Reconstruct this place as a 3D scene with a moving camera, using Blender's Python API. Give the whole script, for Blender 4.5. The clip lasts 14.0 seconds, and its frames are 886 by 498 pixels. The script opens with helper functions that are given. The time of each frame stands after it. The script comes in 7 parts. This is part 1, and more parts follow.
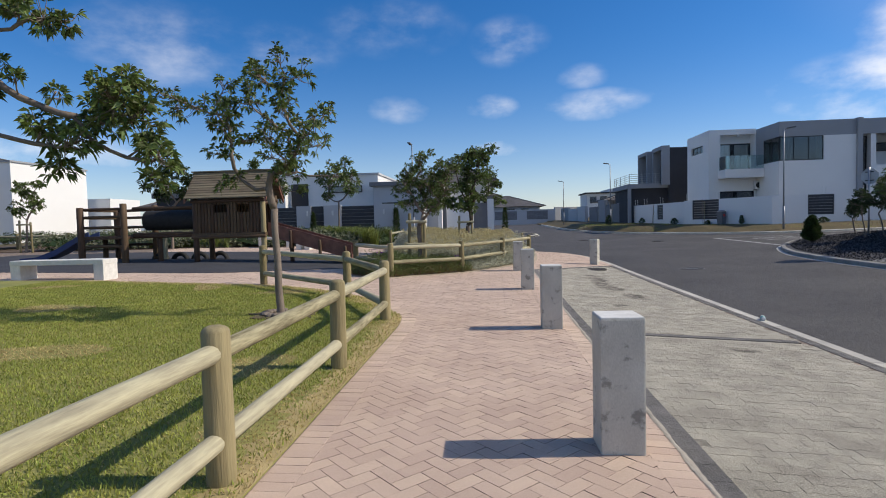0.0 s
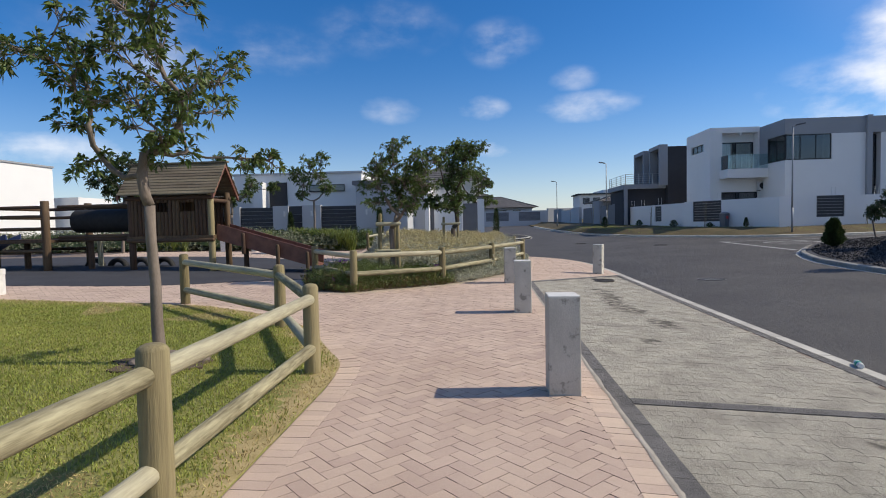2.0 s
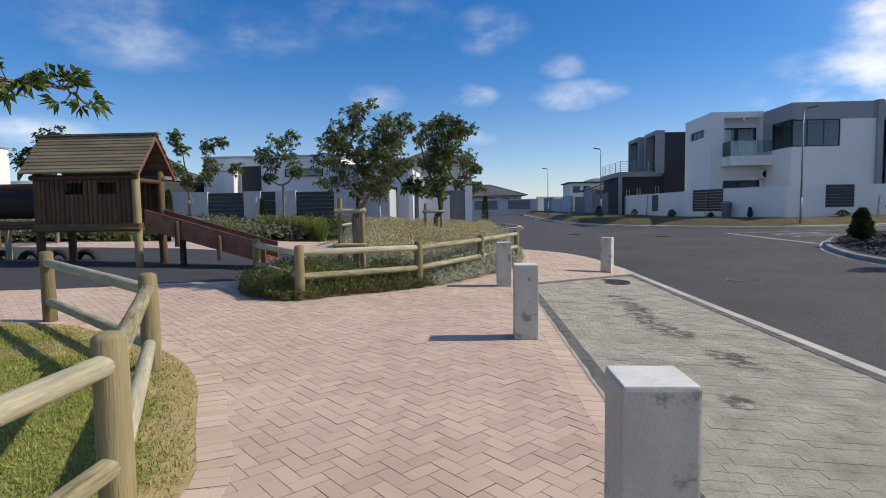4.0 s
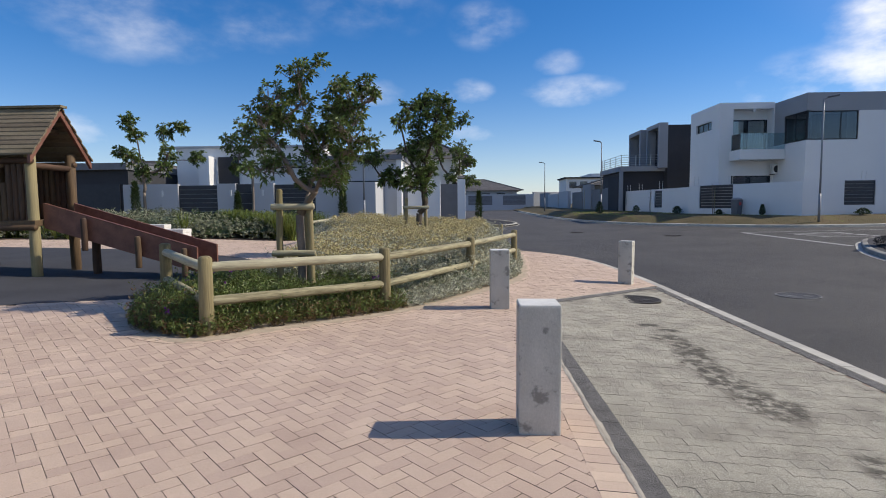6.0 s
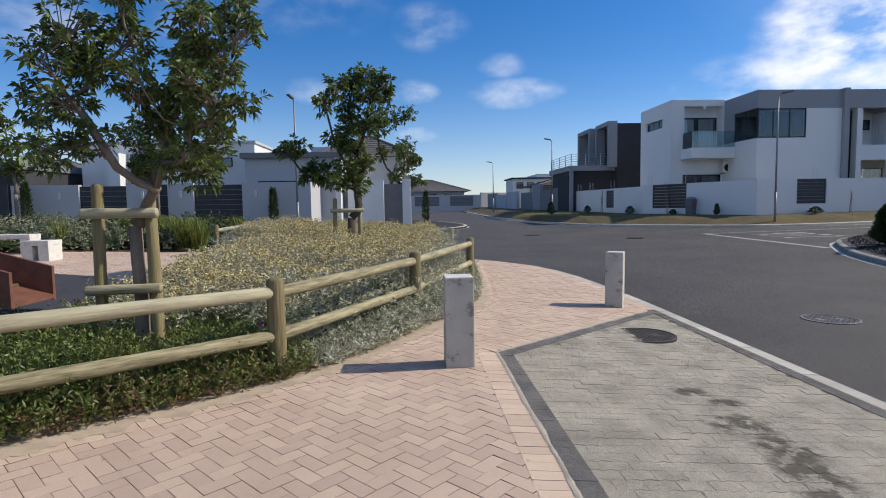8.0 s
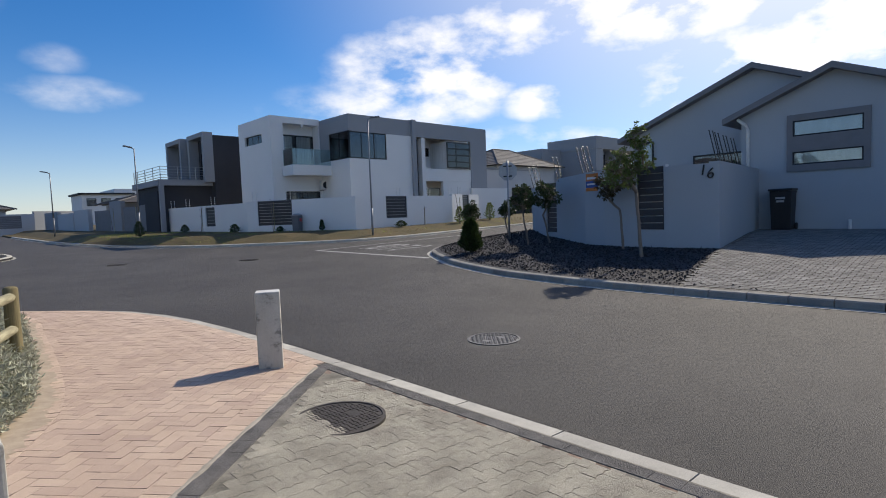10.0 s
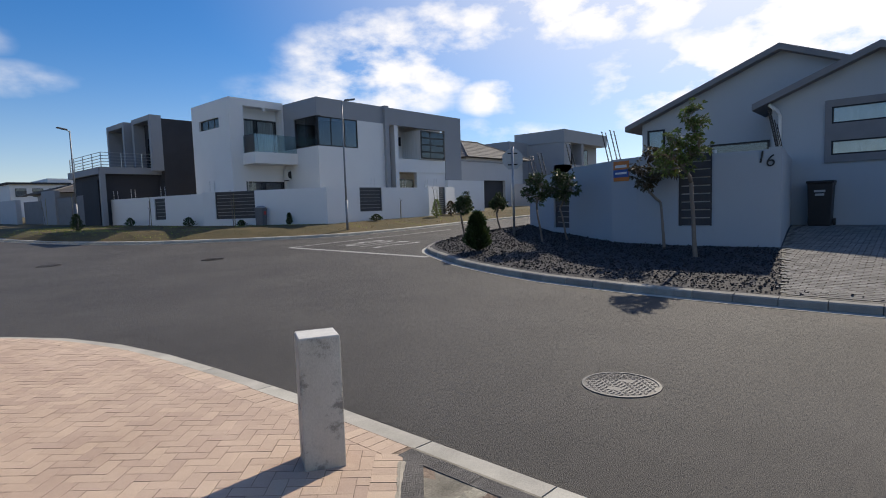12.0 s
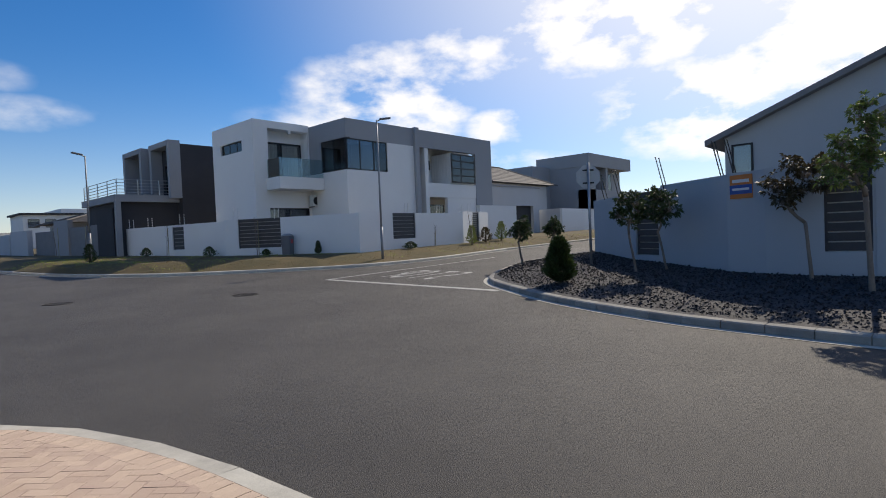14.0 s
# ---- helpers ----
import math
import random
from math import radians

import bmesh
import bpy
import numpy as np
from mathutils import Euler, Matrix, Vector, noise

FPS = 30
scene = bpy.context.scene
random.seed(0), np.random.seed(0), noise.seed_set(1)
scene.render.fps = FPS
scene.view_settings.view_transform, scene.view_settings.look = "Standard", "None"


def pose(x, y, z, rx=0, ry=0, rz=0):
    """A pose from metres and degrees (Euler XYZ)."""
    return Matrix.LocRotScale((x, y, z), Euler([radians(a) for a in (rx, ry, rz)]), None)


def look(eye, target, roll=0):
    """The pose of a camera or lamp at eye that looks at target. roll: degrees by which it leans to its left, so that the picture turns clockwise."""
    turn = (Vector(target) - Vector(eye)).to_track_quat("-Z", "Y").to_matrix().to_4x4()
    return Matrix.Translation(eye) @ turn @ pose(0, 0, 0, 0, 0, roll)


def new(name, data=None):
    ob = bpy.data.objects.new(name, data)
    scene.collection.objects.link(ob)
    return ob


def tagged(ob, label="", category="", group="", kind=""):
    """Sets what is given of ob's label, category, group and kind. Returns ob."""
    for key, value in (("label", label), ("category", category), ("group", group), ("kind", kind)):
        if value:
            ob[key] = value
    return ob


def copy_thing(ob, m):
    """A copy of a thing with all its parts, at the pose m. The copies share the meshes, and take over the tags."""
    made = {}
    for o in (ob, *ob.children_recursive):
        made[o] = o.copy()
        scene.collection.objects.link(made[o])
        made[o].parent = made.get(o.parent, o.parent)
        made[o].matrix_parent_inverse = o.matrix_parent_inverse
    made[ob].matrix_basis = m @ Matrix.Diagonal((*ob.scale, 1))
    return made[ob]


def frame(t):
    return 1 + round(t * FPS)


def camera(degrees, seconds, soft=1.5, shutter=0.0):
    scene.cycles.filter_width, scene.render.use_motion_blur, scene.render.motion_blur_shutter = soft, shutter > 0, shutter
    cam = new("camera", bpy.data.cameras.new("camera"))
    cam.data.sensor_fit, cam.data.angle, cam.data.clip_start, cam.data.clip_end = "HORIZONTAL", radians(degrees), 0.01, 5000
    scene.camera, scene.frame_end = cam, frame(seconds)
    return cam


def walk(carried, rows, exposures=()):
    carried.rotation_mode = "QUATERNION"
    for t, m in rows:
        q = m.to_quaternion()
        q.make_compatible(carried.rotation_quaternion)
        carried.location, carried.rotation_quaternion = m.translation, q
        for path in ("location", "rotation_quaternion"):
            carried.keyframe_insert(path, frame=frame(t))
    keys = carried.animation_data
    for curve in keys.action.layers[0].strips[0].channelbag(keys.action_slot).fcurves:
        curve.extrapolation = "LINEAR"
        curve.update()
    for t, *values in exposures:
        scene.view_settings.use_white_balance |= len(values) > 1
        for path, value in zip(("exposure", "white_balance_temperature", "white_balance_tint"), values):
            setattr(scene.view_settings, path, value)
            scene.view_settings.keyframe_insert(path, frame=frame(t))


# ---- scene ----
cam = camera(78.5, 14.0, soft=1.0)
METRES, EYE, TILT, LEAN, TURN = 18.5, 1.5, 0.0, 0.0, 5.3
ROWS = [
    (0.0, 0.0, 0.0, 0.0, -0.07, -2.76, 1.47),
    (0.5, 0.0062, 0.0331, -0.0006, -0.4, -2.67, 1.41),
    (1.0, 0.0105, 0.0665, 0.001, -0.39, -2.65, 1.55),
    (1.5, 0.0151, 0.0991, 0.0011, -0.43, -2.49, 1.25),
    (2.0, 0.018, 0.1347, 0.0015, -0.94, -2.68, 1.27),
    (2.5, 0.0192, 0.1686, 0.0017, -1.15, -3.08, 1.01),
    (3.0, 0.0236, 0.2033, 0.0003, -2.06, -3.32, 1.13),
    (5.5, 0.0435, 0.3744, 0.0013, -2.19, -4.62, 0.62),
    (6.0, 0.0506, 0.4073, 0.0018, -2.74, -4.48, 0.52),
    (6.5, 0.0587, 0.442, 0.0032, -4.55, -4.33, 0.76),
    (7.0, 0.0624, 0.4772, 0.0027, -5.45, -4.32, 0.58),
    (7.5, 0.0657, 0.5122, 0.001, -7.52, -4.65, 0.7),
    (8.0, 0.0666, 0.5476, 0.003, -8.34, -4.42, 0.94),
    (8.5, 0.0745, 0.5786, 0.0034, -15.57, -4.26, 1.01),
    (9.0, 0.0832, 0.61, 0.005, -33.22, -3.86, 1.89),
    (11.5, 0.1328, 0.7896, 0.0062, -54.02, -4.49, 1.94),
    (12.0, 0.1492, 0.8241, 0.006, -54.1, -4.58, 1.86),
    (12.5, 0.1638, 0.8603, 0.0072, -54.1, -3.81, 2.0),
    (13.0, 0.1782, 0.8968, 0.0057, -54.67, -2.99, 2.04),
    (13.5, 0.1891, 0.9364, 0.0067, -54.29, -1.84, 2.11),
    (14.0, 0.2004, 0.9732, 0.0056, -53.27, -1.64, 2.37),
]
walk(cam, [(t, pose(0, 0, EYE, TILT, LEAN, TURN) @ pose(METRES * x, METRES * y, METRES * z, 90 + pitch, roll, yaw)) for t, x, y, z, yaw, pitch, roll in ROWS],
     [(0.0, -0.07, 6700, 10), (8.0, -0.02, 6650, 10), (9.2, -0.03, 6750, 10), (11.4, -0.10, 7000, 10), (14.0, -0.08, 7050, 10)])

# ---------------------------------------------------------------- light
SUN = Vector((0.90, 0.10, 0.765)).normalized()
sun_data = bpy.data.lights.new("sun", "SUN")
sun_data.energy, sun_data.angle, sun_data.color = 4.2, radians(0.55), (1.0, 0.93, 0.82)
sun = new("sun", sun_data)
sun.matrix_world = look(SUN * 60, (0, 0, 0))

world = bpy.data.worlds.new("sky")
scene.world = world
world.use_nodes = True


def sky_nodes():
    nt = world.node_tree
    nt.nodes.clear()
    N, L = nt.nodes.new, nt.links.new

    def m(op, a, b=None, clamp=False):
        n = N("ShaderNodeMath")
        n.operation, n.use_clamp = op, clamp
        for i, v in enumerate((a, b)):
            if v is None:
                continue
            if isinstance(v, (int, float)):
                n.inputs[i].default_value = v
            else:
                L(v, n.inputs[i])
        return n.outputs[0]

    sky = N("ShaderNodeTexSky")
    sky.sky_type, sky.sun_disc = "NISHITA", False
    sky.sun_elevation, sky.sun_rotation = math.asin(SUN.z), math.atan2(SUN.x, SUN.y)
    sky.air_density, sky.dust_density, sky.ozone_density, sky.altitude = 1.0, 0.35, 3.0, 0
    tint = N("ShaderNodeHueSaturation")
    tint.inputs["Saturation"].default_value = 1.25
    blue = N("ShaderNodeMix")
    blue.data_type, blue.blend_type = "RGBA", "MULTIPLY"
    blue.inputs["Factor"].default_value = 1.0
    blue.inputs["B"].default_value = (0.85, 0.94, 1.14, 1)
    L(sky.outputs[0], blue.inputs["A"])
    L(blue.outputs["Result"], tint.inputs["Color"])
    clear = N("ShaderNodeBackground")
    clear.inputs[1].default_value = 0.115
    L(tint.outputs[0], clear.inputs[0])
    co = N("ShaderNodeTexCoord")
    sep = N("ShaderNodeSeparateXYZ")
    L(co.outputs["Generated"], sep.inputs[0])
    az = m("MULTIPLY", m("ARCTAN2", sep.outputs[0], sep.outputs[1]), 57.296)
    el = m("MULTIPLY", m("ARCSINE", sep.outputs[2]), 57.296)
    com = N("ShaderNodeCombineXYZ")
    L(m("MULTIPLY", az, 0.09), com.inputs[0])
    L(m("MULTIPLY", el, 0.16), com.inputs[1])

    def fbm(scale, rough):
        n = N("ShaderNodeTexNoise")
        n.inputs["Scale"].default_value, n.inputs["Detail"].default_value, n.inputs["Roughness"].default_value = scale, 7, rough
        L(com.outputs[0], n.inputs["Vector"])
        return n.outputs[0]

    # cumulus: azimuth from +y towards +x, elevation, half widths, weight
    # the last three lie out of view, added to brighten shaded faces
    puffs = [(2, 17.8, 3.6, 2.2, .46), (9.3, 14.1, 2.4, 1.2, .42), (10.5, 11.3, 5.5, 1.4, .56), (-9.6, 11.6, 3.4, 1.4, .40),
             (0.1, 11.7, 2.6, 1.2, .55), (2, 7.6, 5, 1, .5), (-32, 16.5, 9, 3.5, .42), (-21, 17, 6, 2.4, .36),
             (-10, 19.5, 7, 2.6, .36), (43, 14.0, 9, 4.6, 1.4), (54.8, 11, 4.4, 2, 1.1), (50, 17.5, 8, 3, 1.1),
             (35, 10.2, 8, 3, .8), (76, 11, 11, 4.5, 1.5), (67, 19.5, 13, 4.2, 1.6), (53, 7, 10, 1.8, .8),
             (88, 15, 14, 8, 1.6), (-44, 7, 12, 2, .6), (120, 20, 24, 10, .9), (-130, 27, 40, 12, .8), (170, 28, 40, 12, .85)]
    total = None
    for a, e, wa, we, k in puffs:
        dx = m("DIVIDE", m("SUBTRACT", az, a), wa)
        dy = m("DIVIDE", m("SUBTRACT", el, e), we)
        d = m("ADD", m("MULTIPLY", dx, dx), m("MULTIPLY", dy, dy))
        v = m("MULTIPLY", m("SUBTRACT", 1.0, m("MULTIPLY", d, 0.5), True), k)
        total = v if total is None else m("MAXIMUM", total, v)
    body = m("MULTIPLY", total, m("ADD", m("MULTIPLY", fbm(1.5, 0.55), 2.6), -0.72))
    mask = N("ShaderNodeMapRange")
    mask.interpolation_type = "SMOOTHSTEP"
    mask.inputs["From Min"].default_value, mask.inputs["From Max"].default_value = 0.05, 0.95
    L(body, mask.inputs["Value"])
    # pale veil low over the horizon
    veil = m("POWER", m("SUBTRACT", 1.0, m("MULTIPLY", el, 0.05), True), 3.0)
    # bright haze round the sun
    hx, hy = m("DIVIDE", m("SUBTRACT", az, 86.0), 66.0), m("DIVIDE", m("SUBTRACT", el, 30.0), 36.0)
    haze = m("MULTIPLY", m("POWER", m("SUBTRACT", 1.0, m("ADD", m("MULTIPLY", hx, hx), m("MULTIPLY", hy, hy)), True), 2.0), 0.8)
    cover = m("MAXIMUM", m("MAXIMUM", m("MULTIPLY", mask.outputs[0], 0.93), m("MULTIPLY", veil, 0.30)), haze)
    cloud = N("ShaderNodeBackground")
    cloud.inputs[0].default_value, cloud.inputs[1].default_value = (0.92, 0.92, 0.94, 1), 1.3
    mix, out = N("ShaderNodeMixShader"), N("ShaderNodeOutputWorld")
    L(cover, mix.inputs[0]), L(clear.outputs[0], mix.inputs[1]), L(cloud.outputs[0], mix.inputs[2])
    L(mix.outputs[0], out.inputs[0])


sky_nodes()


# ---------------------------------------------------------------- materials
def rgb(c):
    return (*c, 1.0)


def material(name, base, dark=None, rough=0.8, scale=6.0, fine=60.0, bump=0.15, metal=0.0, island=0.0, obj=0.0, spec=0.4, stretch=(1, 1, 1), contrast=0.5, bump_dist=0.01, grit=0.55, local=False):
    """A node material: two colours mixed by coarse and fine noise, varied by piece, with fine relief."""
    mat = bpy.data.materials.new(name)
    mat.use_nodes = True
    nt = mat.node_tree
    N, L = nt.nodes.new, nt.links.new
    bsdf = nt.nodes["Principled BSDF"]
    bsdf.inputs["Roughness"].default_value, bsdf.inputs["Metallic"].default_value = rough, metal
    bsdf.inputs["Specular IOR Level"].default_value = spec
    dark = dark or tuple(c * 0.7 for c in base)
    co, mp = N("ShaderNodeTexCoord"), N("ShaderNodeMapping")
    mp.inputs["Scale"].default_value = stretch
    geo = N("ShaderNodeNewGeometry")
    L(co.outputs["Object"] if local else geo.outputs["Position"], mp.inputs["Vector"])
    n1, n2 = N("ShaderNodeTexNoise"), N("ShaderNodeTexNoise")
    for n, s, d in ((n1, scale, 5), (n2, fine, 3)):
        n.inputs["Scale"].default_value, n.inputs["Detail"].default_value, n.inputs["Roughness"].default_value = s, d, 0.6
        L(mp.outputs[0], n.inputs["Vector"])
    add = N("ShaderNodeMath")
    add.operation = "MULTIPLY_ADD"
    L(n2.outputs[0], add.inputs[0])
    add.inputs[1].default_value = grit
    L(n1.outputs[0], add.inputs[2])
    mr = N("ShaderNodeMapRange")
    mr.inputs["From Min"].default_value, mr.inputs["From Max"].default_value = 0.5 + grit * 0.5 - contrast * 0.5, 0.5 + grit * 0.5 + contrast * 0.5
    L(add.outputs[0], mr.inputs["Value"])
    mix = N("ShaderNodeMix")
    mix.data_type = "RGBA"
    mix.inputs["A"].default_value, mix.inputs["B"].default_value = rgb(dark), rgb(base)
    L(mr.outputs[0], mix.inputs["Factor"])
    col = mix.outputs["Result"]
    for amount, source in ((island, geo.outputs["Random Per Island"]), (obj, "object")):
        if amount <= 0:
            continue
        if source == "object":
            source = N("ShaderNodeObjectInfo").outputs["Random"]
        v = N("ShaderNodeMapRange")
        v.inputs["To Min"].default_value, v.inputs["To Max"].default_value = 1 - amount, 1 + amount
        L(source, v.inputs["Value"])
        hsv = N("ShaderNodeHueSaturation")
        L(col, hsv.inputs["Color"])
        L(v.outputs[0], hsv.inputs["Value"])
        w = N("ShaderNodeMapRange")
        w.inputs["To Min"].default_value, w.inputs["To Max"].default_value = 0.5 - amount * 0.05, 0.5 + amount * 0.05
        L(source, w.inputs["Value"])
        L(w.outputs[0], hsv.inputs["Hue"])
        col = hsv.outputs[0]
    L(col, bsdf.inputs["Base Color"])
    if bump:
        b = N("ShaderNodeBump")
        b.inputs["Strength"].default_value, b.inputs["Distance"].default_value = bump, bump_dist
        L(add.outputs[0], b.inputs["Height"])
        L(b.outputs[0], bsdf.inputs["Normal"])
    return mat


def leaf_material(name, base, dark, rough=0.45, island=0.35, glow=0.25):
    mat = material(name, base, dark, rough=rough, scale=3, fine=25, bump=0, island=island)
    nt = mat.node_tree
    bsdf, out = nt.nodes["Principled BSDF"], nt.nodes["Material Output"]
    tr, mx = nt.nodes.new("ShaderNodeBsdfTranslucent"), nt.nodes.new("ShaderNodeMixShader")
    source = bsdf.inputs["Base Color"].links[0].from_socket
    nt.links.new(source, tr.inputs[0])
    mx.inputs[0].default_value = glow
    nt.links.new(bsdf.outputs[0], mx.inputs[1]), nt.links.new(tr.outputs[0], mx.inputs[2])
    nt.links.new(mx.outputs[0], out.inputs[0])
    return mat


def glass_material(name, tint, gloss=0.12):
    mat = bpy.data.materials.new(name)
    mat.use_nodes = True
    nt = mat.node_tree
    nt.nodes.clear()
    N, L = nt.nodes.new, nt.links.new
    out, mx, tr, gl, fr, mm = N("ShaderNodeOutputMaterial"), N("ShaderNodeMixShader"), N("ShaderNodeBsdfTransparent"), N("ShaderNodeBsdfGlossy"), N("ShaderNodeFresnel"), N("ShaderNodeMath")
    tr.inputs[0].default_value = rgb(tint)
    gl.inputs["Roughness"].default_value = 0.02
    fr.inputs[0].default_value = 1.5
    mm.operation = "ADD"
    mm.inputs[1].default_value = gloss
    L(fr.outputs[0], mm.inputs[0]), L(mm.outputs[0], mx.inputs[0]), L(tr.outputs[0], mx.inputs[1]), L(gl.outputs[0], mx.inputs[2]), L(mx.outputs[0], out.inputs[0])
    return mat


def recolour(mat, colour, factor_of):
    """Mixes a second colour into a material's base colour by a factor socket that factor_of builds."""
    nt = mat.node_tree
    bsdf = nt.nodes["Principled BSDF"]
    source = bsdf.inputs["Base Color"].links[0].from_socket
    mix = nt.nodes.new("ShaderNodeMix")
    mix.data_type = "RGBA"
    mix.inputs["B"].default_value = rgb(colour)
    nt.links.new(source, mix.inputs["A"])
    nt.links.new(factor_of(nt), mix.inputs["Factor"])
    nt.links.new(mix.outputs["Result"], bsdf.inputs["Base Color"])
    return mat


def ramp(nt, socket, lo, hi, top=1.0):
    n = nt.nodes.new("ShaderNodeMapRange")
    n.interpolation_type = "SMOOTHSTEP"
    n.inputs["From Min"].default_value, n.inputs["From Max"].default_value, n.inputs["To Max"].default_value = lo, hi, top
    nt.links.new(socket, n.inputs["Value"])
    return n.outputs[0]


def tone(mat, colour):
    """Weathers some logs paler than others."""
    return recolour(mat, colour, lambda nt: ramp(nt, nt.nodes.new("ShaderNodeObjectInfo").outputs["Random"], 0.1, 0.9, 0.5))


def noise_of(nt, scale, detail=4):
    n, g = nt.nodes.new("ShaderNodeTexNoise"), nt.nodes.new("ShaderNodeNewGeometry")
    n.inputs["Scale"].default_value, n.inputs["Detail"].default_value, n.inputs["Roughness"].default_value = scale, detail, 0.65
    nt.links.new(g.outputs["Position"], n.inputs["Vector"])
    return n.outputs[0]


def blotched(mat, colour, scale):
    """Scattered dark stains and air holes."""
    return recolour(mat, colour, lambda nt: ramp(nt, noise_of(nt, scale, 6), 0.55, 0.66, 0.8))


# oil that has dripped on the parking bay: x, y and half widths
OIL_SPOTS = [(2.50, 14.38, .16, .10), (2.68, 14.14, .13, .08), (2.50, 13.72, .20, .20), (2.57, 13.36, .18, .20), (2.50, 13.02, .17, .24), (2.42, 12.62, .19, .24), (2.42, 12.18, .20, .28), (2.50, 11.66, .22, .30), (2.68, 10.5, .2, .36), (2.1, 9.2, .12, .16), (2.75, 6.2, .13, .12)]


def stained(mat):
    """Oil soaked into the paving, ragged at its edges."""
    def factor(nt):
        N, L = nt.nodes.new, nt.links.new
        sep = N("ShaderNodeSeparateXYZ")
        L(N("ShaderNodeNewGeometry").outputs["Position"], sep.inputs[0])
        total = None
        for x, y, rx, ry in OIL_SPOTS:
            squares = []
            for socket, at, r in ((sep.outputs[0], x, rx), (sep.outputs[1], y, ry)):
                a, b = N("ShaderNodeMath"), N("ShaderNodeMath")
                a.operation, b.operation = "MULTIPLY_ADD", "MULTIPLY"
                L(socket, a.inputs[0])
                a.inputs[1].default_value, a.inputs[2].default_value = 1 / (1.5 * r), -at / (1.5 * r)
                L(a.outputs[0], b.inputs[0]), L(a.outputs[0], b.inputs[1])
                squares.append(b.outputs[0])
            c, d = N("ShaderNodeMath"), N("ShaderNodeMath")
            c.operation, d.operation, d.use_clamp = "ADD", "SUBTRACT", True
            L(squares[0], c.inputs[0]), L(squares[1], c.inputs[1])
            d.inputs[0].default_value = 1.0
            L(c.outputs[0], d.inputs[1])
            if total is None:
                total = d.outputs[0]
            else:
                e = N("ShaderNodeMath")
                e.operation = "MAXIMUM"
                L(total, e.inputs[0]), L(d.outputs[0], e.inputs[1])
                total = e.outputs[0]
        m = N("ShaderNodeMath")
        m.operation = "MULTIPLY"
        L(total, m.inputs[0]), L(ramp(nt, noise_of(nt, 9.0, 6), 0.34, 0.62), m.inputs[1])
        return ramp(nt, m.outputs[0], 0.03, 0.75, 0.86)
    return recolour(mat, (0.075, 0.065, 0.050), factor)


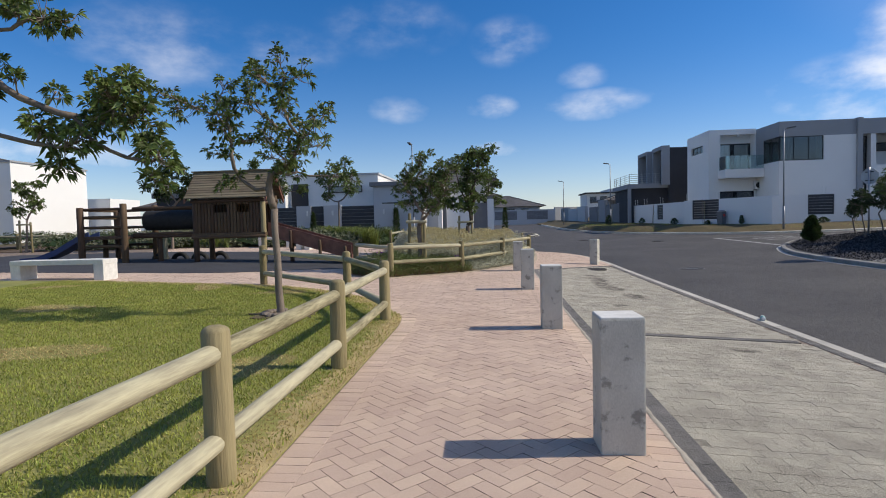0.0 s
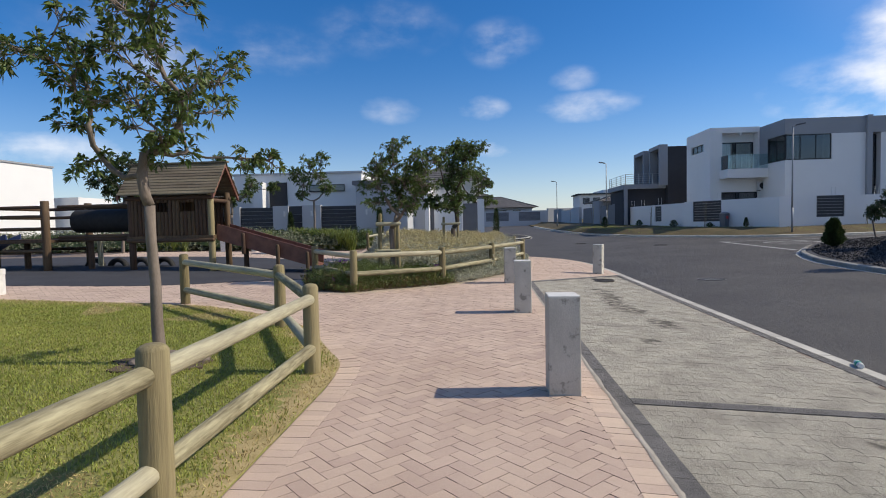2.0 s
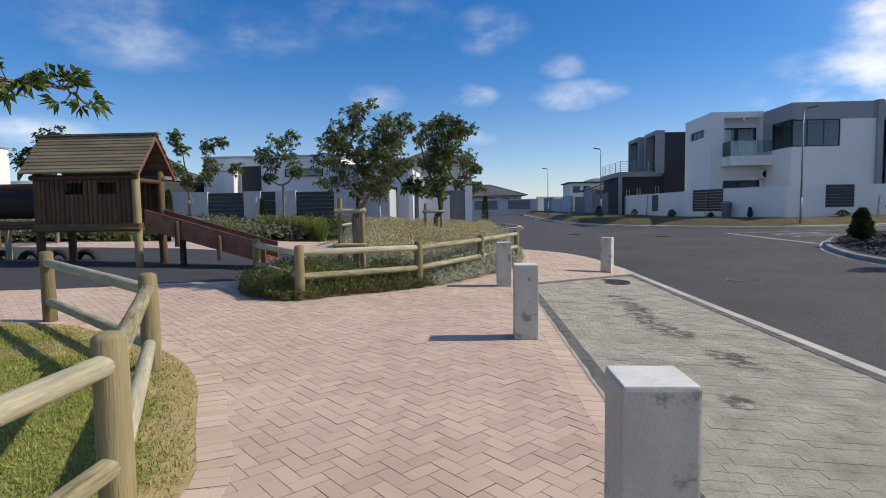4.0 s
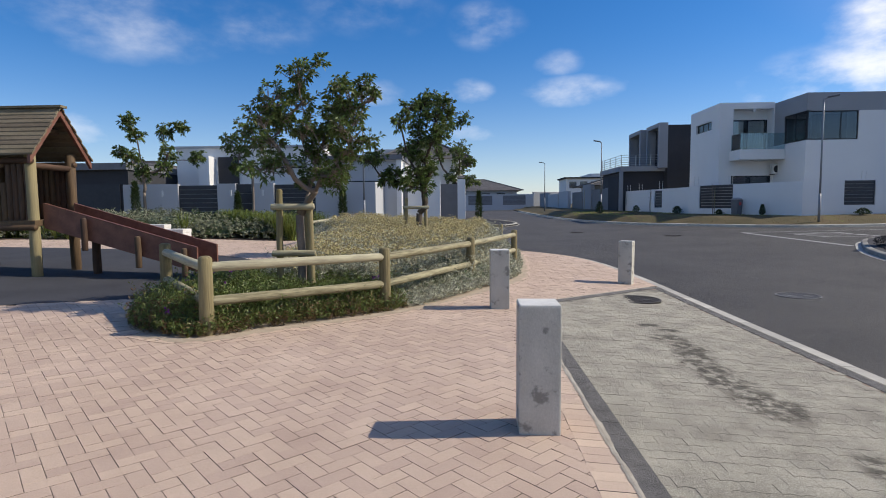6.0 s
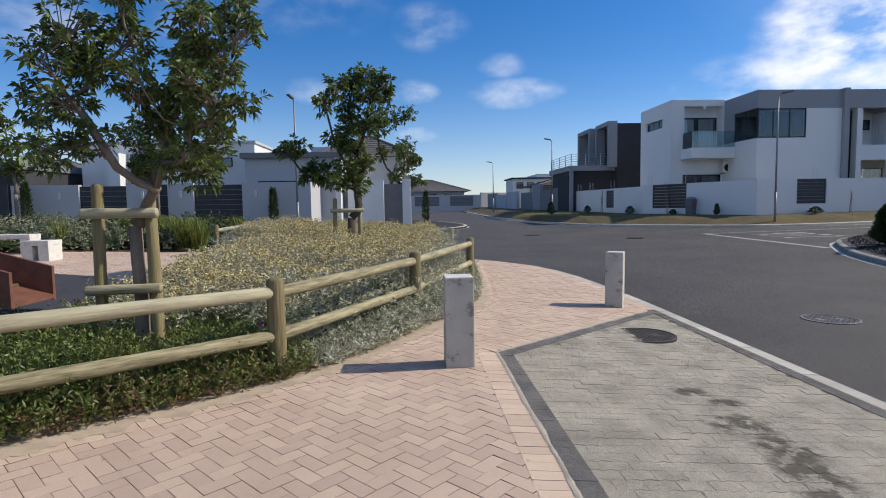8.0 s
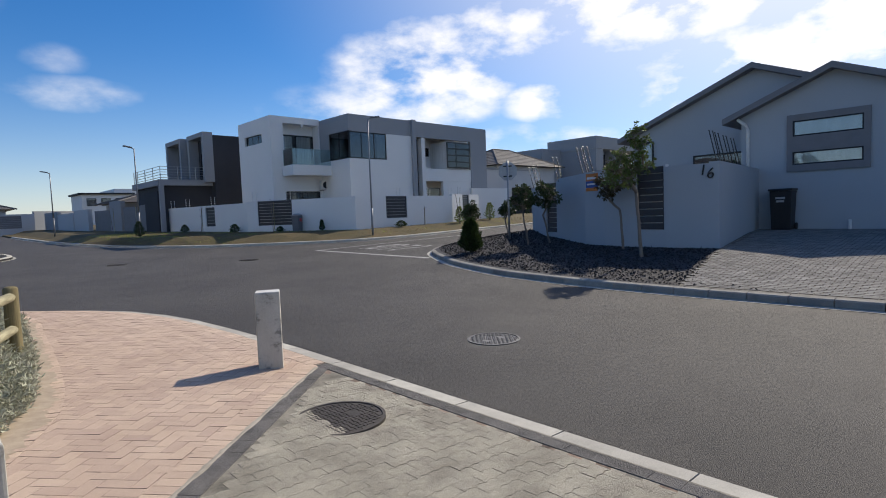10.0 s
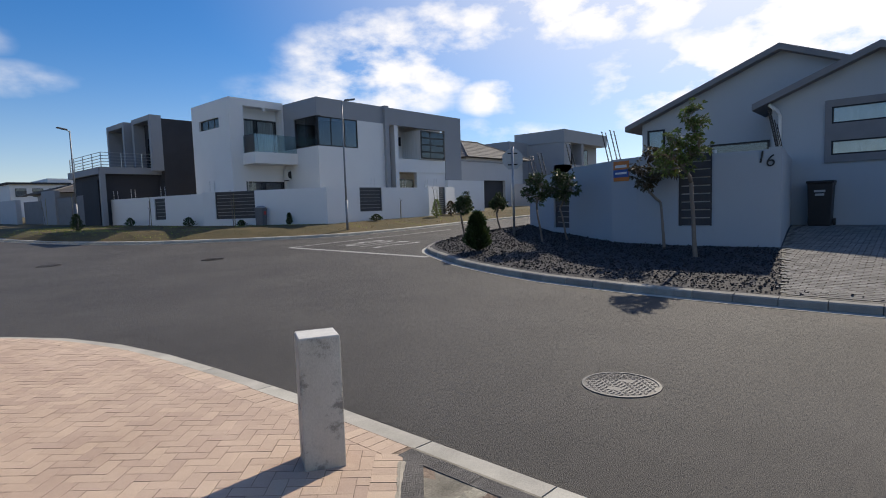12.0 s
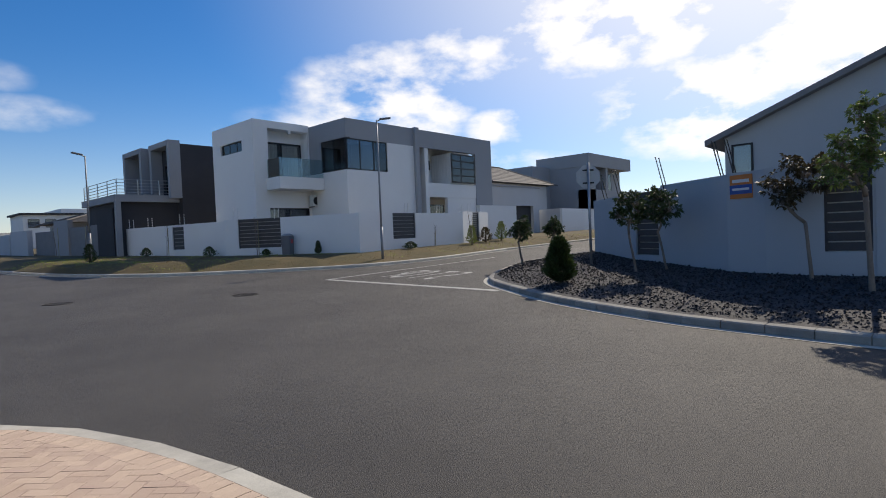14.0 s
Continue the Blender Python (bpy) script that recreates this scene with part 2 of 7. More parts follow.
M = dict(
    asphalt=material("asphalt", (0.112, 0.102, 0.092), (0.034, 0.031, 0.029), 0.74, 0.35, 130, 0.7, contrast=0.85, spec=0.4, grit=1.6),
    brick=material("pink_brick_paver", (0.625, 0.475, 0.372), (0.44, 0.318, 0.240), 0.88, 1.1, 150, 0.55, island=0.09, obj=0.09, contrast=0.75, grit=1.0),
    joint=material("sandy_joint", (0.36, 0.27, 0.205), (0.075, 0.056, 0.042), 0.95, 5, 60, 0.3, contrast=0.45, grit=0.8),
    joint_side=material("dirty_paver_side", (0.12, 0.09, 0.068), (0.05, 0.038, 0.03), 0.95, 6, 80, 0.2),
    cobble=stained(material("grey_paver", (0.56, 0.515, 0.41), (0.20, 0.180, 0.142), 0.92, 3, 150, 1.0, island=0.03, obj=0.03, contrast=0.75, grit=1.7, bump_dist=0.006)),
    cobble_joint=stained(material("grey_joint", (0.34, 0.31, 0.25), (0.11, 0.10, 0.08), 0.95, 5, 90, 0.3, contrast=0.45)),
    band=material("dark_paver", (0.25, 0.235, 0.218), (0.075, 0.070, 0.066), 0.9, 4, 140, 1.0, island=0.05, obj=0.05, contrast=0.7, grit=1.6),
    mortar=material("pale_mortar", (0.47, 0.42, 0.345), (0.28, 0.25, 0.20), 0.95, 6, 110, 0.6),
    sand=material("blown_sand", (0.54, 0.44, 0.33), (0.33, 0.26, 0.19), 0.95, 7, 120, 0.5, contrast=0.6),
    kerb=material("kerb_concrete", (0.56, 0.53, 0.46), (0.36, 0.34, 0.295), 0.85, 3, 90, 0.25, island=0.08, obj=0.10),
    worn_kerb=material("weathered_kerb_concrete", (0.36, 0.34, 0.30), (0.19, 0.18, 0.16), 0.88, 3, 90, 0.3, obj=0.15, contrast=0.6),
    concrete=blotched(material("bollard_concrete", (0.62, 0.59, 0.515), (0.37, 0.35, 0.30), 0.85, 3.5, 110, 0.45, contrast=0.7, obj=0.07, stretch=(1, 1, 0.6)), (0.20, 0.185, 0.16), 7.0),
    concrete_top=material("whitish_concrete", (0.74, 0.725, 0.68), (0.56, 0.545, 0.50), 0.8, 9, 80, 0.15),
    log=tone(material("treated_pine", (0.47, 0.43, 0.26), (0.13, 0.11, 0.055), 0.82, 20, 70, 0.6, obj=0.14, contrast=0.42, stretch=(1, 1, 0.10), local=True), (0.47, 0.43, 0.33)),
    log_post=tone(material("treated_pine_post", (0.30, 0.255, 0.125), (0.105, 0.085, 0.04), 0.85, 22, 80, 0.7, obj=0.14, contrast=0.6, stretch=(1, 1, 0.07), local=True), (0.36, 0.29, 0.165)),
    play_wood=material("playground_timber", (0.145, 0.085, 0.045), (0.045, 0.028, 0.017), 0.75, 14, 60, 0.4, obj=0.25, stretch=(1, 1, 0.1), contrast=0.7, local=True),
    slide_wood=material("reddish_slide_timber", (0.24, 0.105, 0.068), (0.12, 0.050, 0.034), 0.55, 6, 60, 0.2),
    roof_board=material("weathered_roof_board", (0.235, 0.19, 0.125), (0.115, 0.09, 0.055), 0.85, 3, 50, 0.35, obj=0.18, stretch=(0.3, 1, 1)),
    rubber=material("dark_rubber_mat", (0.060, 0.060, 0.066), (0.036, 0.036, 0.042), 0.9, 1.2, 160, 0.4),
    tyre=material("tyre_rubber", (0.03, 0.03, 0.03), (0.016, 0.016, 0.016), 0.8, 9, 60, 0.3),
    blue_plastic=material("blue_plastic", (0.03, 0.05, 0.16), (0.02, 0.035, 0.11), 0.35, 3, 30, 0.05),
    lawn=material("lawn_soil", (0.34, 0.31, 0.10), (0.14, 0.165, 0.04), 0.95, 1.1, 60, 0.6, contrast=0.7, grit=0.9),
    soil=material("bed_soil", (0.15, 0.105, 0.072), (0.075, 0.052, 0.036), 0.95, 4, 60, 0.6),
    straw_ground=material("straw_coloured_turf", (0.50, 0.39, 0.20), (0.27, 0.22, 0.085), 0.95, 5, 90, 0.8, contrast=0.6),
    verge=material("dry_verge_grass", (0.15, 0.105, 0.048), (0.06, 0.058, 0.024), 0.95, 0.7, 25, 0.6, contrast=0.6),
    gravel=material("dark_gravel", (0.052, 0.050, 0.053), (0.018, 0.017, 0.019), 0.85, 4, 70, 0.6, island=0.45),
    land=material("dry_land", (0.22, 0.18, 0.11), (0.12, 0.11, 0.06), 0.95, 0.05, 2, 0.1),
    bark=material("pale_bark", (0.27, 0.22, 0.178), (0.125, 0.098, 0.076), 0.9, 7, 60, 0.4, stretch=(1, 1, 0.4), contrast=0.7),
    dark_bark=material("dark_bark", (0.12, 0.09, 0.065), (0.05, 0.04, 0.03), 0.9, 7, 60, 0.5),
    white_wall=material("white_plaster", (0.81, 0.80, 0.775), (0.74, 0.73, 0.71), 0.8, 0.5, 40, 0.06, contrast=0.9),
    grey_wall=material("mid_grey_plaster", (0.33, 0.34, 0.355), (0.28, 0.29, 0.305), 0.8, 0.5, 40, 0.06, contrast=0.9),
    # for grey walls, and for white walls with shade put into the colour
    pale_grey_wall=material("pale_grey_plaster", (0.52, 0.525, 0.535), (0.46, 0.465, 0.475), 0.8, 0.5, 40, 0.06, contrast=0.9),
    blue_wall=material("bluish_grey_plaster", (0.39, 0.425, 0.455), (0.34, 0.375, 0.405), 0.8, 0.5, 40, 0.08, contrast=0.9),
    charcoal=material("charcoal_plaster", (0.050, 0.050, 0.056), (0.036, 0.036, 0.040), 0.8, 0.6, 40, 0.06),
    frame=material("black_aluminium", (0.022, 0.022, 0.025), (0.016, 0.016, 0.018), 0.4, 4, 30, 0.03, metal=0.2),
    slat=material("charcoal_slat", (0.050, 0.052, 0.060), (0.038, 0.040, 0.046), 0.5, 4, 30, 0.03, metal=0.2),
    grey_door=material("grey_panel_door", (0.20, 0.20, 0.21), (0.165, 0.165, 0.175), 0.6, 2, 30, 0.05),
    tile=material("roof_tile", (0.155, 0.145, 0.14), (0.085, 0.080, 0.078), 0.8, 1.5, 20, 0.3, island=0.15),
    curtain=material("white_curtain", (0.80, 0.80, 0.78), (0.62, 0.62, 0.60), 0.9, 3, 30, 0.1, stretch=(4, 4, 0.2)),
    # dark colour carries the shade of unlit rooms
    room=material("room_shade", (0.10, 0.095, 0.09), (0.07, 0.066, 0.06), 0.9, 1, 10, 0),
    galv=material("galvanised_steel", (0.40, 0.41, 0.42), (0.30, 0.31, 0.32), 0.45, 6, 40, 0.05, metal=0.6),
    pole=material("grey_painted_pole", (0.27, 0.28, 0.29), (0.21, 0.22, 0.23), 0.5, 4, 40, 0.05, metal=0.3),
    steel=material("stainless_steel", (0.5, 0.5, 0.5), (0.4, 0.4, 0.4), 0.3, 6, 40, 0.02, metal=0.9),
    iron=material("cast_iron", (0.11, 0.095, 0.080), (0.055, 0.048, 0.042), 0.7, 9, 60, 0.4, metal=0.3),
    worn_iron=material("worn_steel_cover", (0.235, 0.225, 0.21), (0.13, 0.125, 0.12), 0.65, 9, 60, 0.3, metal=0.2),
    paint=material("white_road_paint", (0.52, 0.51, 0.48), (0.28, 0.275, 0.26), 0.7, 5, 90, 0.2, contrast=0.8),
    white_plastic=material("white_plastic", (0.72, 0.72, 0.70), (0.6, 0.6, 0.58), 0.5, 4, 30, 0.03),
    grey_plastic=material("grey_bin_plastic", (0.15, 0.155, 0.17), (0.11, 0.115, 0.125), 0.5, 4, 30, 0.05),
    black_plastic=material("black_bin_plastic", (0.020, 0.020, 0.022), (0.014, 0.014, 0.016), 0.45, 4, 30, 0.05),
    red=material("red_print", (0.55, 0.07, 0.05), (0.45, 0.05, 0.04), 0.5, 4, 30, 0),
    orange=material("orange_board", (0.60, 0.20, 0.04), (0.5, 0.15, 0.03), 0.5, 4, 30, 0),
    blue_board=material("blue_board", (0.03, 0.09, 0.32), (0.02, 0.07, 0.26), 0.5, 4, 30, 0),
    sign_back=material("sign_back_aluminium", (0.42, 0.43, 0.44), (0.34, 0.35, 0.36), 0.5, 4, 30, 0.02, metal=0.4),
    hill=material("hazy_hill", (0.30, 0.36, 0.44), (0.27, 0.33, 0.41), 1.0, 0.01, 0.2, 0),
    glass=glass_material("window_glass", (0.86, 0.90, 0.91), 0.06),
    rail_glass=glass_material("balustrade_glass", (0.82, 0.92, 0.92), 0.08),
    dark_glass=glass_material("tinted_glass", (0.52, 0.55, 0.58), 0.06),
    leaf=leaf_material("plum_leaf", (0.165, 0.215, 0.058), (0.065, 0.095, 0.026), 0.5, 0.45, 0.28),
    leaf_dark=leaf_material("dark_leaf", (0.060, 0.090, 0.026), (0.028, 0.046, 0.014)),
    leaf_red=leaf_material("bronze_leaf", (0.105, 0.075, 0.032), (0.045, 0.038, 0.016)),
    cover_leaf=leaf_material("groundcover_leaf", (0.20, 0.235, 0.065), (0.085, 0.115, 0.03), 0.5, 0.45),
    silver_leaf=leaf_material("silver_leaf", (0.55, 0.535, 0.42), (0.31, 0.315, 0.225), 0.8, 0.4, 0.15),
    sage_leaf=leaf_material("sage_leaf", (0.30, 0.305, 0.20), (0.14, 0.155, 0.09), 0.8, 0.4, 0.15),
    bronze_tip=leaf_material("bronze_groundcover_leaf", (0.24, 0.15, 0.07), (0.11, 0.07, 0.035), 0.7, 0.4, 0.2),
    straw=leaf_material("straw_flower", (0.60, 0.50, 0.27), (0.40, 0.33, 0.15), 0.85, 0.4, 0.15),
    blade=leaf_material("grass_blade", (0.40, 0.40, 0.09), (0.22, 0.265, 0.05), 0.6, 0.35, 0.3),
    dry_blade=leaf_material("dry_grass_blade", (0.62, 0.48, 0.24), (0.40, 0.31, 0.13), 0.8, 0.35, 0.3),
    verge_blade=leaf_material("dry_verge_blade", (0.25, 0.18, 0.08), (0.12, 0.092, 0.04), 0.8, 0.35, 0.2),
    strap=leaf_material("strap_leaf", (0.25, 0.27, 0.055), (0.10, 0.15, 0.03), 0.5, 0.35, 0.3),
    purple=leaf_material("purple_flower", (0.30, 0.05, 0.36), (0.22, 0.04, 0.28), 0.7, 0.2, 0.2),
)


# ---------------------------------------------------------------- mesh helpers
def mesh_object(name, verts, faces, mat, parent=None, label="", smooth=False):
    me = bpy.data.meshes.new(name)
    me.from_pydata(verts, [], faces)
    me.materials.append(mat)
    if smooth:
        me.polygons.foreach_set("use_smooth", [True] * len(me.polygons))
    me.update()
    ob = new(name, me)
    if parent:
        ob.parent = parent
    return tagged(ob, label)


def part(name, bm, mat, parent=None, label="", smooth=False):
    """Links a bmesh as one mesh object, under a thing or a part."""
    me = bpy.data.meshes.new(name)
    bmesh.ops.recalc_face_normals(bm, faces=bm.faces)
    bm.to_mesh(me)
    bm.free()
    me.materials.append(mat)
    if smooth:
        me.polygons.foreach_set("use_smooth", [True] * len(me.polygons))
    ob = new(name, me)
    if parent:
        ob.parent = parent
    return tagged(ob, label)


def thing(name, label, category, group="", m=None):
    """An empty at the base of a thing, which parents its parts."""
    ob = new(name)
    ob.empty_display_size = 0.2
    if m is not None:
        ob.matrix_basis = m
    return tagged(ob, label, category, group)


def boxes(items, bevel=0.0):
    """A bmesh of boxes, each (x0, x1, y0, y1, z0, z1)."""
    bm = bmesh.new()
    for x0, x1, y0, y1, z0, z1 in items:
        v = [bm.verts.new((x, y, z)) for z in (z0, z1) for y in (y0, y1) for x in (x0, x1)]
        for f in ((0, 1, 3, 2), (4, 5, 7, 6), (0, 1, 5, 4), (2, 3, 7, 6), (0, 2, 6, 4), (1, 3, 7, 5)):
            bm.faces.new([v[i] for i in f])
    bmesh.ops.recalc_face_normals(bm, faces=bm.faces)
    if bevel:
        bmesh.ops.bevel(bm, geom=bm.edges[:], offset=bevel, segments=2, affect="EDGES", profile=0.6)
    return bm


def box(x0, x1, y0, y1, z0, z1, bevel=0.0):
    return boxes([(x0, x1, y0, y1, z0, z1)], bevel)


def tube(bm, pts, radii, n=8, cap=True, wob=0.0, seed=0):
    """A tapered tube along points."""
    rng = random.Random(seed)
    pts = [Vector(p) for p in pts]
    rings, up = [], Vector((0.13, 0.31, 0.94))
    for i, p in enumerate(pts):
        d = (pts[min(i + 1, len(pts) - 1)] - pts[max(i - 1, 0)]).normalized()
        a = d.cross(up)
        if a.length < 0.1:
            a = d.cross(Vector((1, 0, 0)))
        a.normalize()
        b = d.cross(a)
        r = radii[i] if hasattr(radii, "__len__") else radii
        rings.append([bm.verts.new(p + (a * math.cos(k * math.tau / n) + b * math.sin(k * math.tau / n)) * r * (1 + rng.uniform(-wob, wob))) for k in range(n)])
    for q, s in zip(rings, rings[1:]):
        for k in range(n):
            bm.faces.new((q[k], q[(k + 1) % n], s[(k + 1) % n], s[k]))
    if cap:
        bm.faces.new(rings[0][::-1]), bm.faces.new(rings[-1])
    return bm


def log_between(name, p, q, r, mat, parent, seed=0, dome=False, label=""):
    """A round pole with softened ends and slight irregularity."""
    p, q = Vector(p), Vector(q)
    d, length = (q - p).normalized(), (q - p).length
    rng = random.Random(seed)
    bend = Vector((rng.uniform(-1, 1), rng.uniform(-1, 1), rng.uniform(-1, 1))) * 0.006
    steps = [0, 0.012, 0.3 * length, 0.62 * length, length - 0.03, length - 0.012, length] if dome else [0, 0.012, 0.3 * length, 0.65 * length, length - 0.012, length]
    prof = [0.9, 1, 1.02, 0.98, 0.96, 0.82, 0.5] if dome else [0.88, 1, 1.03, 0.98, 1.0, 0.88]
    pts = [Vector((0, 0, s)) + bend * math.sin(math.pi * s / length) for s in steps]
    ob = part(name, tube(bmesh.new(), pts, [r * f for f in prof], 14, wob=0.012, seed=seed), mat, parent, label, smooth=True)
    ob.matrix_basis = Matrix.Translation(p) @ Vector((0, 0, 1)).rotation_difference(d).to_matrix().to_4x4() @ Matrix.Rotation(rng.uniform(0, math.tau), 4, "Z")
    return ob


def inside(poly, x, y):
    hit = False
    for (x0, y0), (x1, y1) in zip(poly, poly[1:] + poly[:1]):
        if (y0 > y) != (y1 > y) and x < (x1 - x0) * (y - y0) / (y1 - y0) + x0:
            hit = not hit
    return hit


def interp(x, xs, ys):
    return float(np.interp(x, xs, ys))


def soft(v, k=2.0):
    return k * math.log1p(math.exp(v / k)) if v / k < 40 else v


def smooth_line(pts, per=6):
    """A rounded line through points."""
    P = [Vector((*p, 0)) for p in pts]
    out = []
    for i in range(len(P) - 1):
        a, b, c, d = P[max(i - 1, 0)], P[i], P[i + 1], P[min(i + 2, len(P) - 1)]
        for k in range(per):
            t = k / per
            q = 0.5 * ((2 * b) + (c - a) * t + (2 * a - 5 * b + 4 * c - d) * t * t + (3 * b - a - 3 * c + d) * t ** 3)
            out.append((q.x, q.y))
    return out + [tuple(pts[-1])]


def patch(name, poly, height, mat, cell=1.0, skirt=0.25, label=""):
    """A sheet over a polygon that follows a height, with its edge turned down."""
    bm = bmesh.new()
    face = bm.faces.new([bm.verts.new((x, y, 0)) for x, y in poly])
    bmesh.ops.triangulate(bm, faces=[face])
    for axis in (0, 1):
        lo, hi = min(p[axis] for p in poly), max(p[axis] for p in poly)
        for k in range(1, int((hi - lo) / cell) + 1):
            co, no = [0, 0, 0], [0, 0, 0]
            co[axis], no[axis] = lo + k * cell, 1
            bmesh.ops.bisect_plane(bm, geom=bm.verts[:] + bm.edges[:] + bm.faces[:], plane_co=co, plane_no=no, dist=1e-5)
    for v in bm.verts:
        v.co.z = height(v.co.x, v.co.y)
    for f in bm.faces:
        if f.normal.z < 0:
            f.normal_flip()
    if skirt:
        rim = [e for e in bm.edges if e.is_boundary]
        new_geo = bmesh.ops.extrude_edge_only(bm, edges=rim)["geom"]
        for v in new_geo:
            if isinstance(v, bmesh.types.BMVert):
                v.co.z -= skirt
    me = bpy.data.meshes.new(name)
    bm.normal_update()
    bm.to_mesh(me)
    bm.free()
    me.materials.append(mat)
    return tagged(new(name, me), label, kind="structure")


# ---------------------------------------------------------------- the lie of the land
def road_z(x, y):
    return -0.17 + 0.014 * soft(y - 17) + 0.014 * soft(min(x, 60) - 6)


KERB_NEAR = [(4.09, -14), (4.09, 0), (4.09, 8), (4.09, 14), (4.09, 18.7), (4.06, 19.6), (4.0, 20.7), (3.83, 22.4), (3.44, 23.8), (2.85, 24.8), (2.15, 25.6), (1.3, 26.7), (0.3, 28.0), (-1.8, 29.2), (-6, 30.1), (-14, 30.5)]
KY, KX = [p[1] for p in KERB_NEAR], [p[0] for p in KERB_NEAR]


def park_z(x, y):
    u = x if x < 0 else x + (4.09 - interp(min(y, 26.5), KY, KX)) * min(1, x / 2)
    rise = 0.014 if x > -2 else 0.018
    return interp(u, (-14, -9, -1.5, 0.8, 1.2, 3.79), (0.50, 0.42, 0.16, 0.13, 0.10, -0.055)) + rise * soft(y - 17)


FAR_KERB = [(7.0, 80), (7.4, 62), (7.9, 54.7), (9.0, 47.5), (11.0, 42.6), (13.8, 39.6), (16.2, 37.6), (18.4, 36.6), (22.5, 36.4), (28.8, 37.2), (36, 37.6), (60, 38.5)]
NORTH_KERB = [(10.9, -14), (10.8, 8), (10.75, 15.1), (10.72, 17), (10.78, 18.9), (10.95, 20.3), (11.2, 21.7), (12.15, 24.2), (13.35, 26.2), (14.5, 27.75), (16.0, 28.8), (18.9, 30.0), (22, 30.7), (28, 31.2), (60, 32)]
LEFT_KERB = [(-26, 38.2), (-6, 38.0), (-3.0, 38.6), (-0.2, 39.5), (1.9, 41.6), (3.3, 43.8), (3.75, 45.6), (3.5, 48.5), (2.0, 53), (-1.5, 57), (-8, 59)]


def far_z(x, y):
    d = interp(x, [p[0] for p in FAR_KERB], [p[1] for p in FAR_KERB])
    inward = min(max(y - d, 0), max(x - 8.0, 0.0) * 2)
    return road_z(x, y) + 0.11 + min(0.40, 0.17 * inward)


def north_z(x, y):
    rise = interp(x - interp(min(y, 27), [p[1] for p in NORTH_KERB], [p[0] for p in NORTH_KERB]), (0, 0.4, 3.5, 8), (0.11, 0.13, 0.42, 0.62))
    if y > 25:
        rise = min(rise, 0.13 + 0.14 * max(0, interp(x, (14.5, 16, 18.9, 22, 28, 60), (27.75, 28.8, 30, 30.7, 31.2, 32)) - y))
    return road_z(x, y) + rise


def left_z(x, y):
    return road_z(x, y) + 0.10 + interp(x, (-12, -4, 3), (0.38, 0.16, 0.0))


# ground to the horizon, road, islands
patch("ground", [(-900, -500), (900, -500), (900, 1500), (-900, 1500)], lambda x, y: -0.6 + 0.010 * soft(min(y, 160) - 17), M["land"], 60, 0, "dry open land reaching to the horizon")
patch("road", [(-40, -14), (70, -14), (70, 150), (-40, 150)], road_z, M["asphalt"], 4.0, 0.4, "worn dark grey asphalt road junction")
near_line = smooth_line(KERB_NEAR, 5)
inner = [(x - 0.23, y) if y < 20 else (x - 0.21, y - 0.10) for x, y in near_line]
patch("pavement", [(-15, -14)] + [q for q in inner if q[0] > -15] + [(-15, 30.4)], lambda x, y: park_z(x, y) - 0.0028, M["joint"], 0.32, 0.3, "pink brick paved footpath and plaza beside the road")
patch("pavement_west", [(-46, -14), (-15, -14), (-15, 30.4), (-46, 30.4)], lambda x, y: park_z(x, y) - 0.0052, M["joint"], 1.5, 0.3, "pink paving continuing past the playground")

LAWN = [(-1.27, -10), (-1.27, 6.9), (-1.34, 7.64), (-1.6, 8.2), (-2.45, 9.66), (-4.03, 10.75), (-5.85, 11.05), (-14, 11.1), (-34, 11.1), (-34, -10)]
LAWN = LAWN[:1] + smooth_line(LAWN[1:8], 4) + LAWN[8:]
PAD = smooth_line([(-20, 13.6), (-14, 13.2), (-9.5, 13.0), (-7.0, 13.4), (-5.5, 14.4), (-3.9, 15.6), (-4.2, 18.4), (-5.2, 20.3), (-9, 21.3), (-14, 21.5), (-20, 21.2)], 4)
BED = smooth_line([(-3.9, 14.2), (-3.55, 13.4), (-3.0, 13.02), (-2.5, 12.98), (-2.0, 13.5), (-1.45, 13.98), (-0.75, 14.62), (-0.1, 15.5), (0.4, 16.4), (0.95, 17.5), (1.25, 18.4), (1.45, 20), (1.6, 22), (1.7, 24.0), (1.1, 26.2), (-1, 27.4), (-4.4, 27.6), (-4.5, 23.0), (-3.7, 19.4), (-3.4, 16.5), (-3.9, 14.2)], 3)[:-1]
SHRUB = smooth_line([(-34, 23.5), (-20, 23.6), (-12, 24.2), (-8, 25.0), (-5.6, 25.3), (-5.3, 27.5), (-5.6, 29.6), (-12, 29.9), (-34, 30.2)], 3)
BACK = [(-34, 29.6), (-14, 29.6), (-8, 29.4), (-8, 38.7), (-34, 38.7)]
patch("lawn", LAWN, lambda x, y: park_z(x, y) + 0.012, M["lawn"], 0.8, 0.1, "mown green lawn with dry patches along its edge")
patch("playground_mat", PAD, lambda x, y: park_z(x, y) + 0.006, M["rubber"], 0.9, 0.05, "dark grey rubber playground surface")
patch("planting_bed", BED, lambda x, y: park_z(x, y) + 0.006, M["sand"], 0.7, 0.08, "sandy brown soil of the planted bed")
patch("shrub_bed", SHRUB, lambda x, y: park_z(x, y) + 0.02, M["soil"], 1.2, 0.08, "brown soil under the shrubs")
patch("back_verge", BACK, lambda x, y: park_z(x, 29.5) + 0.014 * (y - 29.5), M["verge"], 1.5, 0.3, "dry strip before the garden walls")

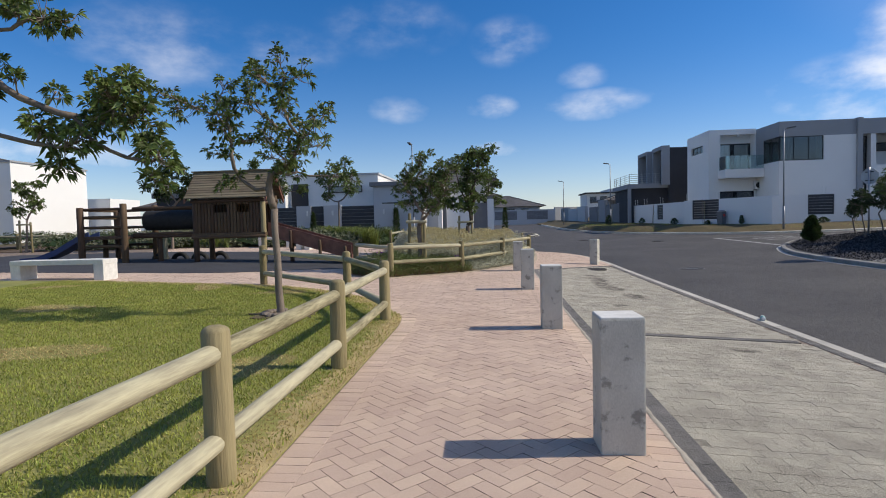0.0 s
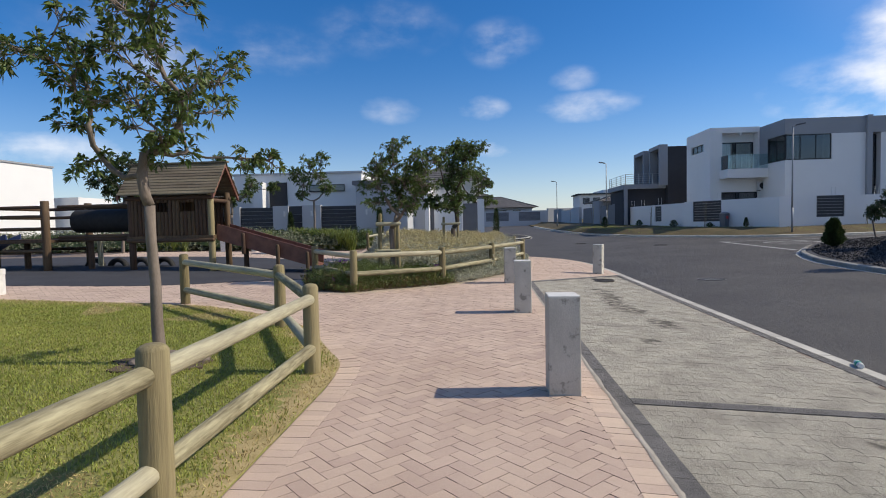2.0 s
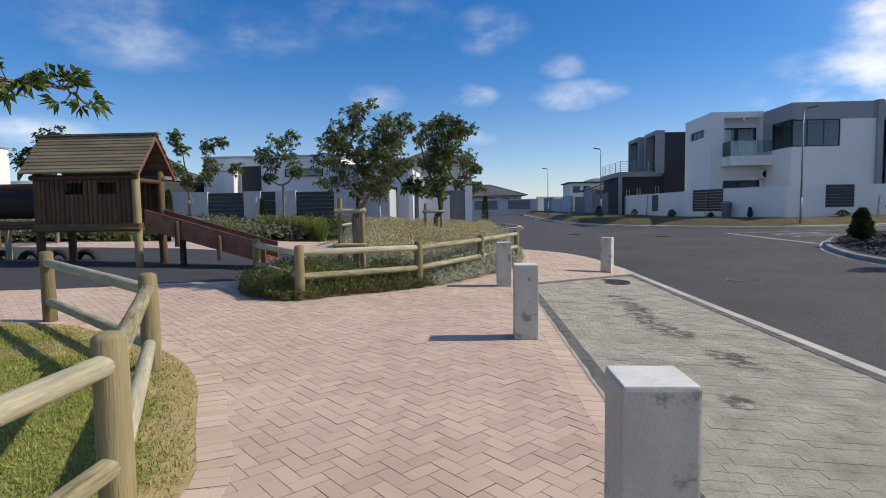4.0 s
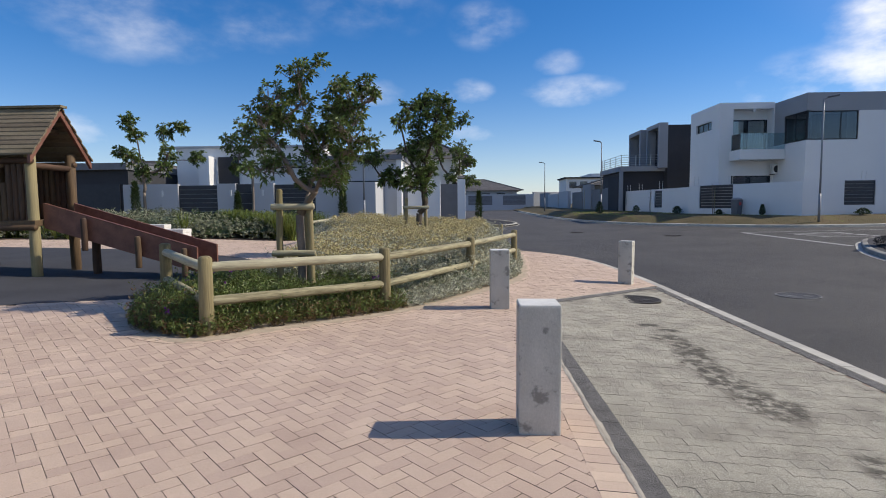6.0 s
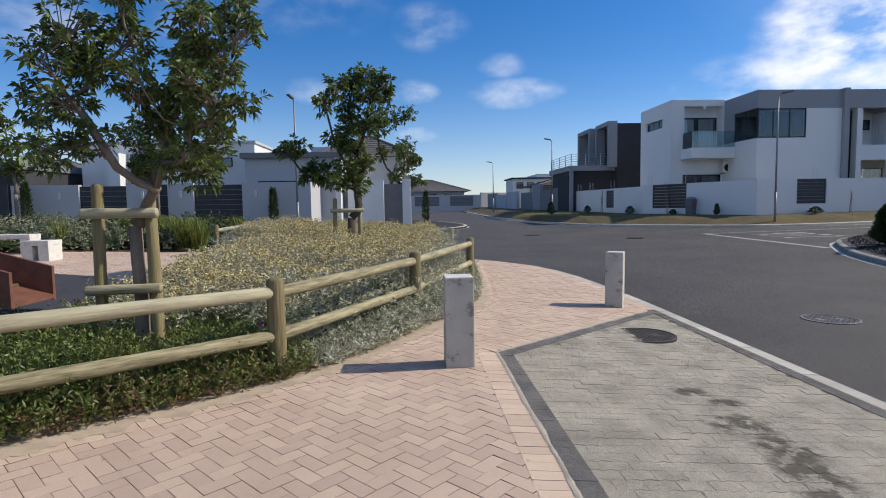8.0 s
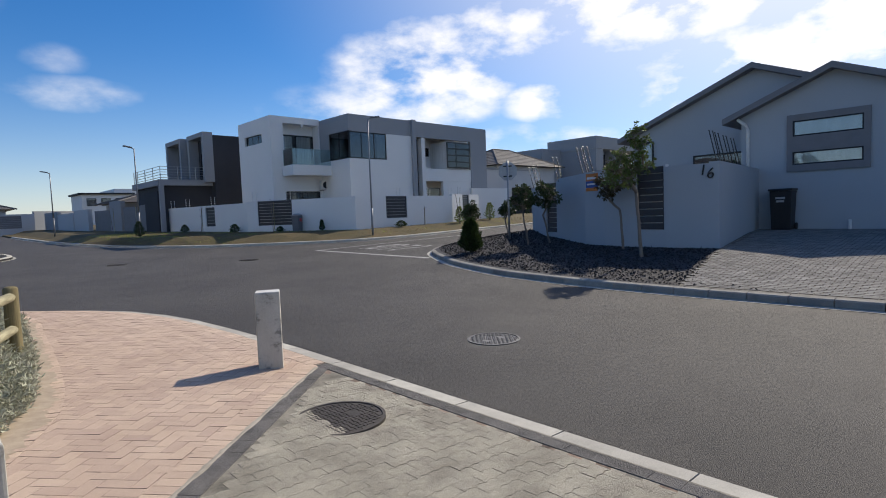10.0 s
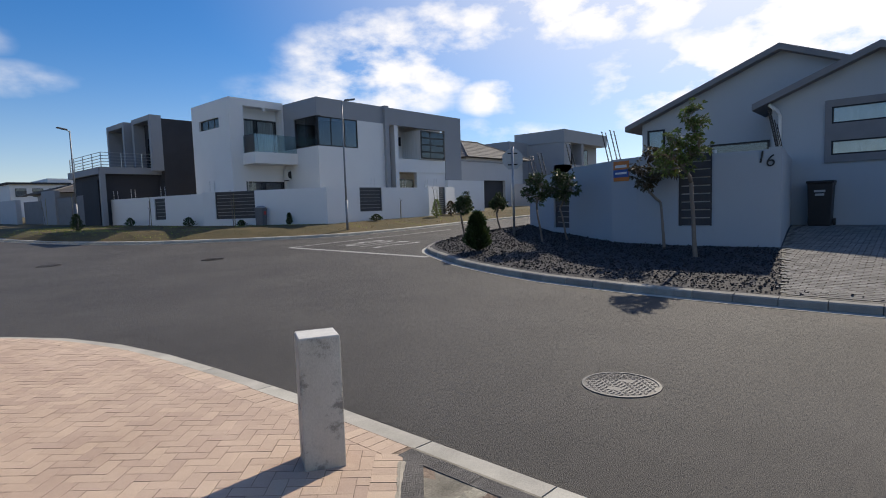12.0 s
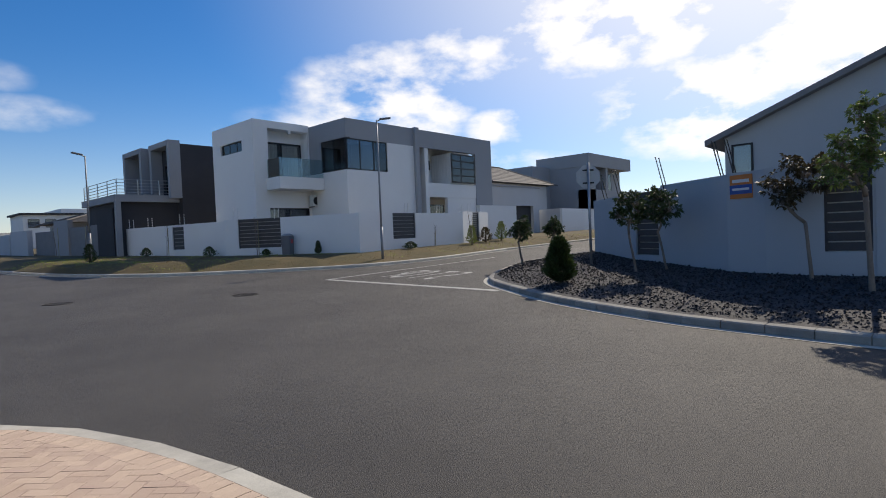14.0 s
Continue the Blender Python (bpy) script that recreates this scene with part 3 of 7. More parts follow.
far_line = smooth_line(FAR_KERB, 5)
patch("verge_far", [(x + 0.12, y + 0.1) for x, y in far_line] + [(60, 120), (7.2, 120)], far_z, M["verge"], 1.0, 0.3, "dry brown and green grass verge before the garden wall")
north_line = smooth_line(NORTH_KERB, 5)
patch("gravel_bed", [(x + 0.12, y - 0.05) for x, y in north_line] + [(60, -14)], north_z, M["gravel"], 0.8, 0.3, "dark grey slate chip bed behind the kerb")
left_line = smooth_line(LEFT_KERB, 5)
patch("verge_left", left_line + [(-26, 59)], left_z, M["gravel"], 1.2, 0.3, "grey gravel corner before the garden walls")


# ---------------------------------------------------------------- kerbs
def kerb(name, line, height, width, top, mat, stone=1.0, apron=0.0, label="", side=1, keep=lambda x, y: True):
    """Kerb stones along a line, each a bevelled block, with a pale channel on the road side."""
    root = tagged(new(name), label or "pale concrete kerb stones along the road", kind="structure")
    pts = [Vector((x, y, 0)) for x, y in line]
    acc, marks = 0.0, [pts[0]]
    for a, b in zip(pts, pts[1:]):
        seg = (b - a).length
        while acc + seg >= stone:
            a = a + (b - a).normalized() * (stone - acc)
            marks.append(a.copy())
            seg, acc = (b - a).length, 0.0
        acc += seg
    for a, b in zip(marks, marks[1:]):
        if not keep(a.x, a.y):
            continue
        d = (b - a).normalized()
        n = Vector((-d.y, d.x, 0)) * side
        a2, b2 = a + d * 0.006, b - d * 0.006
        verts, prof = [], [(0, -0.25), (0, top - 0.02), (0.025, top), (width, top + 0.012), (width, -0.25)]
        for p in (a2, b2):
            for s, h in prof:
                q = p + n * s
                verts.append((q.x, q.y, height(p.x, p.y) + h))
        k = len(prof)
        faces = [(i, i + 1, k + i + 1, k + i) for i in range(k - 1)] + [tuple(range(k))[::-1], tuple(range(k, 2 * k))]
        mesh_object("kerb_stone", verts, faces, mat, root)
    if apron:
        v, f = [], []
        for i, p in enumerate(pts):
            d = (pts[min(i + 1, len(pts) - 1)] - pts[max(i - 1, 0)]).normalized()
            n = Vector((-d.y, d.x, 0)) * side
            for s in (-apron, 0.01):
                q = p + n * s
                v.append((q.x, q.y, height(p.x, p.y) + 0.008))
        f = [(2 * i, 2 * i + 1, 2 * i + 3, 2 * i + 2) for i in range(len(pts) - 1)]
        mesh_object("channel", v, f, M["kerb"], root, "pale concrete channel")
    return root


kerb("kerb_near", near_line, road_z, 0.235, 0.075, M["kerb"], 1.0, 0.0, "pale concrete edging kerb along the brick path", 1, lambda x, y: x > -6)
kerb("kerb_north", north_line, road_z, 0.16, 0.135, M["worn_kerb"], 0.62, 0.16, "pale concrete kerb round the gravel corner", -1, lambda x, y: y > 2 and x < 45)
kerb("kerb_far", far_line, road_z, 0.18, 0.13, M["kerb"], 1.0, 0.16, "pale concrete kerb along the grass verge", 1)
kerb("kerb_left", left_line, road_z, 0.20, 0.12, M["kerb"], 1.0, 0.12, "pale concrete kerb round the gravel corner", 1)


# ---------------------------------------------------------------- walls and buildings
def wall_mesh(p, q, z0, z1, thick, holes=(), top2=None):
    """A bmesh of a wall from p to q with openings (s0, s1, za, zb) along its length; it is thick to the left of p->q."""
    p, q = Vector((*p, 0)), Vector((*q, 0))
    d, length = (q - p).normalized(), (q - p).length
    n = Vector((-d.y, d.x, 0))
    ss = sorted({0.0, length, *[h[0] for h in holes], *[h[1] for h in holes]})
    zs = sorted({z0, z1, *[h[2] for h in holes], *[h[3] for h in holes]})
    ss = [s for s in ss if 0 <= s <= length]
    zs = [z for z in zs if z0 <= z <= z1]
    solid = {}
    for i in range(len(ss) - 1):
        for j in range(len(zs) - 1):
            s, z = (ss[i] + ss[i + 1]) / 2, (zs[j] + zs[j + 1]) / 2
            solid[i, j] = not any(h[0] < s < h[1] and h[2] < z < h[3] for h in holes)
    bm = bmesh.new()
    cache = {}

    def vert(i, j, k):
        if (i, j, k) not in cache:
            w = p + d * ss[i] + n * (thick * k)
            cache[i, j, k] = bm.verts.new((w.x, w.y, zs[j]))
        return cache[i, j, k]

    for (i, j), s in solid.items():
        if not s:
            continue
        for k in (0, 1):
            bm.faces.new([vert(i, j, k), vert(i + 1, j, k), vert(i + 1, j + 1, k), vert(i, j + 1, k)])
        for di, dj, e in ((-1, 0, ((0, 0), (0, 1))), (1, 0, ((1, 0), (1, 1))), (0, -1, ((0, 0), (1, 0))), (0, 1, ((0, 1), (1, 1)))):
            if not solid.get((i + di, j + dj), False):
                (a, b), (c, g) = e
                bm.faces.new([vert(i + a, j + b, 0), vert(i + c, j + g, 0), vert(i + c, j + g, 1), vert(i + a, j + b, 1)])
    return bm


def on_wall(p, q):
    """The pose whose x runs from p to q and whose y points into the wall."""
    return pose(p[0], p[1], 0, 0, 0, math.degrees(math.atan2(q[1] - p[1], q[0] - p[0])))


def window(parent, m, s0, s1, z0, z1, bars=(), rails=(), depth=0.10, glass="dark_glass", curtain=False, frame_w=0.06, room=True):
    """A window in the plane of m (x along the wall, y inwards): frame with mullions, pane, and what is behind it."""
    cuts = [s0] + [b for b in bars] + [s1]
    lines = [z0] + [r for r in rails] + [z1]
    gap = lambda v, lo, hi: frame_w if v in (lo, hi) else frame_w / 2
    holes = [(a - s0 + gap(a, s0, s1), b - s0 - gap(b, s0, s1), c + gap(c, z0, z1), d - gap(d, z0, z1)) for a, b in zip(cuts, cuts[1:]) for c, d in zip(lines, lines[1:])]
    w = part("window", wall_mesh((s0, depth), (s1, depth), z0, z1, 0.05, holes), M["frame"], parent, "black aluminium window frame")
    w.matrix_local = m
    edges = [s0 + frame_w] + [b for b in bars] + [s1 - frame_w]
    for a, b in zip(edges, edges[1:]):
        g = part("pane", box(a, b, depth + 0.018, depth + 0.028, z0 + frame_w, z1 - frame_w), M[glass], w)
        g.visible_shadow = False
    if curtain:
        v, n = [], 60
        for i in range(n + 1):
            s = s0 + 0.1 + (s1 - s0 - 0.2) * i / n
            yy = depth + 0.22 + 0.035 * math.sin(i * 1.9) + 0.02 * math.sin(i * 0.7)
            v += [(s, yy, z0 + 0.05), (s, yy, z1 - 0.08)]
        gap = range(int(n * 0.42), int(n * 0.56))
        mesh_object("curtain", v, [(2 * i, 2 * i + 2, 2 * i + 3, 2 * i + 1) for i in range(n) if i not in gap], M["curtain"], w, "white drawn curtain")
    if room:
        # dark-painted box takes the place of the room's shade
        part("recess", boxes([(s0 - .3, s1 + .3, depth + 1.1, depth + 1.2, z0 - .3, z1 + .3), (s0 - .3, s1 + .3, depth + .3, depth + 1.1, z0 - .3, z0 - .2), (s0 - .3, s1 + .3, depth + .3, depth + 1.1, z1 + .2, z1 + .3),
                              (s0 - .3, s0 - .2, depth + .3, depth + 1.1, z0 - .2, z1 + .2), (s1 + .2, s1 + .3, depth + .3, depth + 1.1, z0 - .2, z1 + .2)]), M["room"], w, "dark box painted as the unlit room behind the window")
    return w


def slat_panel(name, m, s0, s1, z0, z1, parent=None, pitch=0.20, mat="slat", label="dark grey horizontal slat panel in the wall", depth=0.06):
    """A framed panel of horizontal slats."""
    root = thing(name, label, "fence panel" if name != "sliding_gate" else "gate", "slatted panels")
    root.matrix_basis = m
    for a, b in ((s0, s0 + .05), (s1 - .05, s1)):
        part("stile", box(a, b, depth, depth + .05, z0, z1), M[mat], root)
    # added pale sheet imitates the light seen through the gaps
    part("backing", box(s0 + .05, s1 - .05, depth + .052, depth + .058, z0, z1), M["galv"], root)
    n = max(2, round((z1 - z0) / pitch))
    h = (z1 - z0) / n
    for i in range(n):
        part("slat", box(s0 + .05, s1 - .05, depth - .004, depth + .03, z0 + i * h + .014, z0 + (i + 1) * h - .014, 0.004), M[mat], root)
    return root


def bulk(parent, name, items, mat, label="", bevel=0.0):
    for item in items:
        ob = part(name, boxes([item], bevel), M[mat], parent, label)
        ob.visible_shadow = mat != "rail_glass"
    return ob


def main_house():
    h = thing("house", "two-storey white and grey plastered modern house with flat roof", "house")
    base = 0.55
    p, q = (17.65, 51.2), (17.65, 46.3)          # side towards the road
    side = part("wall", wall_mesh(p, q, base, 8.45, 0.3, [(1.0, 3.6, 6.8, 7.42)]), M["white_wall"], h)
    window(h, on_wall(p, q), 1.0, 3.6, 6.8, 7.42, (1.95, 2.8), depth=0.12, glass="dark_glass")
    p, q = (17.65, 46.3), (21.32, 46.3)
    part("wall", wall_mesh((17.95, 46.303), (21.32, 46.303), base, 8.45, 0.3, [(0.6, 3.26, 5.16, 8.03), (0.55, 3.25, 1.9, 3.47)]), M["white_wall"], h)
    m = on_wall(p, q)
    window(h, m, 0.85, 3.55, 1.9, 3.47, (2.2,), depth=0.12, glass="dark_glass", curtain=True)
    bulk(h, "balcony_recess", [(18.55, 21.2, 47.02, 47.06, 7.36, 8.1), (18.5, 21.25, 46.6, 47.1, 8.03, 8.1), (18.48, 18.55, 46.6, 47.1, 5.1, 8.1), (21.2, 21.27, 46.6, 47.1, 5.1, 8.1)], "white_wall")
    w = window(h, m @ pose(0, 0.6, 0), 0.92, 3.54, 5.16, 7.38, (2.2,), depth=0.12, glass="glass", curtain=True)
    bulk(h, "balcony_slab", [(18.35, 21.3, 44.9, 47.1, 4.46, 5.14)], "white_wall", "", 0.02)
    g = bulk(h, "balustrade", [(18.42, 21.28, 44.96, 44.975, 5.15, 6.2), (18.42, 18.435, 44.99, 46.25, 5.15, 6.2)], "rail_glass", "clear glass balcony balustrade")
    g.visible_shadow = False
    bulk(h, "wall_lamp", [(19.8, 19.95, 46.1, 46.29, 7.78, 8.0)], "white_plastic", "small wall lamp", 0.02)
    # grey bay with a corner window over a white base
    p, q = (21.32, 46.3), (21.32, 42.75)
    part("wall", wall_mesh(p, q, base, 5.46, 0.3), M["white_wall"], h)
    part("upper_wall", wall_mesh(p, q, 5.46, 8.36, 0.3, [(1.15, 3.55, 5.46, 7.28)]), M["grey_wall"], h, "mid grey plaster")
    window(h, on_wall(p, q), 1.15, 3.54, 5.48, 7.28, (2.3,), depth=0.05, glass="dark_glass", room=False)
    p, q = (21.32, 42.75), (26.7, 42.75)
    part("wall", wall_mesh((24.45, 42.75), q, 5.46, 7.24, 0.3), M["white_wall"], h)
    part("wall", wall_mesh((21.62, 42.753), q, base, 5.46, 0.3), M["white_wall"], h)
    part("upper_wall", wall_mesh((21.62, 42.753), q, 7.24, 8.36, 0.3), M["grey_wall"], h, "mid grey plaster")
    window(h, on_wall(p, q), 0.0, 3.13, 5.48, 7.24, (1.05, 2.1), depth=0.05, glass="dark_glass", room=False)
    # dark-painted block and floor give the corner window its indoor shade
    bulk(h, "corner_room", [(22.9, 24.75, 44.3, 45.4, 5.46, 7.3), (21.65, 24.75, 43.1, 45.9, 5.40, 5.45)], "room", "dark block painted as the unlit room behind the corner window")
    bulk(h, "pilaster", [(26.7, 27.05, 42.55, 43.2, base, 8.42)], "grey_wall", "mid grey plaster pilaster")
    bulk(h, "upper_wall", [(27.05, 34.9, 42.75, 43.05, 7.24, 8.36), (33.0, 34.9, 42.75, 43.05, base, 7.24)], "grey_wall")
    bulk(h, "wall", [(27.05, 28.1, 43.4, 43.6, base, 7.24), (28.1, 33.0, 44.6, 44.8, base, 7.24), (27.75, 28.1, 42.8, 43.4, 2.6, 7.24), (28.1, 33.0, 42.8, 44.6, 4.05, 4.98), (29.9, 33.0, 42.85, 43.1, base, 4.05)], "white_wall")
    window(h, pose(0, 43.2, 0), 27.1, 27.72, 1.5, 7.15, depth=0.02, glass="dark_glass", room=False)
    window(h, pose(0, 44.45, 0), 28.5, 30.0, 6.1, 6.75, depth=0.02, room=False)
    window(h, pose(0, 43.0, 0), 28.2, 29.7, 2.3, 3.55, depth=0.02, room=False)
    bay = window(h, pose(0, 42.6, 0), 30.2, 32.75, 5.06, 7.06, (31.2,), (5.56, 6.06, 6.56), depth=0.0, glass="dark_glass", frame_w=0.09, room=False)
    bulk(h, "bay_box", [(30.25, 32.7, 42.75, 44.55, 5.0, 7.1)], "curtain", "pale blinds behind the corner bay")
    # bulk behind the facades, roofs with parapets
    bulk(h, "core", [(18.2, 24.0, 48.3, 51.1, base, 8.2), (22.9, 34.8, 44.8, 51.0, base, 8.1)], "white_wall")
    bulk(h, "roof", [(17.7, 34.8, 46.4, 51.1, 8.12, 8.2), (21.4, 34.8, 42.9, 46.4, 8.05, 8.13)], "grey_wall", "flat grey roof")
    # air conditioner
    ac = bulk(h, "air_conditioner", [(21.0, 21.9, 45.75, 46.1, 3.55, 4.22)], "white_plastic", "white air conditioner unit on the wall", 0.03)
    bmf = bmesh.new()
    tube(bmf, [(21.3, 45.735, 3.88), (21.3, 45.75, 3.88)], 0.24, 20)
    part("fan_grille", bmf, M["frame"], ac)
    for bx in (21.1, 21.76):
        bulk(ac, "bracket", [(bx, bx + .04, 45.75, 46.3, 3.5, 3.55)], "frame")
    return h


def garden_wall(name, pts, z0, z1, thick, mat, holes, label, coping=True):
    """A plastered garden wall along points; holes: {segment: [(s0, s1, za, zb)]}."""
    root = tagged(new(name), label, kind="structure")
    for i, (p, q) in enumerate(zip(pts, pts[1:])):
        za, zb = (z0[i], z1[i]) if hasattr(z1, "__len__") else (z0, z1)
        part("wall_panel", wall_mesh(p, q, za, zb, thick, holes.get(i, ())), M[mat], root)
    return root


def stay_wires(parent_name, base, n, lean, height=0.55, label="white electric fence bracket on the wall", mat="white_plastic"):
    """An electric fence bracket: two leaning rods with insulators."""
    root = thing(parent_name, label, "fence bracket", "electric fence brackets", pose(*base))
    for k in range(2):
        o = k * 0.24
        rod = part("rod", tube(bmesh.new(), [(o, 0, 0), (o + lean[0], lean[1], height)], 0.012, 6), M[mat], root)
        for j in range(1, n + 1):
            f = j / n
            part("insulator", tube(bmesh.new(), [(o + lean[0] * f - .03, lean[1] * f, height * f), (o + lean[0] * f + .03, lean[1] * f, height * f)], 0.014, 6), M[mat], rod)
    return root


main_house()
WALL = [(14.1, 57.2), (15.6, 46.0), (19.15, 39.25), (27.5, 39.55), (31.4, 40.6)]
garden_wall("wall_main_house", WALL, [0.4, 0.4, 0.4, 0.5], [2.72, 2.78, 2.80, 2.9], 0.22, "white_wall", {0: [(6.2, 7.4, 1.3, 2.6)], 1: [(0.8, 3.3, 1.25, 2.78)], 2: [(2.35, 4.1, 1.42, 2.80)], 3: [(1.5, 2.5, 0.9, 2.9)]}, "white plastered garden wall of the corner house")
slat_panel("slat_panel", on_wall(WALL[0], WALL[1]), 6.2, 7.4, 1.3, 2.6)
slat_panel("slat_panel", on_wall(WALL[1], WALL[2]), 0.8, 3.3, 1.25, 2.78)
slat_panel("slat_panel", on_wall(WALL[2], WALL[3]), 2.35, 4.1, 1.42, 2.80)
slat_panel("slat_panel", on_wall(WALL[3], WALL[4]), 1.5, 2.5, 0.9, 2.88, pitch=0.13)


def dark_house():
    h = thing("house", "charcoal two-storey house with framed upper windows and a railed balcony", "house")
    bulk(h, "wall", [(17.5, 26, 55.6, 63.2, 0.5, 8.35)], "charcoal")
    bulk(h, "base_block", [(13.9, 17.5, 56.4, 63.2, 0.5, 4.7)], "charcoal", "charcoal lower storey")
    for y0, y1, x0, z1 in ((55.6, 59.0, 16.75, 8.55), (59.4, 63.0, 16.35, 8.45)):
        bulk(h, "portal_frame", [(x0, 17.5, y0, y0 + .35, 4.7, z1), (x0, 17.5, y1 - .35, y1, 4.7, z1), (x0, 17.5, y0 + .35, y1 - .35, z1 - .35, z1)], "grey_wall", "grey plastered portal frame")
        window(h, pose(17.5, y1 - .3, 0, 0, 0, -90), 0.6, 2.2, 4.8, 7.2, (1.4,), depth=-0.06, glass="glass", curtain=False, room=False)
    bulk(h, "portal_frame", [(13.6, 13.9, 56.3, 63.2, 4.45, 4.9), (13.6, 17.5, 56.1, 56.4, 4.45, 4.9), (13.6, 13.9, 56.1, 56.4, 0.5, 4.45)], "grey_wall", "grey balcony edge")
    bulk(h, "garage_door", [(13.88, 13.93, 57.2, 62.4, 0.5, 3.2)], "grey_door")
    r = thing("balcony_railing", "steel balcony railing with thin bars", "railing")
    posts = [(13.75, y) for y in (56.25, 58, 60, 62, 63)] + [(x, 56.25) for x in (15, 16.3, 17.4)]
    for x, y in posts:
        part("post", tube(bmesh.new(), [(x, y, 4.9), (x, y, 5.85)], 0.03, 8), M["steel"], r)
    for z in (5.05, 5.25, 5.45, 5.65, 5.87):
        part("rail", tube(bmesh.new(), [(13.75, 63, z), (13.75, 56.25, z), (17.4, 56.25, z)], 0.02, 6), M["steel"], r)


dark_house()


# ---------------------------------------------------------------- house with the number 16
def north_house():
    h = thing("house", "single-storey bluish grey house with two dark-edged gables", "house", "", Matrix.Translation((3, 16, 1.5)) @ Matrix.Scale(1.06, 4) @ Matrix.Translation((-3, -16, -1.5)))

    def gable(x, y0, z0, yp, zp, y1, z1, depth, eave):
        bm = bmesh.new()
        prof = [(y0, 0.3), (y0, z0), (yp, zp), (y1, z1), (y1, 0.3)]
        f = [bm.verts.new((x, y, z)) for y, z in prof]
        b = [bm.verts.new((x + depth, y, z)) for y, z in prof]
        bm.faces.new(f), bm.faces.new(b[::-1])
        for i in range(5):
            bm.faces.new((f[i], f[(i + 1) % 5], b[(i + 1) % 5], b[i]))
        part("gable_wall", bm, M["blue_wall"], h)
        for (ya, za), (yb, zb) in (((y0 + eave, z0 - eave * (zp - z0) / (y0 - yp)), (yp, zp)), ((yp, zp), (y1 - eave, z1 - eave * (zp - z1) / (yp - y1)))):
            bm = bmesh.new()
            v = [bm.verts.new((xx, yy, zz + dz)) for xx in (x - .35, x + depth) for yy, zz in ((ya, za), (yb, zb)) for dz in (0.0, 0.18)]
            for fc in ((0, 1, 3, 2), (4, 5, 7, 6), (0, 1, 5, 4), (2, 3, 7, 6), (1, 3, 7, 5), (0, 2, 6, 4)):
                bm.faces.new([v[i] for i in fc])
            part("roof_slope", bm, M["grey_door"], h, "dark grey verge and roof slope")
    gable(21.0, 23.0, 4.22, 18.75, 5.95, 14.5, 4.22, 9, 0.5)
    gable(19.5, 18.7, 4.2, 16.3, 5.2, 13.4, 4.0, 2.0, 0.45)
    # unseen wing, made tall enough to throw shade on the driveway
    bulk(h, "garage_wing", [(19.6, 28, 3, 13.4, 0.3, 5.4)], "blue_wall")
    m = pose(19.5, 17.45, 0, 0, 0, -90)
    w = part("window_surround", wall_mesh((0, -.06), (1.98, -.06), 2.42, 4.08, .06, [(.15, 1.83, 3.45, 3.9), (.15, 1.83, 2.62, 3.0)]), M["grey_door"], h, "dark grey plaster window surround")
    w.matrix_local = m
    for z0, z1 in ((3.45, 3.9), (2.62, 3.0)):
        window(h, m, .15, 1.83, z0, z1, depth=-0.045, glass="glass", frame_w=0.04, room=False)
        c = part("blind", box(.2, 1.8, -.012, -.004, z0 + .04, z1 - .04), M["curtain"], h, "white blind")
        c.matrix_local = m
    bulk(h, "porch_wall", [(20.9, 21.0, 18.75, 20.6, 2.4, 3.5)], "blue_wall")
    window(h, pose(20.9, 20.9, 0, 0, 0, -90), 0.2, 1.9, 2.2, 3.3, depth=-0.06, glass="dark_glass", room=False)
    window(h, pose(21.0, 22.9, 0, 0, 0, -90), 0.1, 0.7, 2.6, 4.0, depth=-0.06, glass="glass", room=False)
    bm = bmesh.new()
    tube(bm, [(19.3, 18.75, 4.15), (19.42, 18.55, 3.95), (19.45, 18.5, 3.8), (19.45, 18.5, 0.6)], 0.05, 8)
    part("downpipe", bm, M["white_plastic"], h, "white downpipe", True)
    bm = bmesh.new()
    tube(bm, [(19.4, 15.9, 0.55), (19.4, 15.9, 1.0)], [0.05, 0.04], 8)
    part("gully_pipe", bm, M["white_plastic"], h)
    return h


north_house()
NW = [(20.4, 27.4), (17.75, 24.85), (17.0, 23.75), (15.42, 21.7), (15.16, 20.9), (15.08, 20.1), (15.1, 19.05)]
garden_wall("wall_north_house", NW, [0.1] * 6, [2.55, 2.6, 2.66, 2.68, 2.69, 2.70], 0.22, "blue_wall", {1: [(0.12, 1.2, 0.75, 2.6)], 5: [(0.24, 1.0, 0.93, 2.70)]}, "bluish grey plastered garden wall, curved at the corner")
slat_panel("slat_panel", on_wall(NW[1], NW[2]), 0.12, 1.2, 0.75, 2.56, pitch=0.19)
slat_panel("slat_panel", on_wall(NW[5], NW[6]), 0.24, 1.0, 0.93, 2.66, pitch=0.19)
part("wall_panel", wall_mesh((28.0, 26.4), (20.45, 27.38), 0.1, 2.55, 0.22), M["blue_wall"], bpy.data.objects["wall_north_house"])
pier = tagged(new("gate_pier"), "bluish grey wall pier with the house number", kind="structure")
part("wall_panel", wall_mesh((15.08, 19.05), (15.22, 17.72), 0.0, 2.62, 0.25), M["blue_wall"], pier)
part("wall_panel", wall_mesh((15.22, 17.72), (20.6, 18.35), 0.0, 2.66, 0.25), M["blue_wall"], pier)


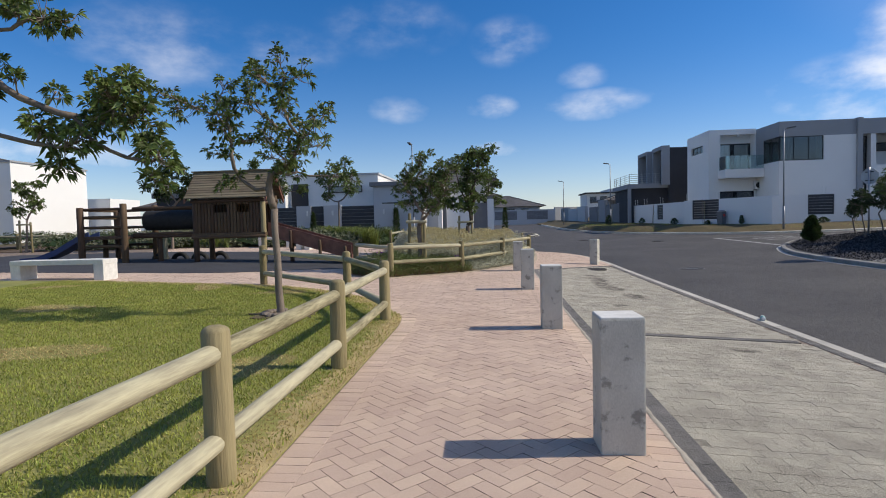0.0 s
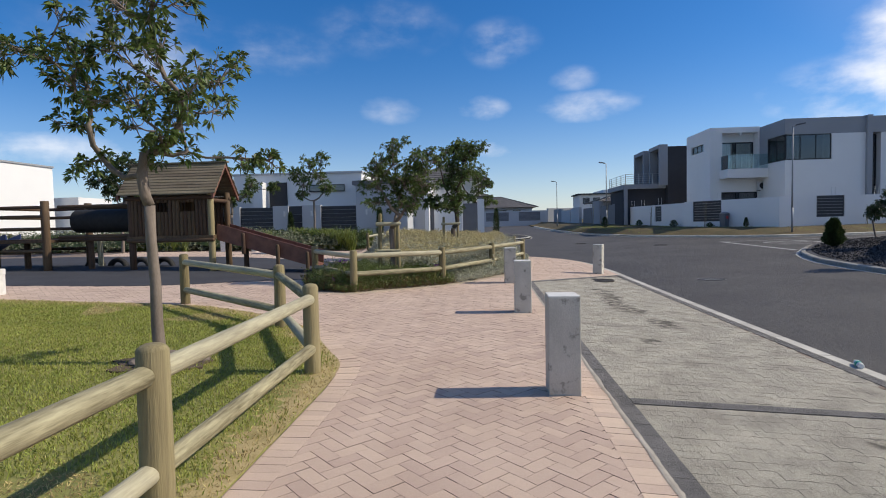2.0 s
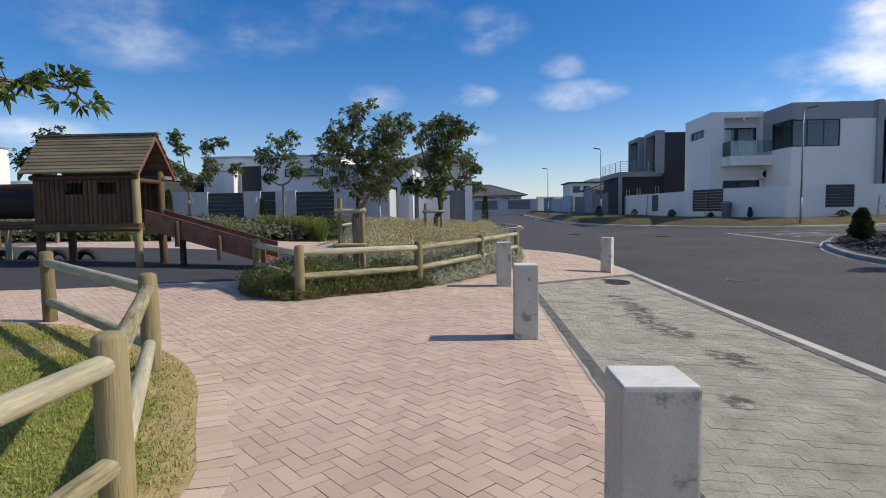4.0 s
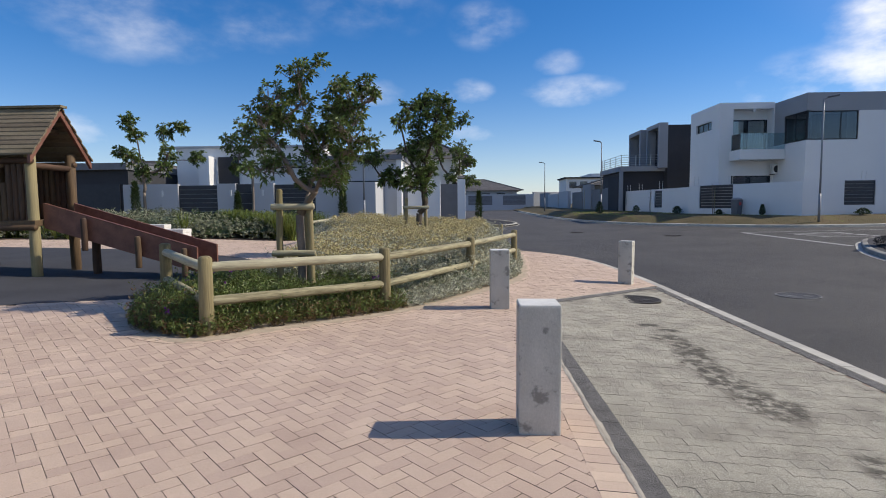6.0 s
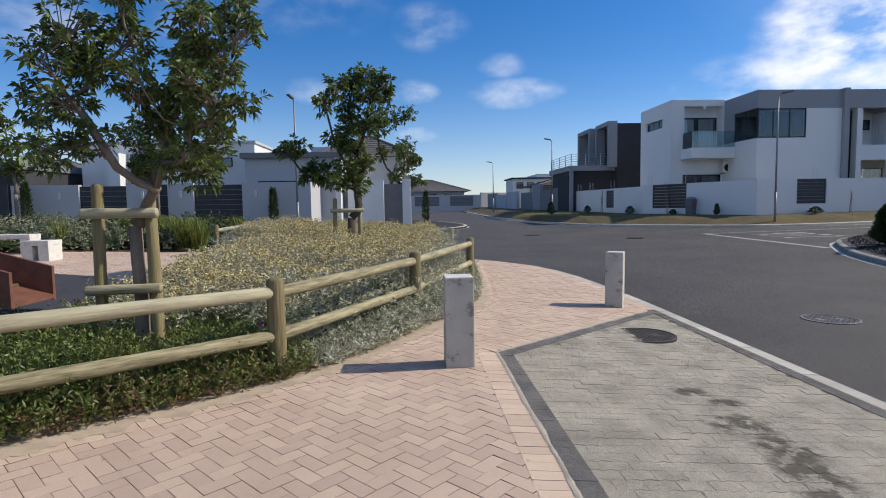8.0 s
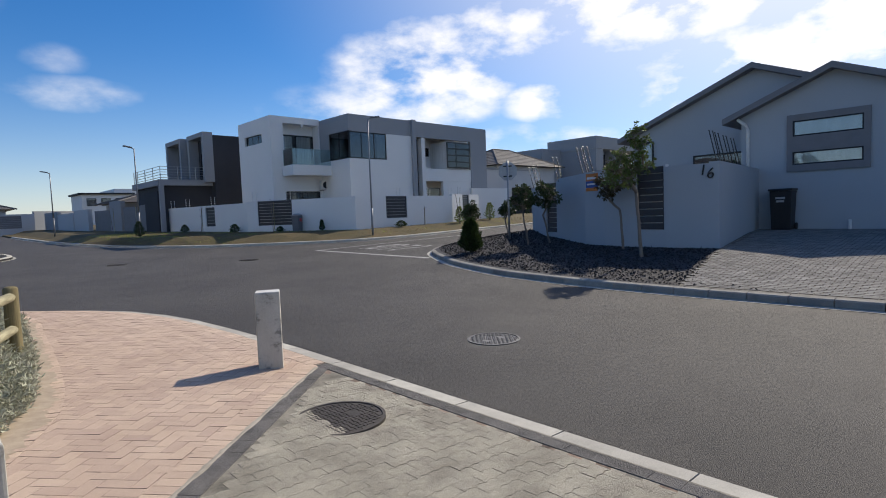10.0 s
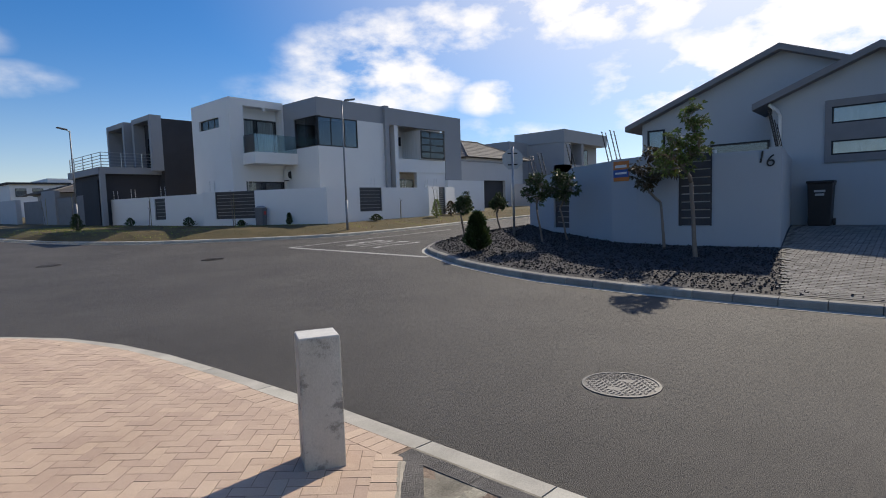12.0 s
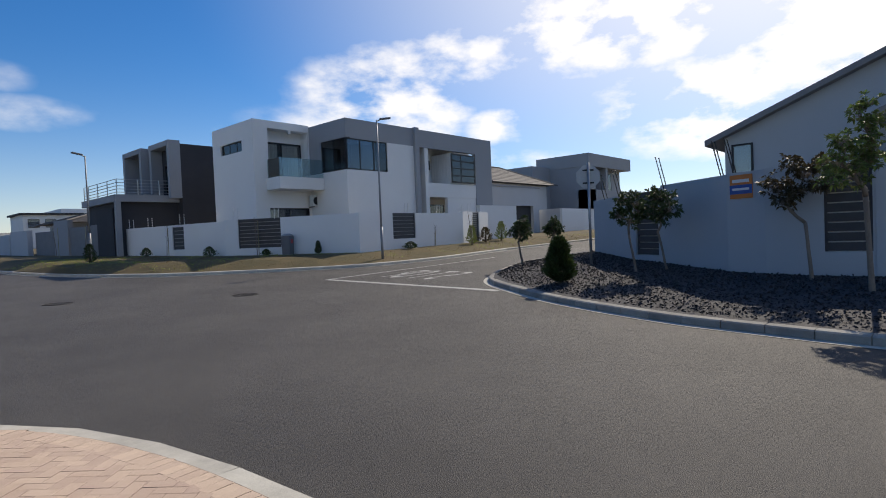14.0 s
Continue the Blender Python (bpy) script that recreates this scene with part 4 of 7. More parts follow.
def lettering(name, body, m, size, mat, parent, thick=0.01, kind_label=""):
    cu = bpy.data.curves.new(name, "FONT")
    cu.body, cu.size, cu.extrude, cu.align_x = body, size, thick, "LEFT"
    cu.shear = 0.15
    tmp = new(name, cu)
    me = bpy.data.meshes.new_from_object(tmp.evaluated_get(bpy.context.evaluated_depsgraph_get()))
    bpy.data.objects.remove(tmp)
    me.materials.append(mat)
    ob = new(name, me)
    ob.parent, ob.matrix_local = parent, m
    return tagged(ob, kind_label)


def facing(p, q, s, z, out=0.012):
    """A pose on the outer face of wall p->q, for flat things: x along it, y up."""
    return on_wall(p, q) @ pose(s, -out, z, 90, 0, 0)


lettering("house_number", "1", facing((15.08, 19.05), (15.22, 17.72), 0.84, 2.33, 0.022), 0.38, M["frame"], pier, 0.012, "black house number one")
lettering("house_number", "6", facing((15.08, 19.05), (15.22, 17.72), 1.02, 2.24, 0.022), 0.38, M["frame"], pier, 0.012, "black house number six")


# ---------------------------------------------------------------- houses on the other side
def left_houses():
    y = 38.8
    holes = [(3.3, 5.65, 0.3, 3.0), (6.75, 7.7, 0.3, 3.0), (9.0, 11.45, 0.3, 3.0)]
    p, q = (-20.0, y), (-5.05, y)
    root = tagged(new("wall_left_house"), "white plastered garden wall with gates, greyed for shade", kind="structure")
    # white wall in pale grey: its shade is in the colour
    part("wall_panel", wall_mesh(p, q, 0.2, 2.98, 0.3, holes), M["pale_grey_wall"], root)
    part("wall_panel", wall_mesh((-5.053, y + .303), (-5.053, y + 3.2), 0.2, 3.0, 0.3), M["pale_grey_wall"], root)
    m = on_wall(p, q)
    for s0, s1, k in ((3.3, 5.65, "sliding_gate"), (9.0, 11.45, "sliding_gate")):
        slat_panel(k, m, s0, s1, 0.85, 2.9, pitch=0.26, label="charcoal slatted driveway gate, closed", depth=0.12)
    slat_panel("pedestrian_gate", m, 6.75, 7.7, 0.7, 2.95, pitch=0.6, label="plain charcoal pedestrian gate, closed", depth=0.1)
    for s in (2.3, 6.4, 8.3, 12.1):
        lamp = part("wall_light", box(s, s + .12, -.05, 0, 2.25, 2.6, .01), M["white_plastic"], root, "slim white wall light")
        lamp.matrix_local = m
    h = thing("house", "long white single-storey house with flat parapets behind the gates", "house")
    bulk(h, "garage", [(-25.6, -20.1, 39.5, 46, 0.3, 3.9)], "charcoal", "charcoal garage")
    bulk(h, "garage_door", [(-25.2, -20.6, 39.42, 39.5, 0.5, 3.05)], "slat")
    bulk(h, "garage_roof", [(-25.8, -20.0, 39.2, 46, 3.9, 4.3)], "grey_door", "dark flat roof edge")
    bulk(h, "wall", [(-19.5, -9.3, 44, 54, 0.3, 5.6), (-17.5, -16.8, 43.0, 44, 0.3, 5.0)], "white_wall")
    bulk(h, "dark_panel", [(-16.6, -15.2, 43.9, 44, 2.4, 5.0)], "charcoal", "charcoal recessed entrance")
    bulk(h, "parapet", [(-19.6, -9.2, 43.9, 54.1, 5.6, 5.75)], "pale_grey_wall")
    window(h, pose(0, 43.9, 0), -13.4, -10.6, 4.2, 4.75, depth=-0.05, room=False)
    # shaded front painted pale grey, sunlit side painted white
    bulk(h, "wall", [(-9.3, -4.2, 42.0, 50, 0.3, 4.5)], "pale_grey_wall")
    bulk(h, "side_wall", [(-4.2, -3.9, 41.8, 50, 0.3, 4.75)], "white_wall", "white side wall, painted lighter as the sunlit side")
    bulk(h, "parapet", [(-9.5, -3.8, 41.7, 50, 4.5, 4.8)], "grey_door", "grey roof edge")
    window(h, pose(0, 41.95, 0), -8.6, -5.0, 2.8, 3.2, depth=-0.05, room=False)
    bulk(h, "upper_storey", [(-7.0, -1.2, 50, 58, 0.3, 6.0)], "pale_grey_wall")
    h2 = thing("house", "white house with grey garage doors and a hipped tile roof", "house")
    bulk(h2, "wall", [(-5.0, -0.6, 46.0, 56, 0.4, 4.2)], "white_wall")
    bulk(h2, "garage_door", [(-4.9, -3.6, 42.8, 42.9, 0.6, 3.0)], "grey_door")
    bulk(h2, "garage_door", [(-1.5, -0.4, 43.4, 43.5, 0.6, 3.0)], "grey_door")
    bulk(h2, "fin_wall", [(-3.6, -1.5, 42.6, 42.9, 0.4, 3.2)], "white_wall", "bright white boundary wall")
    bulk(h2, "fin_wall", [(-0.4, 0.1, 43.2, 46, 0.4, 3.3)], "white_wall", "bright white boundary wall")
    hip_roof(h2, -6.4, 0.6, 47, 57, 5.0, 6.8)
    bulk(h2, "upper_wall", [(-5.6, -0.2, 47.8, 56, 4.2, 5.05)], "white_wall")


def hip_roof(parent, x0, x1, y0, y1, z0, z1, name="roof"):
    """A tiled hip roof with courses of tiles and ridge caps."""
    bm = bmesh.new()
    w = min(x1 - x0, y1 - y0) / 2
    if x1 - x0 < y1 - y0:
        r = [((x0 + x1) / 2, y0 + w), ((x0 + x1) / 2, y1 - w)]
    else:
        r = [(x0 + w, (y0 + y1) / 2), (x1 - w, (y0 + y1) / 2)]
    n = 10
    rings = []
    for i in range(n):
        f0, f1 = i / n, (i + 1) / n
        for f, lift in ((f0, 0.035), (f1, 0.0)):
            za = z0 + (z1 - z0) * f + lift
            c = []
            for (x, y) in ((x0, y0), (x1, y0), (x1, y1), (x0, y1)):
                t = min(r, key=lambda k: (k[0] - x) ** 2 + (k[1] - y) ** 2)
                c.append((x + (t[0] - x) * f, y + (t[1] - y) * f, za))
            rings.append([bm.verts.new(v) for v in c])
    for a, b in zip(rings, rings[1:]):
        for k in range(4):
            bm.faces.new((a[k], a[(k + 1) % 4], b[(k + 1) % 4], b[k]))
    bm.faces.new(rings[0][::-1])
    part(name, bm, M["tile"], parent, "grey tiled hip roof")
    bm = bmesh.new()
    tube(bm, [(*r[0], z1 + .03), (*r[1], z1 + .03)], 0.1, 6)
    for (x, y) in ((x0, y0), (x1, y0), (x1, y1), (x0, y1)):
        t = min(r, key=lambda k: (k[0] - x) ** 2 + (k[1] - y) ** 2)
        tube(bm, [(x, y, z0 + .04), (*t, z1 + .03)], 0.09, 6)
    part("ridge_cap", bm, M["tile"], parent)


left_houses()


def far_houses():
    # the end of the street
    h = thing("house", "far grey single-storey house with hipped tile roofs", "house")
    bulk(h, "wall", [(-4, 8.2, 96, 106, 0.8, 4.0)], "pale_grey_wall")
    hip_roof(h, -5.0, 9.2, 95, 107, 4.0, 6.0)
    for x in (-1.2, 2.6, 5.0):
        window(h, pose(0, 95.95, 0), x, x + 1.3, 2.6, 3.6, depth=-0.05, room=False)
    h = thing("house", "far two-storey grey house with a dark tile roof", "house")
    bulk(h, "wall", [(-9, 0.5, 108, 118, 0.8, 6.6)], "grey_wall")
    hip_roof(h, -10, 1.5, 107, 119, 6.6, 8.6)
    window(h, pose(0, 107.95, 0), -5, -3.4, 4.6, 5.9, depth=-0.05, room=False)
    root = tagged(new("wall_far"), "far white garden wall, greyed for shade, with grey panels", kind="structure")
    # pale grey here carries the shade on a white wall
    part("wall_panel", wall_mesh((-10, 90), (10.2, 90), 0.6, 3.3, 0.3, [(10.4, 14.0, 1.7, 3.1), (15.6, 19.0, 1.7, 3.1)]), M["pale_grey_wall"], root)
    for s0, s1 in ((10.4, 14.0), (15.6, 19.0)):
        slat_panel("slat_panel", on_wall((-10, 90), (10.2, 90)), s0, s1, 1.7, 3.1, mat="grey_door")
    part("wall_panel", wall_mesh((10.2, 90), (15, 93), 0.6, 3.6, 0.3), M["grey_wall"], root)
    h = thing("house", "far white two-storey flat-roofed house", "house")
    bulk(h, "wall", [(19, 26, 112, 120, 0.8, 6.6), (24, 33, 114, 124, .8, 7.6)], "white_wall")
    bulk(h, "roof", [(18.6, 26.4, 111.6, 120, 6.6, 6.85)], "charcoal")
    for x in (19.6, 21.6, 23.6):
        window(h, pose(0, 111.95, 0), x, x + 1.3, 4.8, 6.0, depth=-0.05, room=False)
    # neighbours along the street, past the charcoal house
    h = thing("house", "dark-roofed carport house behind grey walls", "house")
    bulk(h, "wall", [(14.4, 20, 69, 76, 0.6, 3.7)], "grey_wall")
    hip_roof(h, 13.6, 20.5, 68.2, 77, 3.7, 4.7)
    root = tagged(new("wall_street"), "grey and white garden walls with gates along the street", kind="structure")
    for p, q, z, mt in (((11.0, 89), (11.3, 83), 3.3, "grey_wall"), ((11.3, 82.8), (11.55, 76.3), 3.0, "pale_grey_wall"), ((11.6, 76), (11.9, 71.5), 3.2, "pale_grey_wall"), ((12.4, 71.3), (12.9, 67.4), 3.0, "grey_door"), ((12.7, 67.0), (13.0, 64.6), 3.7, "grey_wall"), ((13.1, 64.4), (13.7, 60.2), 3.1, "grey_door"), ((13.6, 60.0), (13.8, 57.4), 4.1, "charcoal")):
        part("wall_panel", wall_mesh(p, q, 0.4, z, 0.35), M[mt], root)
    # behind the corner house
    h = thing("house", "grey garage wing with a dark sectional door", "house")
    bulk(h, "wall", [(33.6, 42.4, 46.2, 52, 0.6, 5.5), (42.4, 45.9, 46.6, 52, 0.6, 5.5), (45.9, 46.9, 46.2, 52, 0.6, 5.5), (42.4, 45.9, 46.2, 46.6, 3.85, 5.5)], "pale_grey_wall")
    bulk(h, "garage_door", [(42.4, 45.9, 46.5, 46.6, 0.7, 3.85)], "charcoal", "dark sectional garage door")
    bulk(h, "roof", [(33.5, 47.0, 46.1, 52, 5.5, 5.62)], "grey_wall", "flat grey parapet cap")
    bulk(h, "entry_wall", [(31.6, 36.0, 41.4, 41.7, 0.6, 3.45), (35.8, 36.0, 41.7, 46.2, 0.6, 3.45)], "white_wall")
    h = thing("house", "house with a grey hipped tile roof behind the garage", "house")
    bulk(h, "wall", [(48.4, 59.6, 53, 61, 0.6, 6.8)], "pale_grey_wall")
    hip_roof(h, 47.4, 60.6, 52, 62, 6.8, 9.2)
    h = thing("house", "two-storey grey flat-roofed house further along the street", "house")
    bulk(h, "wall", [(64.8, 77.2, 51.5, 57.4, 0.6, 9.3), (64.8, 66.6, 50, 51.5, 0.6, 9.3), (64.8, 77.2, 50, 51.5, 0.6, 6.4), (69.6, 70.2, 50, 51.5, 6.4, 9.3)], "grey_wall")
    bulk(h, "parapet", [(64.7, 77.3, 49.9, 57.5, 9.3, 10.9)], "grey_wall", "deep grey roof band")
    bulk(h, "wing", [(60.5, 64.8, 55.5, 60, 0.6, 9.6)], "grey_wall")
    for x in (66.9, 68.3, 71.2, 73.0):
        window(h, pose(0, 51.45, 0), x, x + 1.2, 6.5, 8.8, depth=-0.05, glass="dark_glass", room=False)
    root = tagged(new("wall_beyond_garage"), "pale plastered garden wall beyond the garage", kind="structure")
    part("wall_panel", wall_mesh((47.3, 46.6), (47.3, 44), 0.5, 3.5, 0.22), M["pale_grey_wall"], root)
    part("wall_panel", wall_mesh((47.3, 43.98), (62, 44.6), 0.5, 3.5, 0.22), M["white_wall"], root)
    root = tagged(new("wall_side_street"), "bluish grey garden wall along the side street", kind="structure")
    part("wall_panel", wall_mesh((36, 33.6), (52, 40), 0.4, 2.9, 0.25), M["blue_wall"], root)
    # white block beyond the playground
    h = thing("house", "tall plain white house wall beyond the playground", "house")
    bulk(h, "wall", [(-54, -39, 41.0, 49.3, 0.4, 7.35)], "white_wall")
    bulk(h, "roof_edge", [(-54.1, -38.9, 40.9, 49.4, 7.35, 7.5)], "grey_wall", "thin grey roof edge")
    hip_roof(h, -53, -42, 41.5, 49, 7.5, 8.6)
    # grey colour stands for shade on the white house's front
    bulk(h, "front_block", [(-52, -41, 38.6, 40.9, 0.4, 6.6)], "grey_wall", "front block painted grey as the shaded front")
    bulk(h, "low_wing", [(-40, -37.2, 50.0, 54.5, 0.4, 4.7)], "white_wall")
    h = thing("house", "low house with grey tile roof beyond the playground", "house")
    bulk(h, "wall", [(-33, -22.5, 50, 58, 0.4, 3.6)], "pale_grey_wall")
    hip_roof(h, -34, -21.5, 49, 59, 3.6, 5.6)


far_houses()
# low hazy hills close the distance
bmh = bmesh.new()
prev = None
for i in range(91):
    a = math.radians(-180 + i * 4)
    r = 900
    hgt = 9 + 7 * noise.noise((math.cos(a) * 3, math.sin(a) * 3, 0.3)) + 3 * noise.noise((math.cos(a) * 11, math.sin(a) * 11, 2.3))
    pair = (bmh.verts.new((math.sin(a) * r, 300 + math.cos(a) * r, -8)), bmh.verts.new((math.sin(a) * r, 300 + math.cos(a) * r, hgt)))
    if prev:
        bmh.faces.new((prev[0], pair[0], pair[1], prev[1]))
    prev = pair
tagged(part("backdrop", bmh, M["hill"]), "low hazy hills on the horizon", kind="structure")


# ---------------------------------------------------------------- paving details: covers, markings, band pavers
def cover(name, x, y, rx, ry, zf, mat, label, seed=0):
    """A round cast cover with a rim and a raised chequer of studs."""
    root = thing(name, label, "manhole cover")
    z = zf(x, y) + 0.008
    bm = bmesh.new()
    n = 36
    ring = [[bm.verts.new((x + rx * f * math.cos(k * math.tau / n), y + ry * f * math.sin(k * math.tau / n), zf(x, y) + h)) for k in range(n)] for f, h in ((1.0, -0.02), (1.0, 0.012), (0.93, 0.014), (0.92, 0.006))]
    for a, b in zip(ring, ring[1:]):
        for k in range(n):
            bm.faces.new((a[k], a[(k + 1) % n], b[(k + 1) % n], b[k]))
    bm.faces.new(ring[-1])
    part("rim_plate", bm, mat, root)
    bm = bmesh.new()
    step = rx / 9
    for i in range(-9, 10):
        for j in range(-9, 10):
            if (i * step / rx) ** 2 + (j * step / rx) ** 2 > 0.80 or (abs(j) < 2 and 2 < abs(i) < 5):
                continue
            cx, cy = x + i * step, y + j * step * ry / rx
            s, t = (step * .38, step * .16) if (i + j) % 2 else (step * .16, step * .38)
            v = [bm.verts.new((cx + a * s, cy + b * t, z + 0.003)) for a, b in ((-1, -1), (1, -1), (1, 1), (-1, 1))]
            w = [bm.verts.new((cx + a * s * 1.3, cy + b * t * 1.3, z - 0.004)) for a, b in ((-1, -1), (1, -1), (1, 1), (-1, 1))]
            bm.faces.new(v)
            for k in range(4):
                bm.faces.new((w[k], w[(k + 1) % 4], v[(k + 1) % 4], v[k]))
    tagged(part("studs", bm, mat, root), kind="stuff")
    return root


cover("manhole_cover", 2.95, 16.35, 0.37, 0.37, park_z, M["iron"], "brown cast iron manhole cover in the grey paving")
cover("manhole_cover", 6.16, 17.5, 0.36, 0.36, road_z, M["worn_iron"], "worn pale steel manhole cover in the asphalt")
cover("manhole_cover", 9.6, 32.7, 0.36, 0.36, road_z, M["iron"], "dark manhole cover in the asphalt")
cover("manhole_cover", 5.9, 36.0, 0.36, 0.36, road_z, M["iron"], "dark manhole cover in the asphalt")


def road_strip(name, pts, width, mat, label, lift=0.006):
    v, P = [], [Vector((*p, 0)) for p in pts]
    dense = []
    for a, b in zip(P, P[1:]):
        n = max(1, int((b - a).length))
        dense += [a.lerp(b, i / n) for i in range(n)]
    dense.append(P[-1])
    for i, p in enumerate(dense):
        d = (dense[min(i + 1, len(dense) - 1)] - dense[max(i - 1, 0)]).normalized()
        o = Vector((-d.y, d.x, 0)) * width / 2
        for s in (-1, 1):
            q = p + o * s
            v.append((q.x, q.y, road_z(q.x, q.y) + lift))
    return tagged(mesh_object(name, v, [(2 * i, 2 * i + 1, 2 * i + 3, 2 * i + 2) for i in range(len(dense) - 1)], mat), label, kind="structure")


road_strip("stop_line", [(13.32, 26.6), (13.22, 33.85)], 0.22, M["paint"], "worn white stop line on the asphalt")
road_strip("lane_line", [(13.3, 33.85), (23.5, 34.3)], 0.12, M["paint"], "worn white lane edge line")

stop_marks = tagged(new("road_lettering"), "worn white painted word on the asphalt", kind="structure")
for i, ch in enumerate("STOP"):
    cu = bpy.data.curves.new("letter", "FONT")
    cu.body, cu.size = ch, 1.0
    tmp = new("letter", cu)
    me = bpy.data.meshes.new_from_object(tmp.evaluated_get(bpy.context.evaluated_depsgraph_get()))
    bpy.data.objects.remove(tmp)
    for vtx in me.vertices:
        # letters stretched along the lane, read by those who drive towards the junction
        lx, ly = vtx.co.x, vtx.co.y
        X, Y = 17.35 - ly * 3.6 * -1 - 2.7, 30.35 + i * 0.72 + lx * 0.85
        vtx.co = (X, Y, road_z(X, Y) + 0.006)
    me.materials.append(M["paint"])
    ob = new("letter", me)
    ob.parent = stop_marks


# ---------------------------------------------------------------- bollards
def bollard():
    b = thing("concrete_bollard", "square grey concrete bollard with a pale top on the brick path", "bollard", "bollards along the path")
    bm = box(-.127, .127, -.127, .127, -.05, .797, 0.012)
    for v in bm.verts:
        v.co.x += 0.004 * noise.noise((v.co.x * 9, v.co.y * 9, v.co.z * 6))
    part("shaft", bm, M["concrete"], b)
    part("cap", box(-.123, .123, -.123, .123, .790, .802, 0.005), M["concrete_top"], b, "pale worn top")
    return b


first = bollard()
spots = [(0.727, 3.28, 1), (0.722, 6.97, 0), (0.675, 10.96, -1), (0.67, 15.0, 1), (3.33, 18.27, -28)]
first.matrix_basis = pose(spots[0][0], spots[0][1], park_z(*spots[0][:2]), 0, 0, spots[0][2])
for x, y, r in spots[1:]:
    copy_thing(first, pose(x, y, park_z(x, y) + (0.03 if x > 2 else 0), 0.4 * r / 10, 0, r))


# ---------------------------------------------------------------- log fences
def log_fence(posts, rails, label, post_h=0.84, pr=0.075, rr=0.052, levels=(0.26, 0.68), cat="fence"):
    f = thing("log_fence", label, cat)
    zs = [park_z(x, y) for x, y in posts]
    for i, (x, y) in enumerate(posts):
        log_between("post", (x, y, zs[i] - 0.1), (x + 0.01 * (i % 2), y, zs[i] + post_h), pr, M["log_post"], f, 10 + i, True)
    for i, j in rails:
        for k, lv in enumerate(levels):
            a, b = Vector((*posts[i], zs[i] + lv)), Vector((*posts[j], zs[j] + lv))
            d = (b - a).normalized()
            log_between("rail", a - d * 0.02, b + d * 0.02, rr, M["log"], f, 100 + i * 7 + k)
    return f


log_fence([(-1.43, -2.1), (-1.43, 0.35), (-1.44, 2.66), (-1.46, 4.9), (-1.51, 7.38), (-2.62, 9.45), (-4.92, 11.2)], [(0, 1), (1, 2), (2, 3), (3, 4), (4, 5), (5, 6)], "weathered greenish round pole fence along the lawn", levels=(0.24, 0.70))
log_fence([(-3.75, 14.55), (-2.52, 13.12), (-0.86, 14.68), (0.28, 17.1), (1.33, 20.35)], [(0, 1), (1, 2), (2, 3), (3, 4)], "weathered round pole fence round the planted bed", levels=(0.36, 0.72))
log_fence([(-4.47, 23.5), (-4.42, 26.4)], [(0, 1)], "short round pole fence behind the bed", levels=(0.25, 0.70), pr=0.06, rr=0.045)
log_fence([(-3.1, 26.9), (-0.7, 27.0), (1.4, 26.4)], [(0, 1), (1, 2)], "round pole fence at the back of the bed", levels=(0.72,), pr=0.06, rr=0.05, post_h=0.8)
log_fence([(-27, 25.6), (-24.2, 25.6), (-21.4, 25.6)], [(0, 1), (1, 2)], "low round pole fence beyond the playground", levels=(0.7,), pr=0.07)


def tree_stakes(x, y, z, h, spots, bars, label):
    s = thing("tree_stakes", label, "tree support")
    for i, (dx, dy) in enumerate(spots):
        log_between("stake", (x + dx, y + dy, z - .1), (x + dx * 0.92, y + dy * 0.92, z + h * (1 - 0.06 * i)), 0.046, M["log_post"], s, 40 + i, True)
    for i, (a, b, lv) in enumerate(bars):
        pa, pb = Vector((x + spots[a][0], y + spots[a][1], z + lv)), Vector((x + spots[b][0], y + spots[b][1], z + lv))
        d = (pb - pa).normalized() * 0.07
        log_between("crossbar", pa - d + Vector((0, -.07, 0)), pb + d + Vector((0, -.07, 0)), 0.042, M["log"], s, 60 + i)


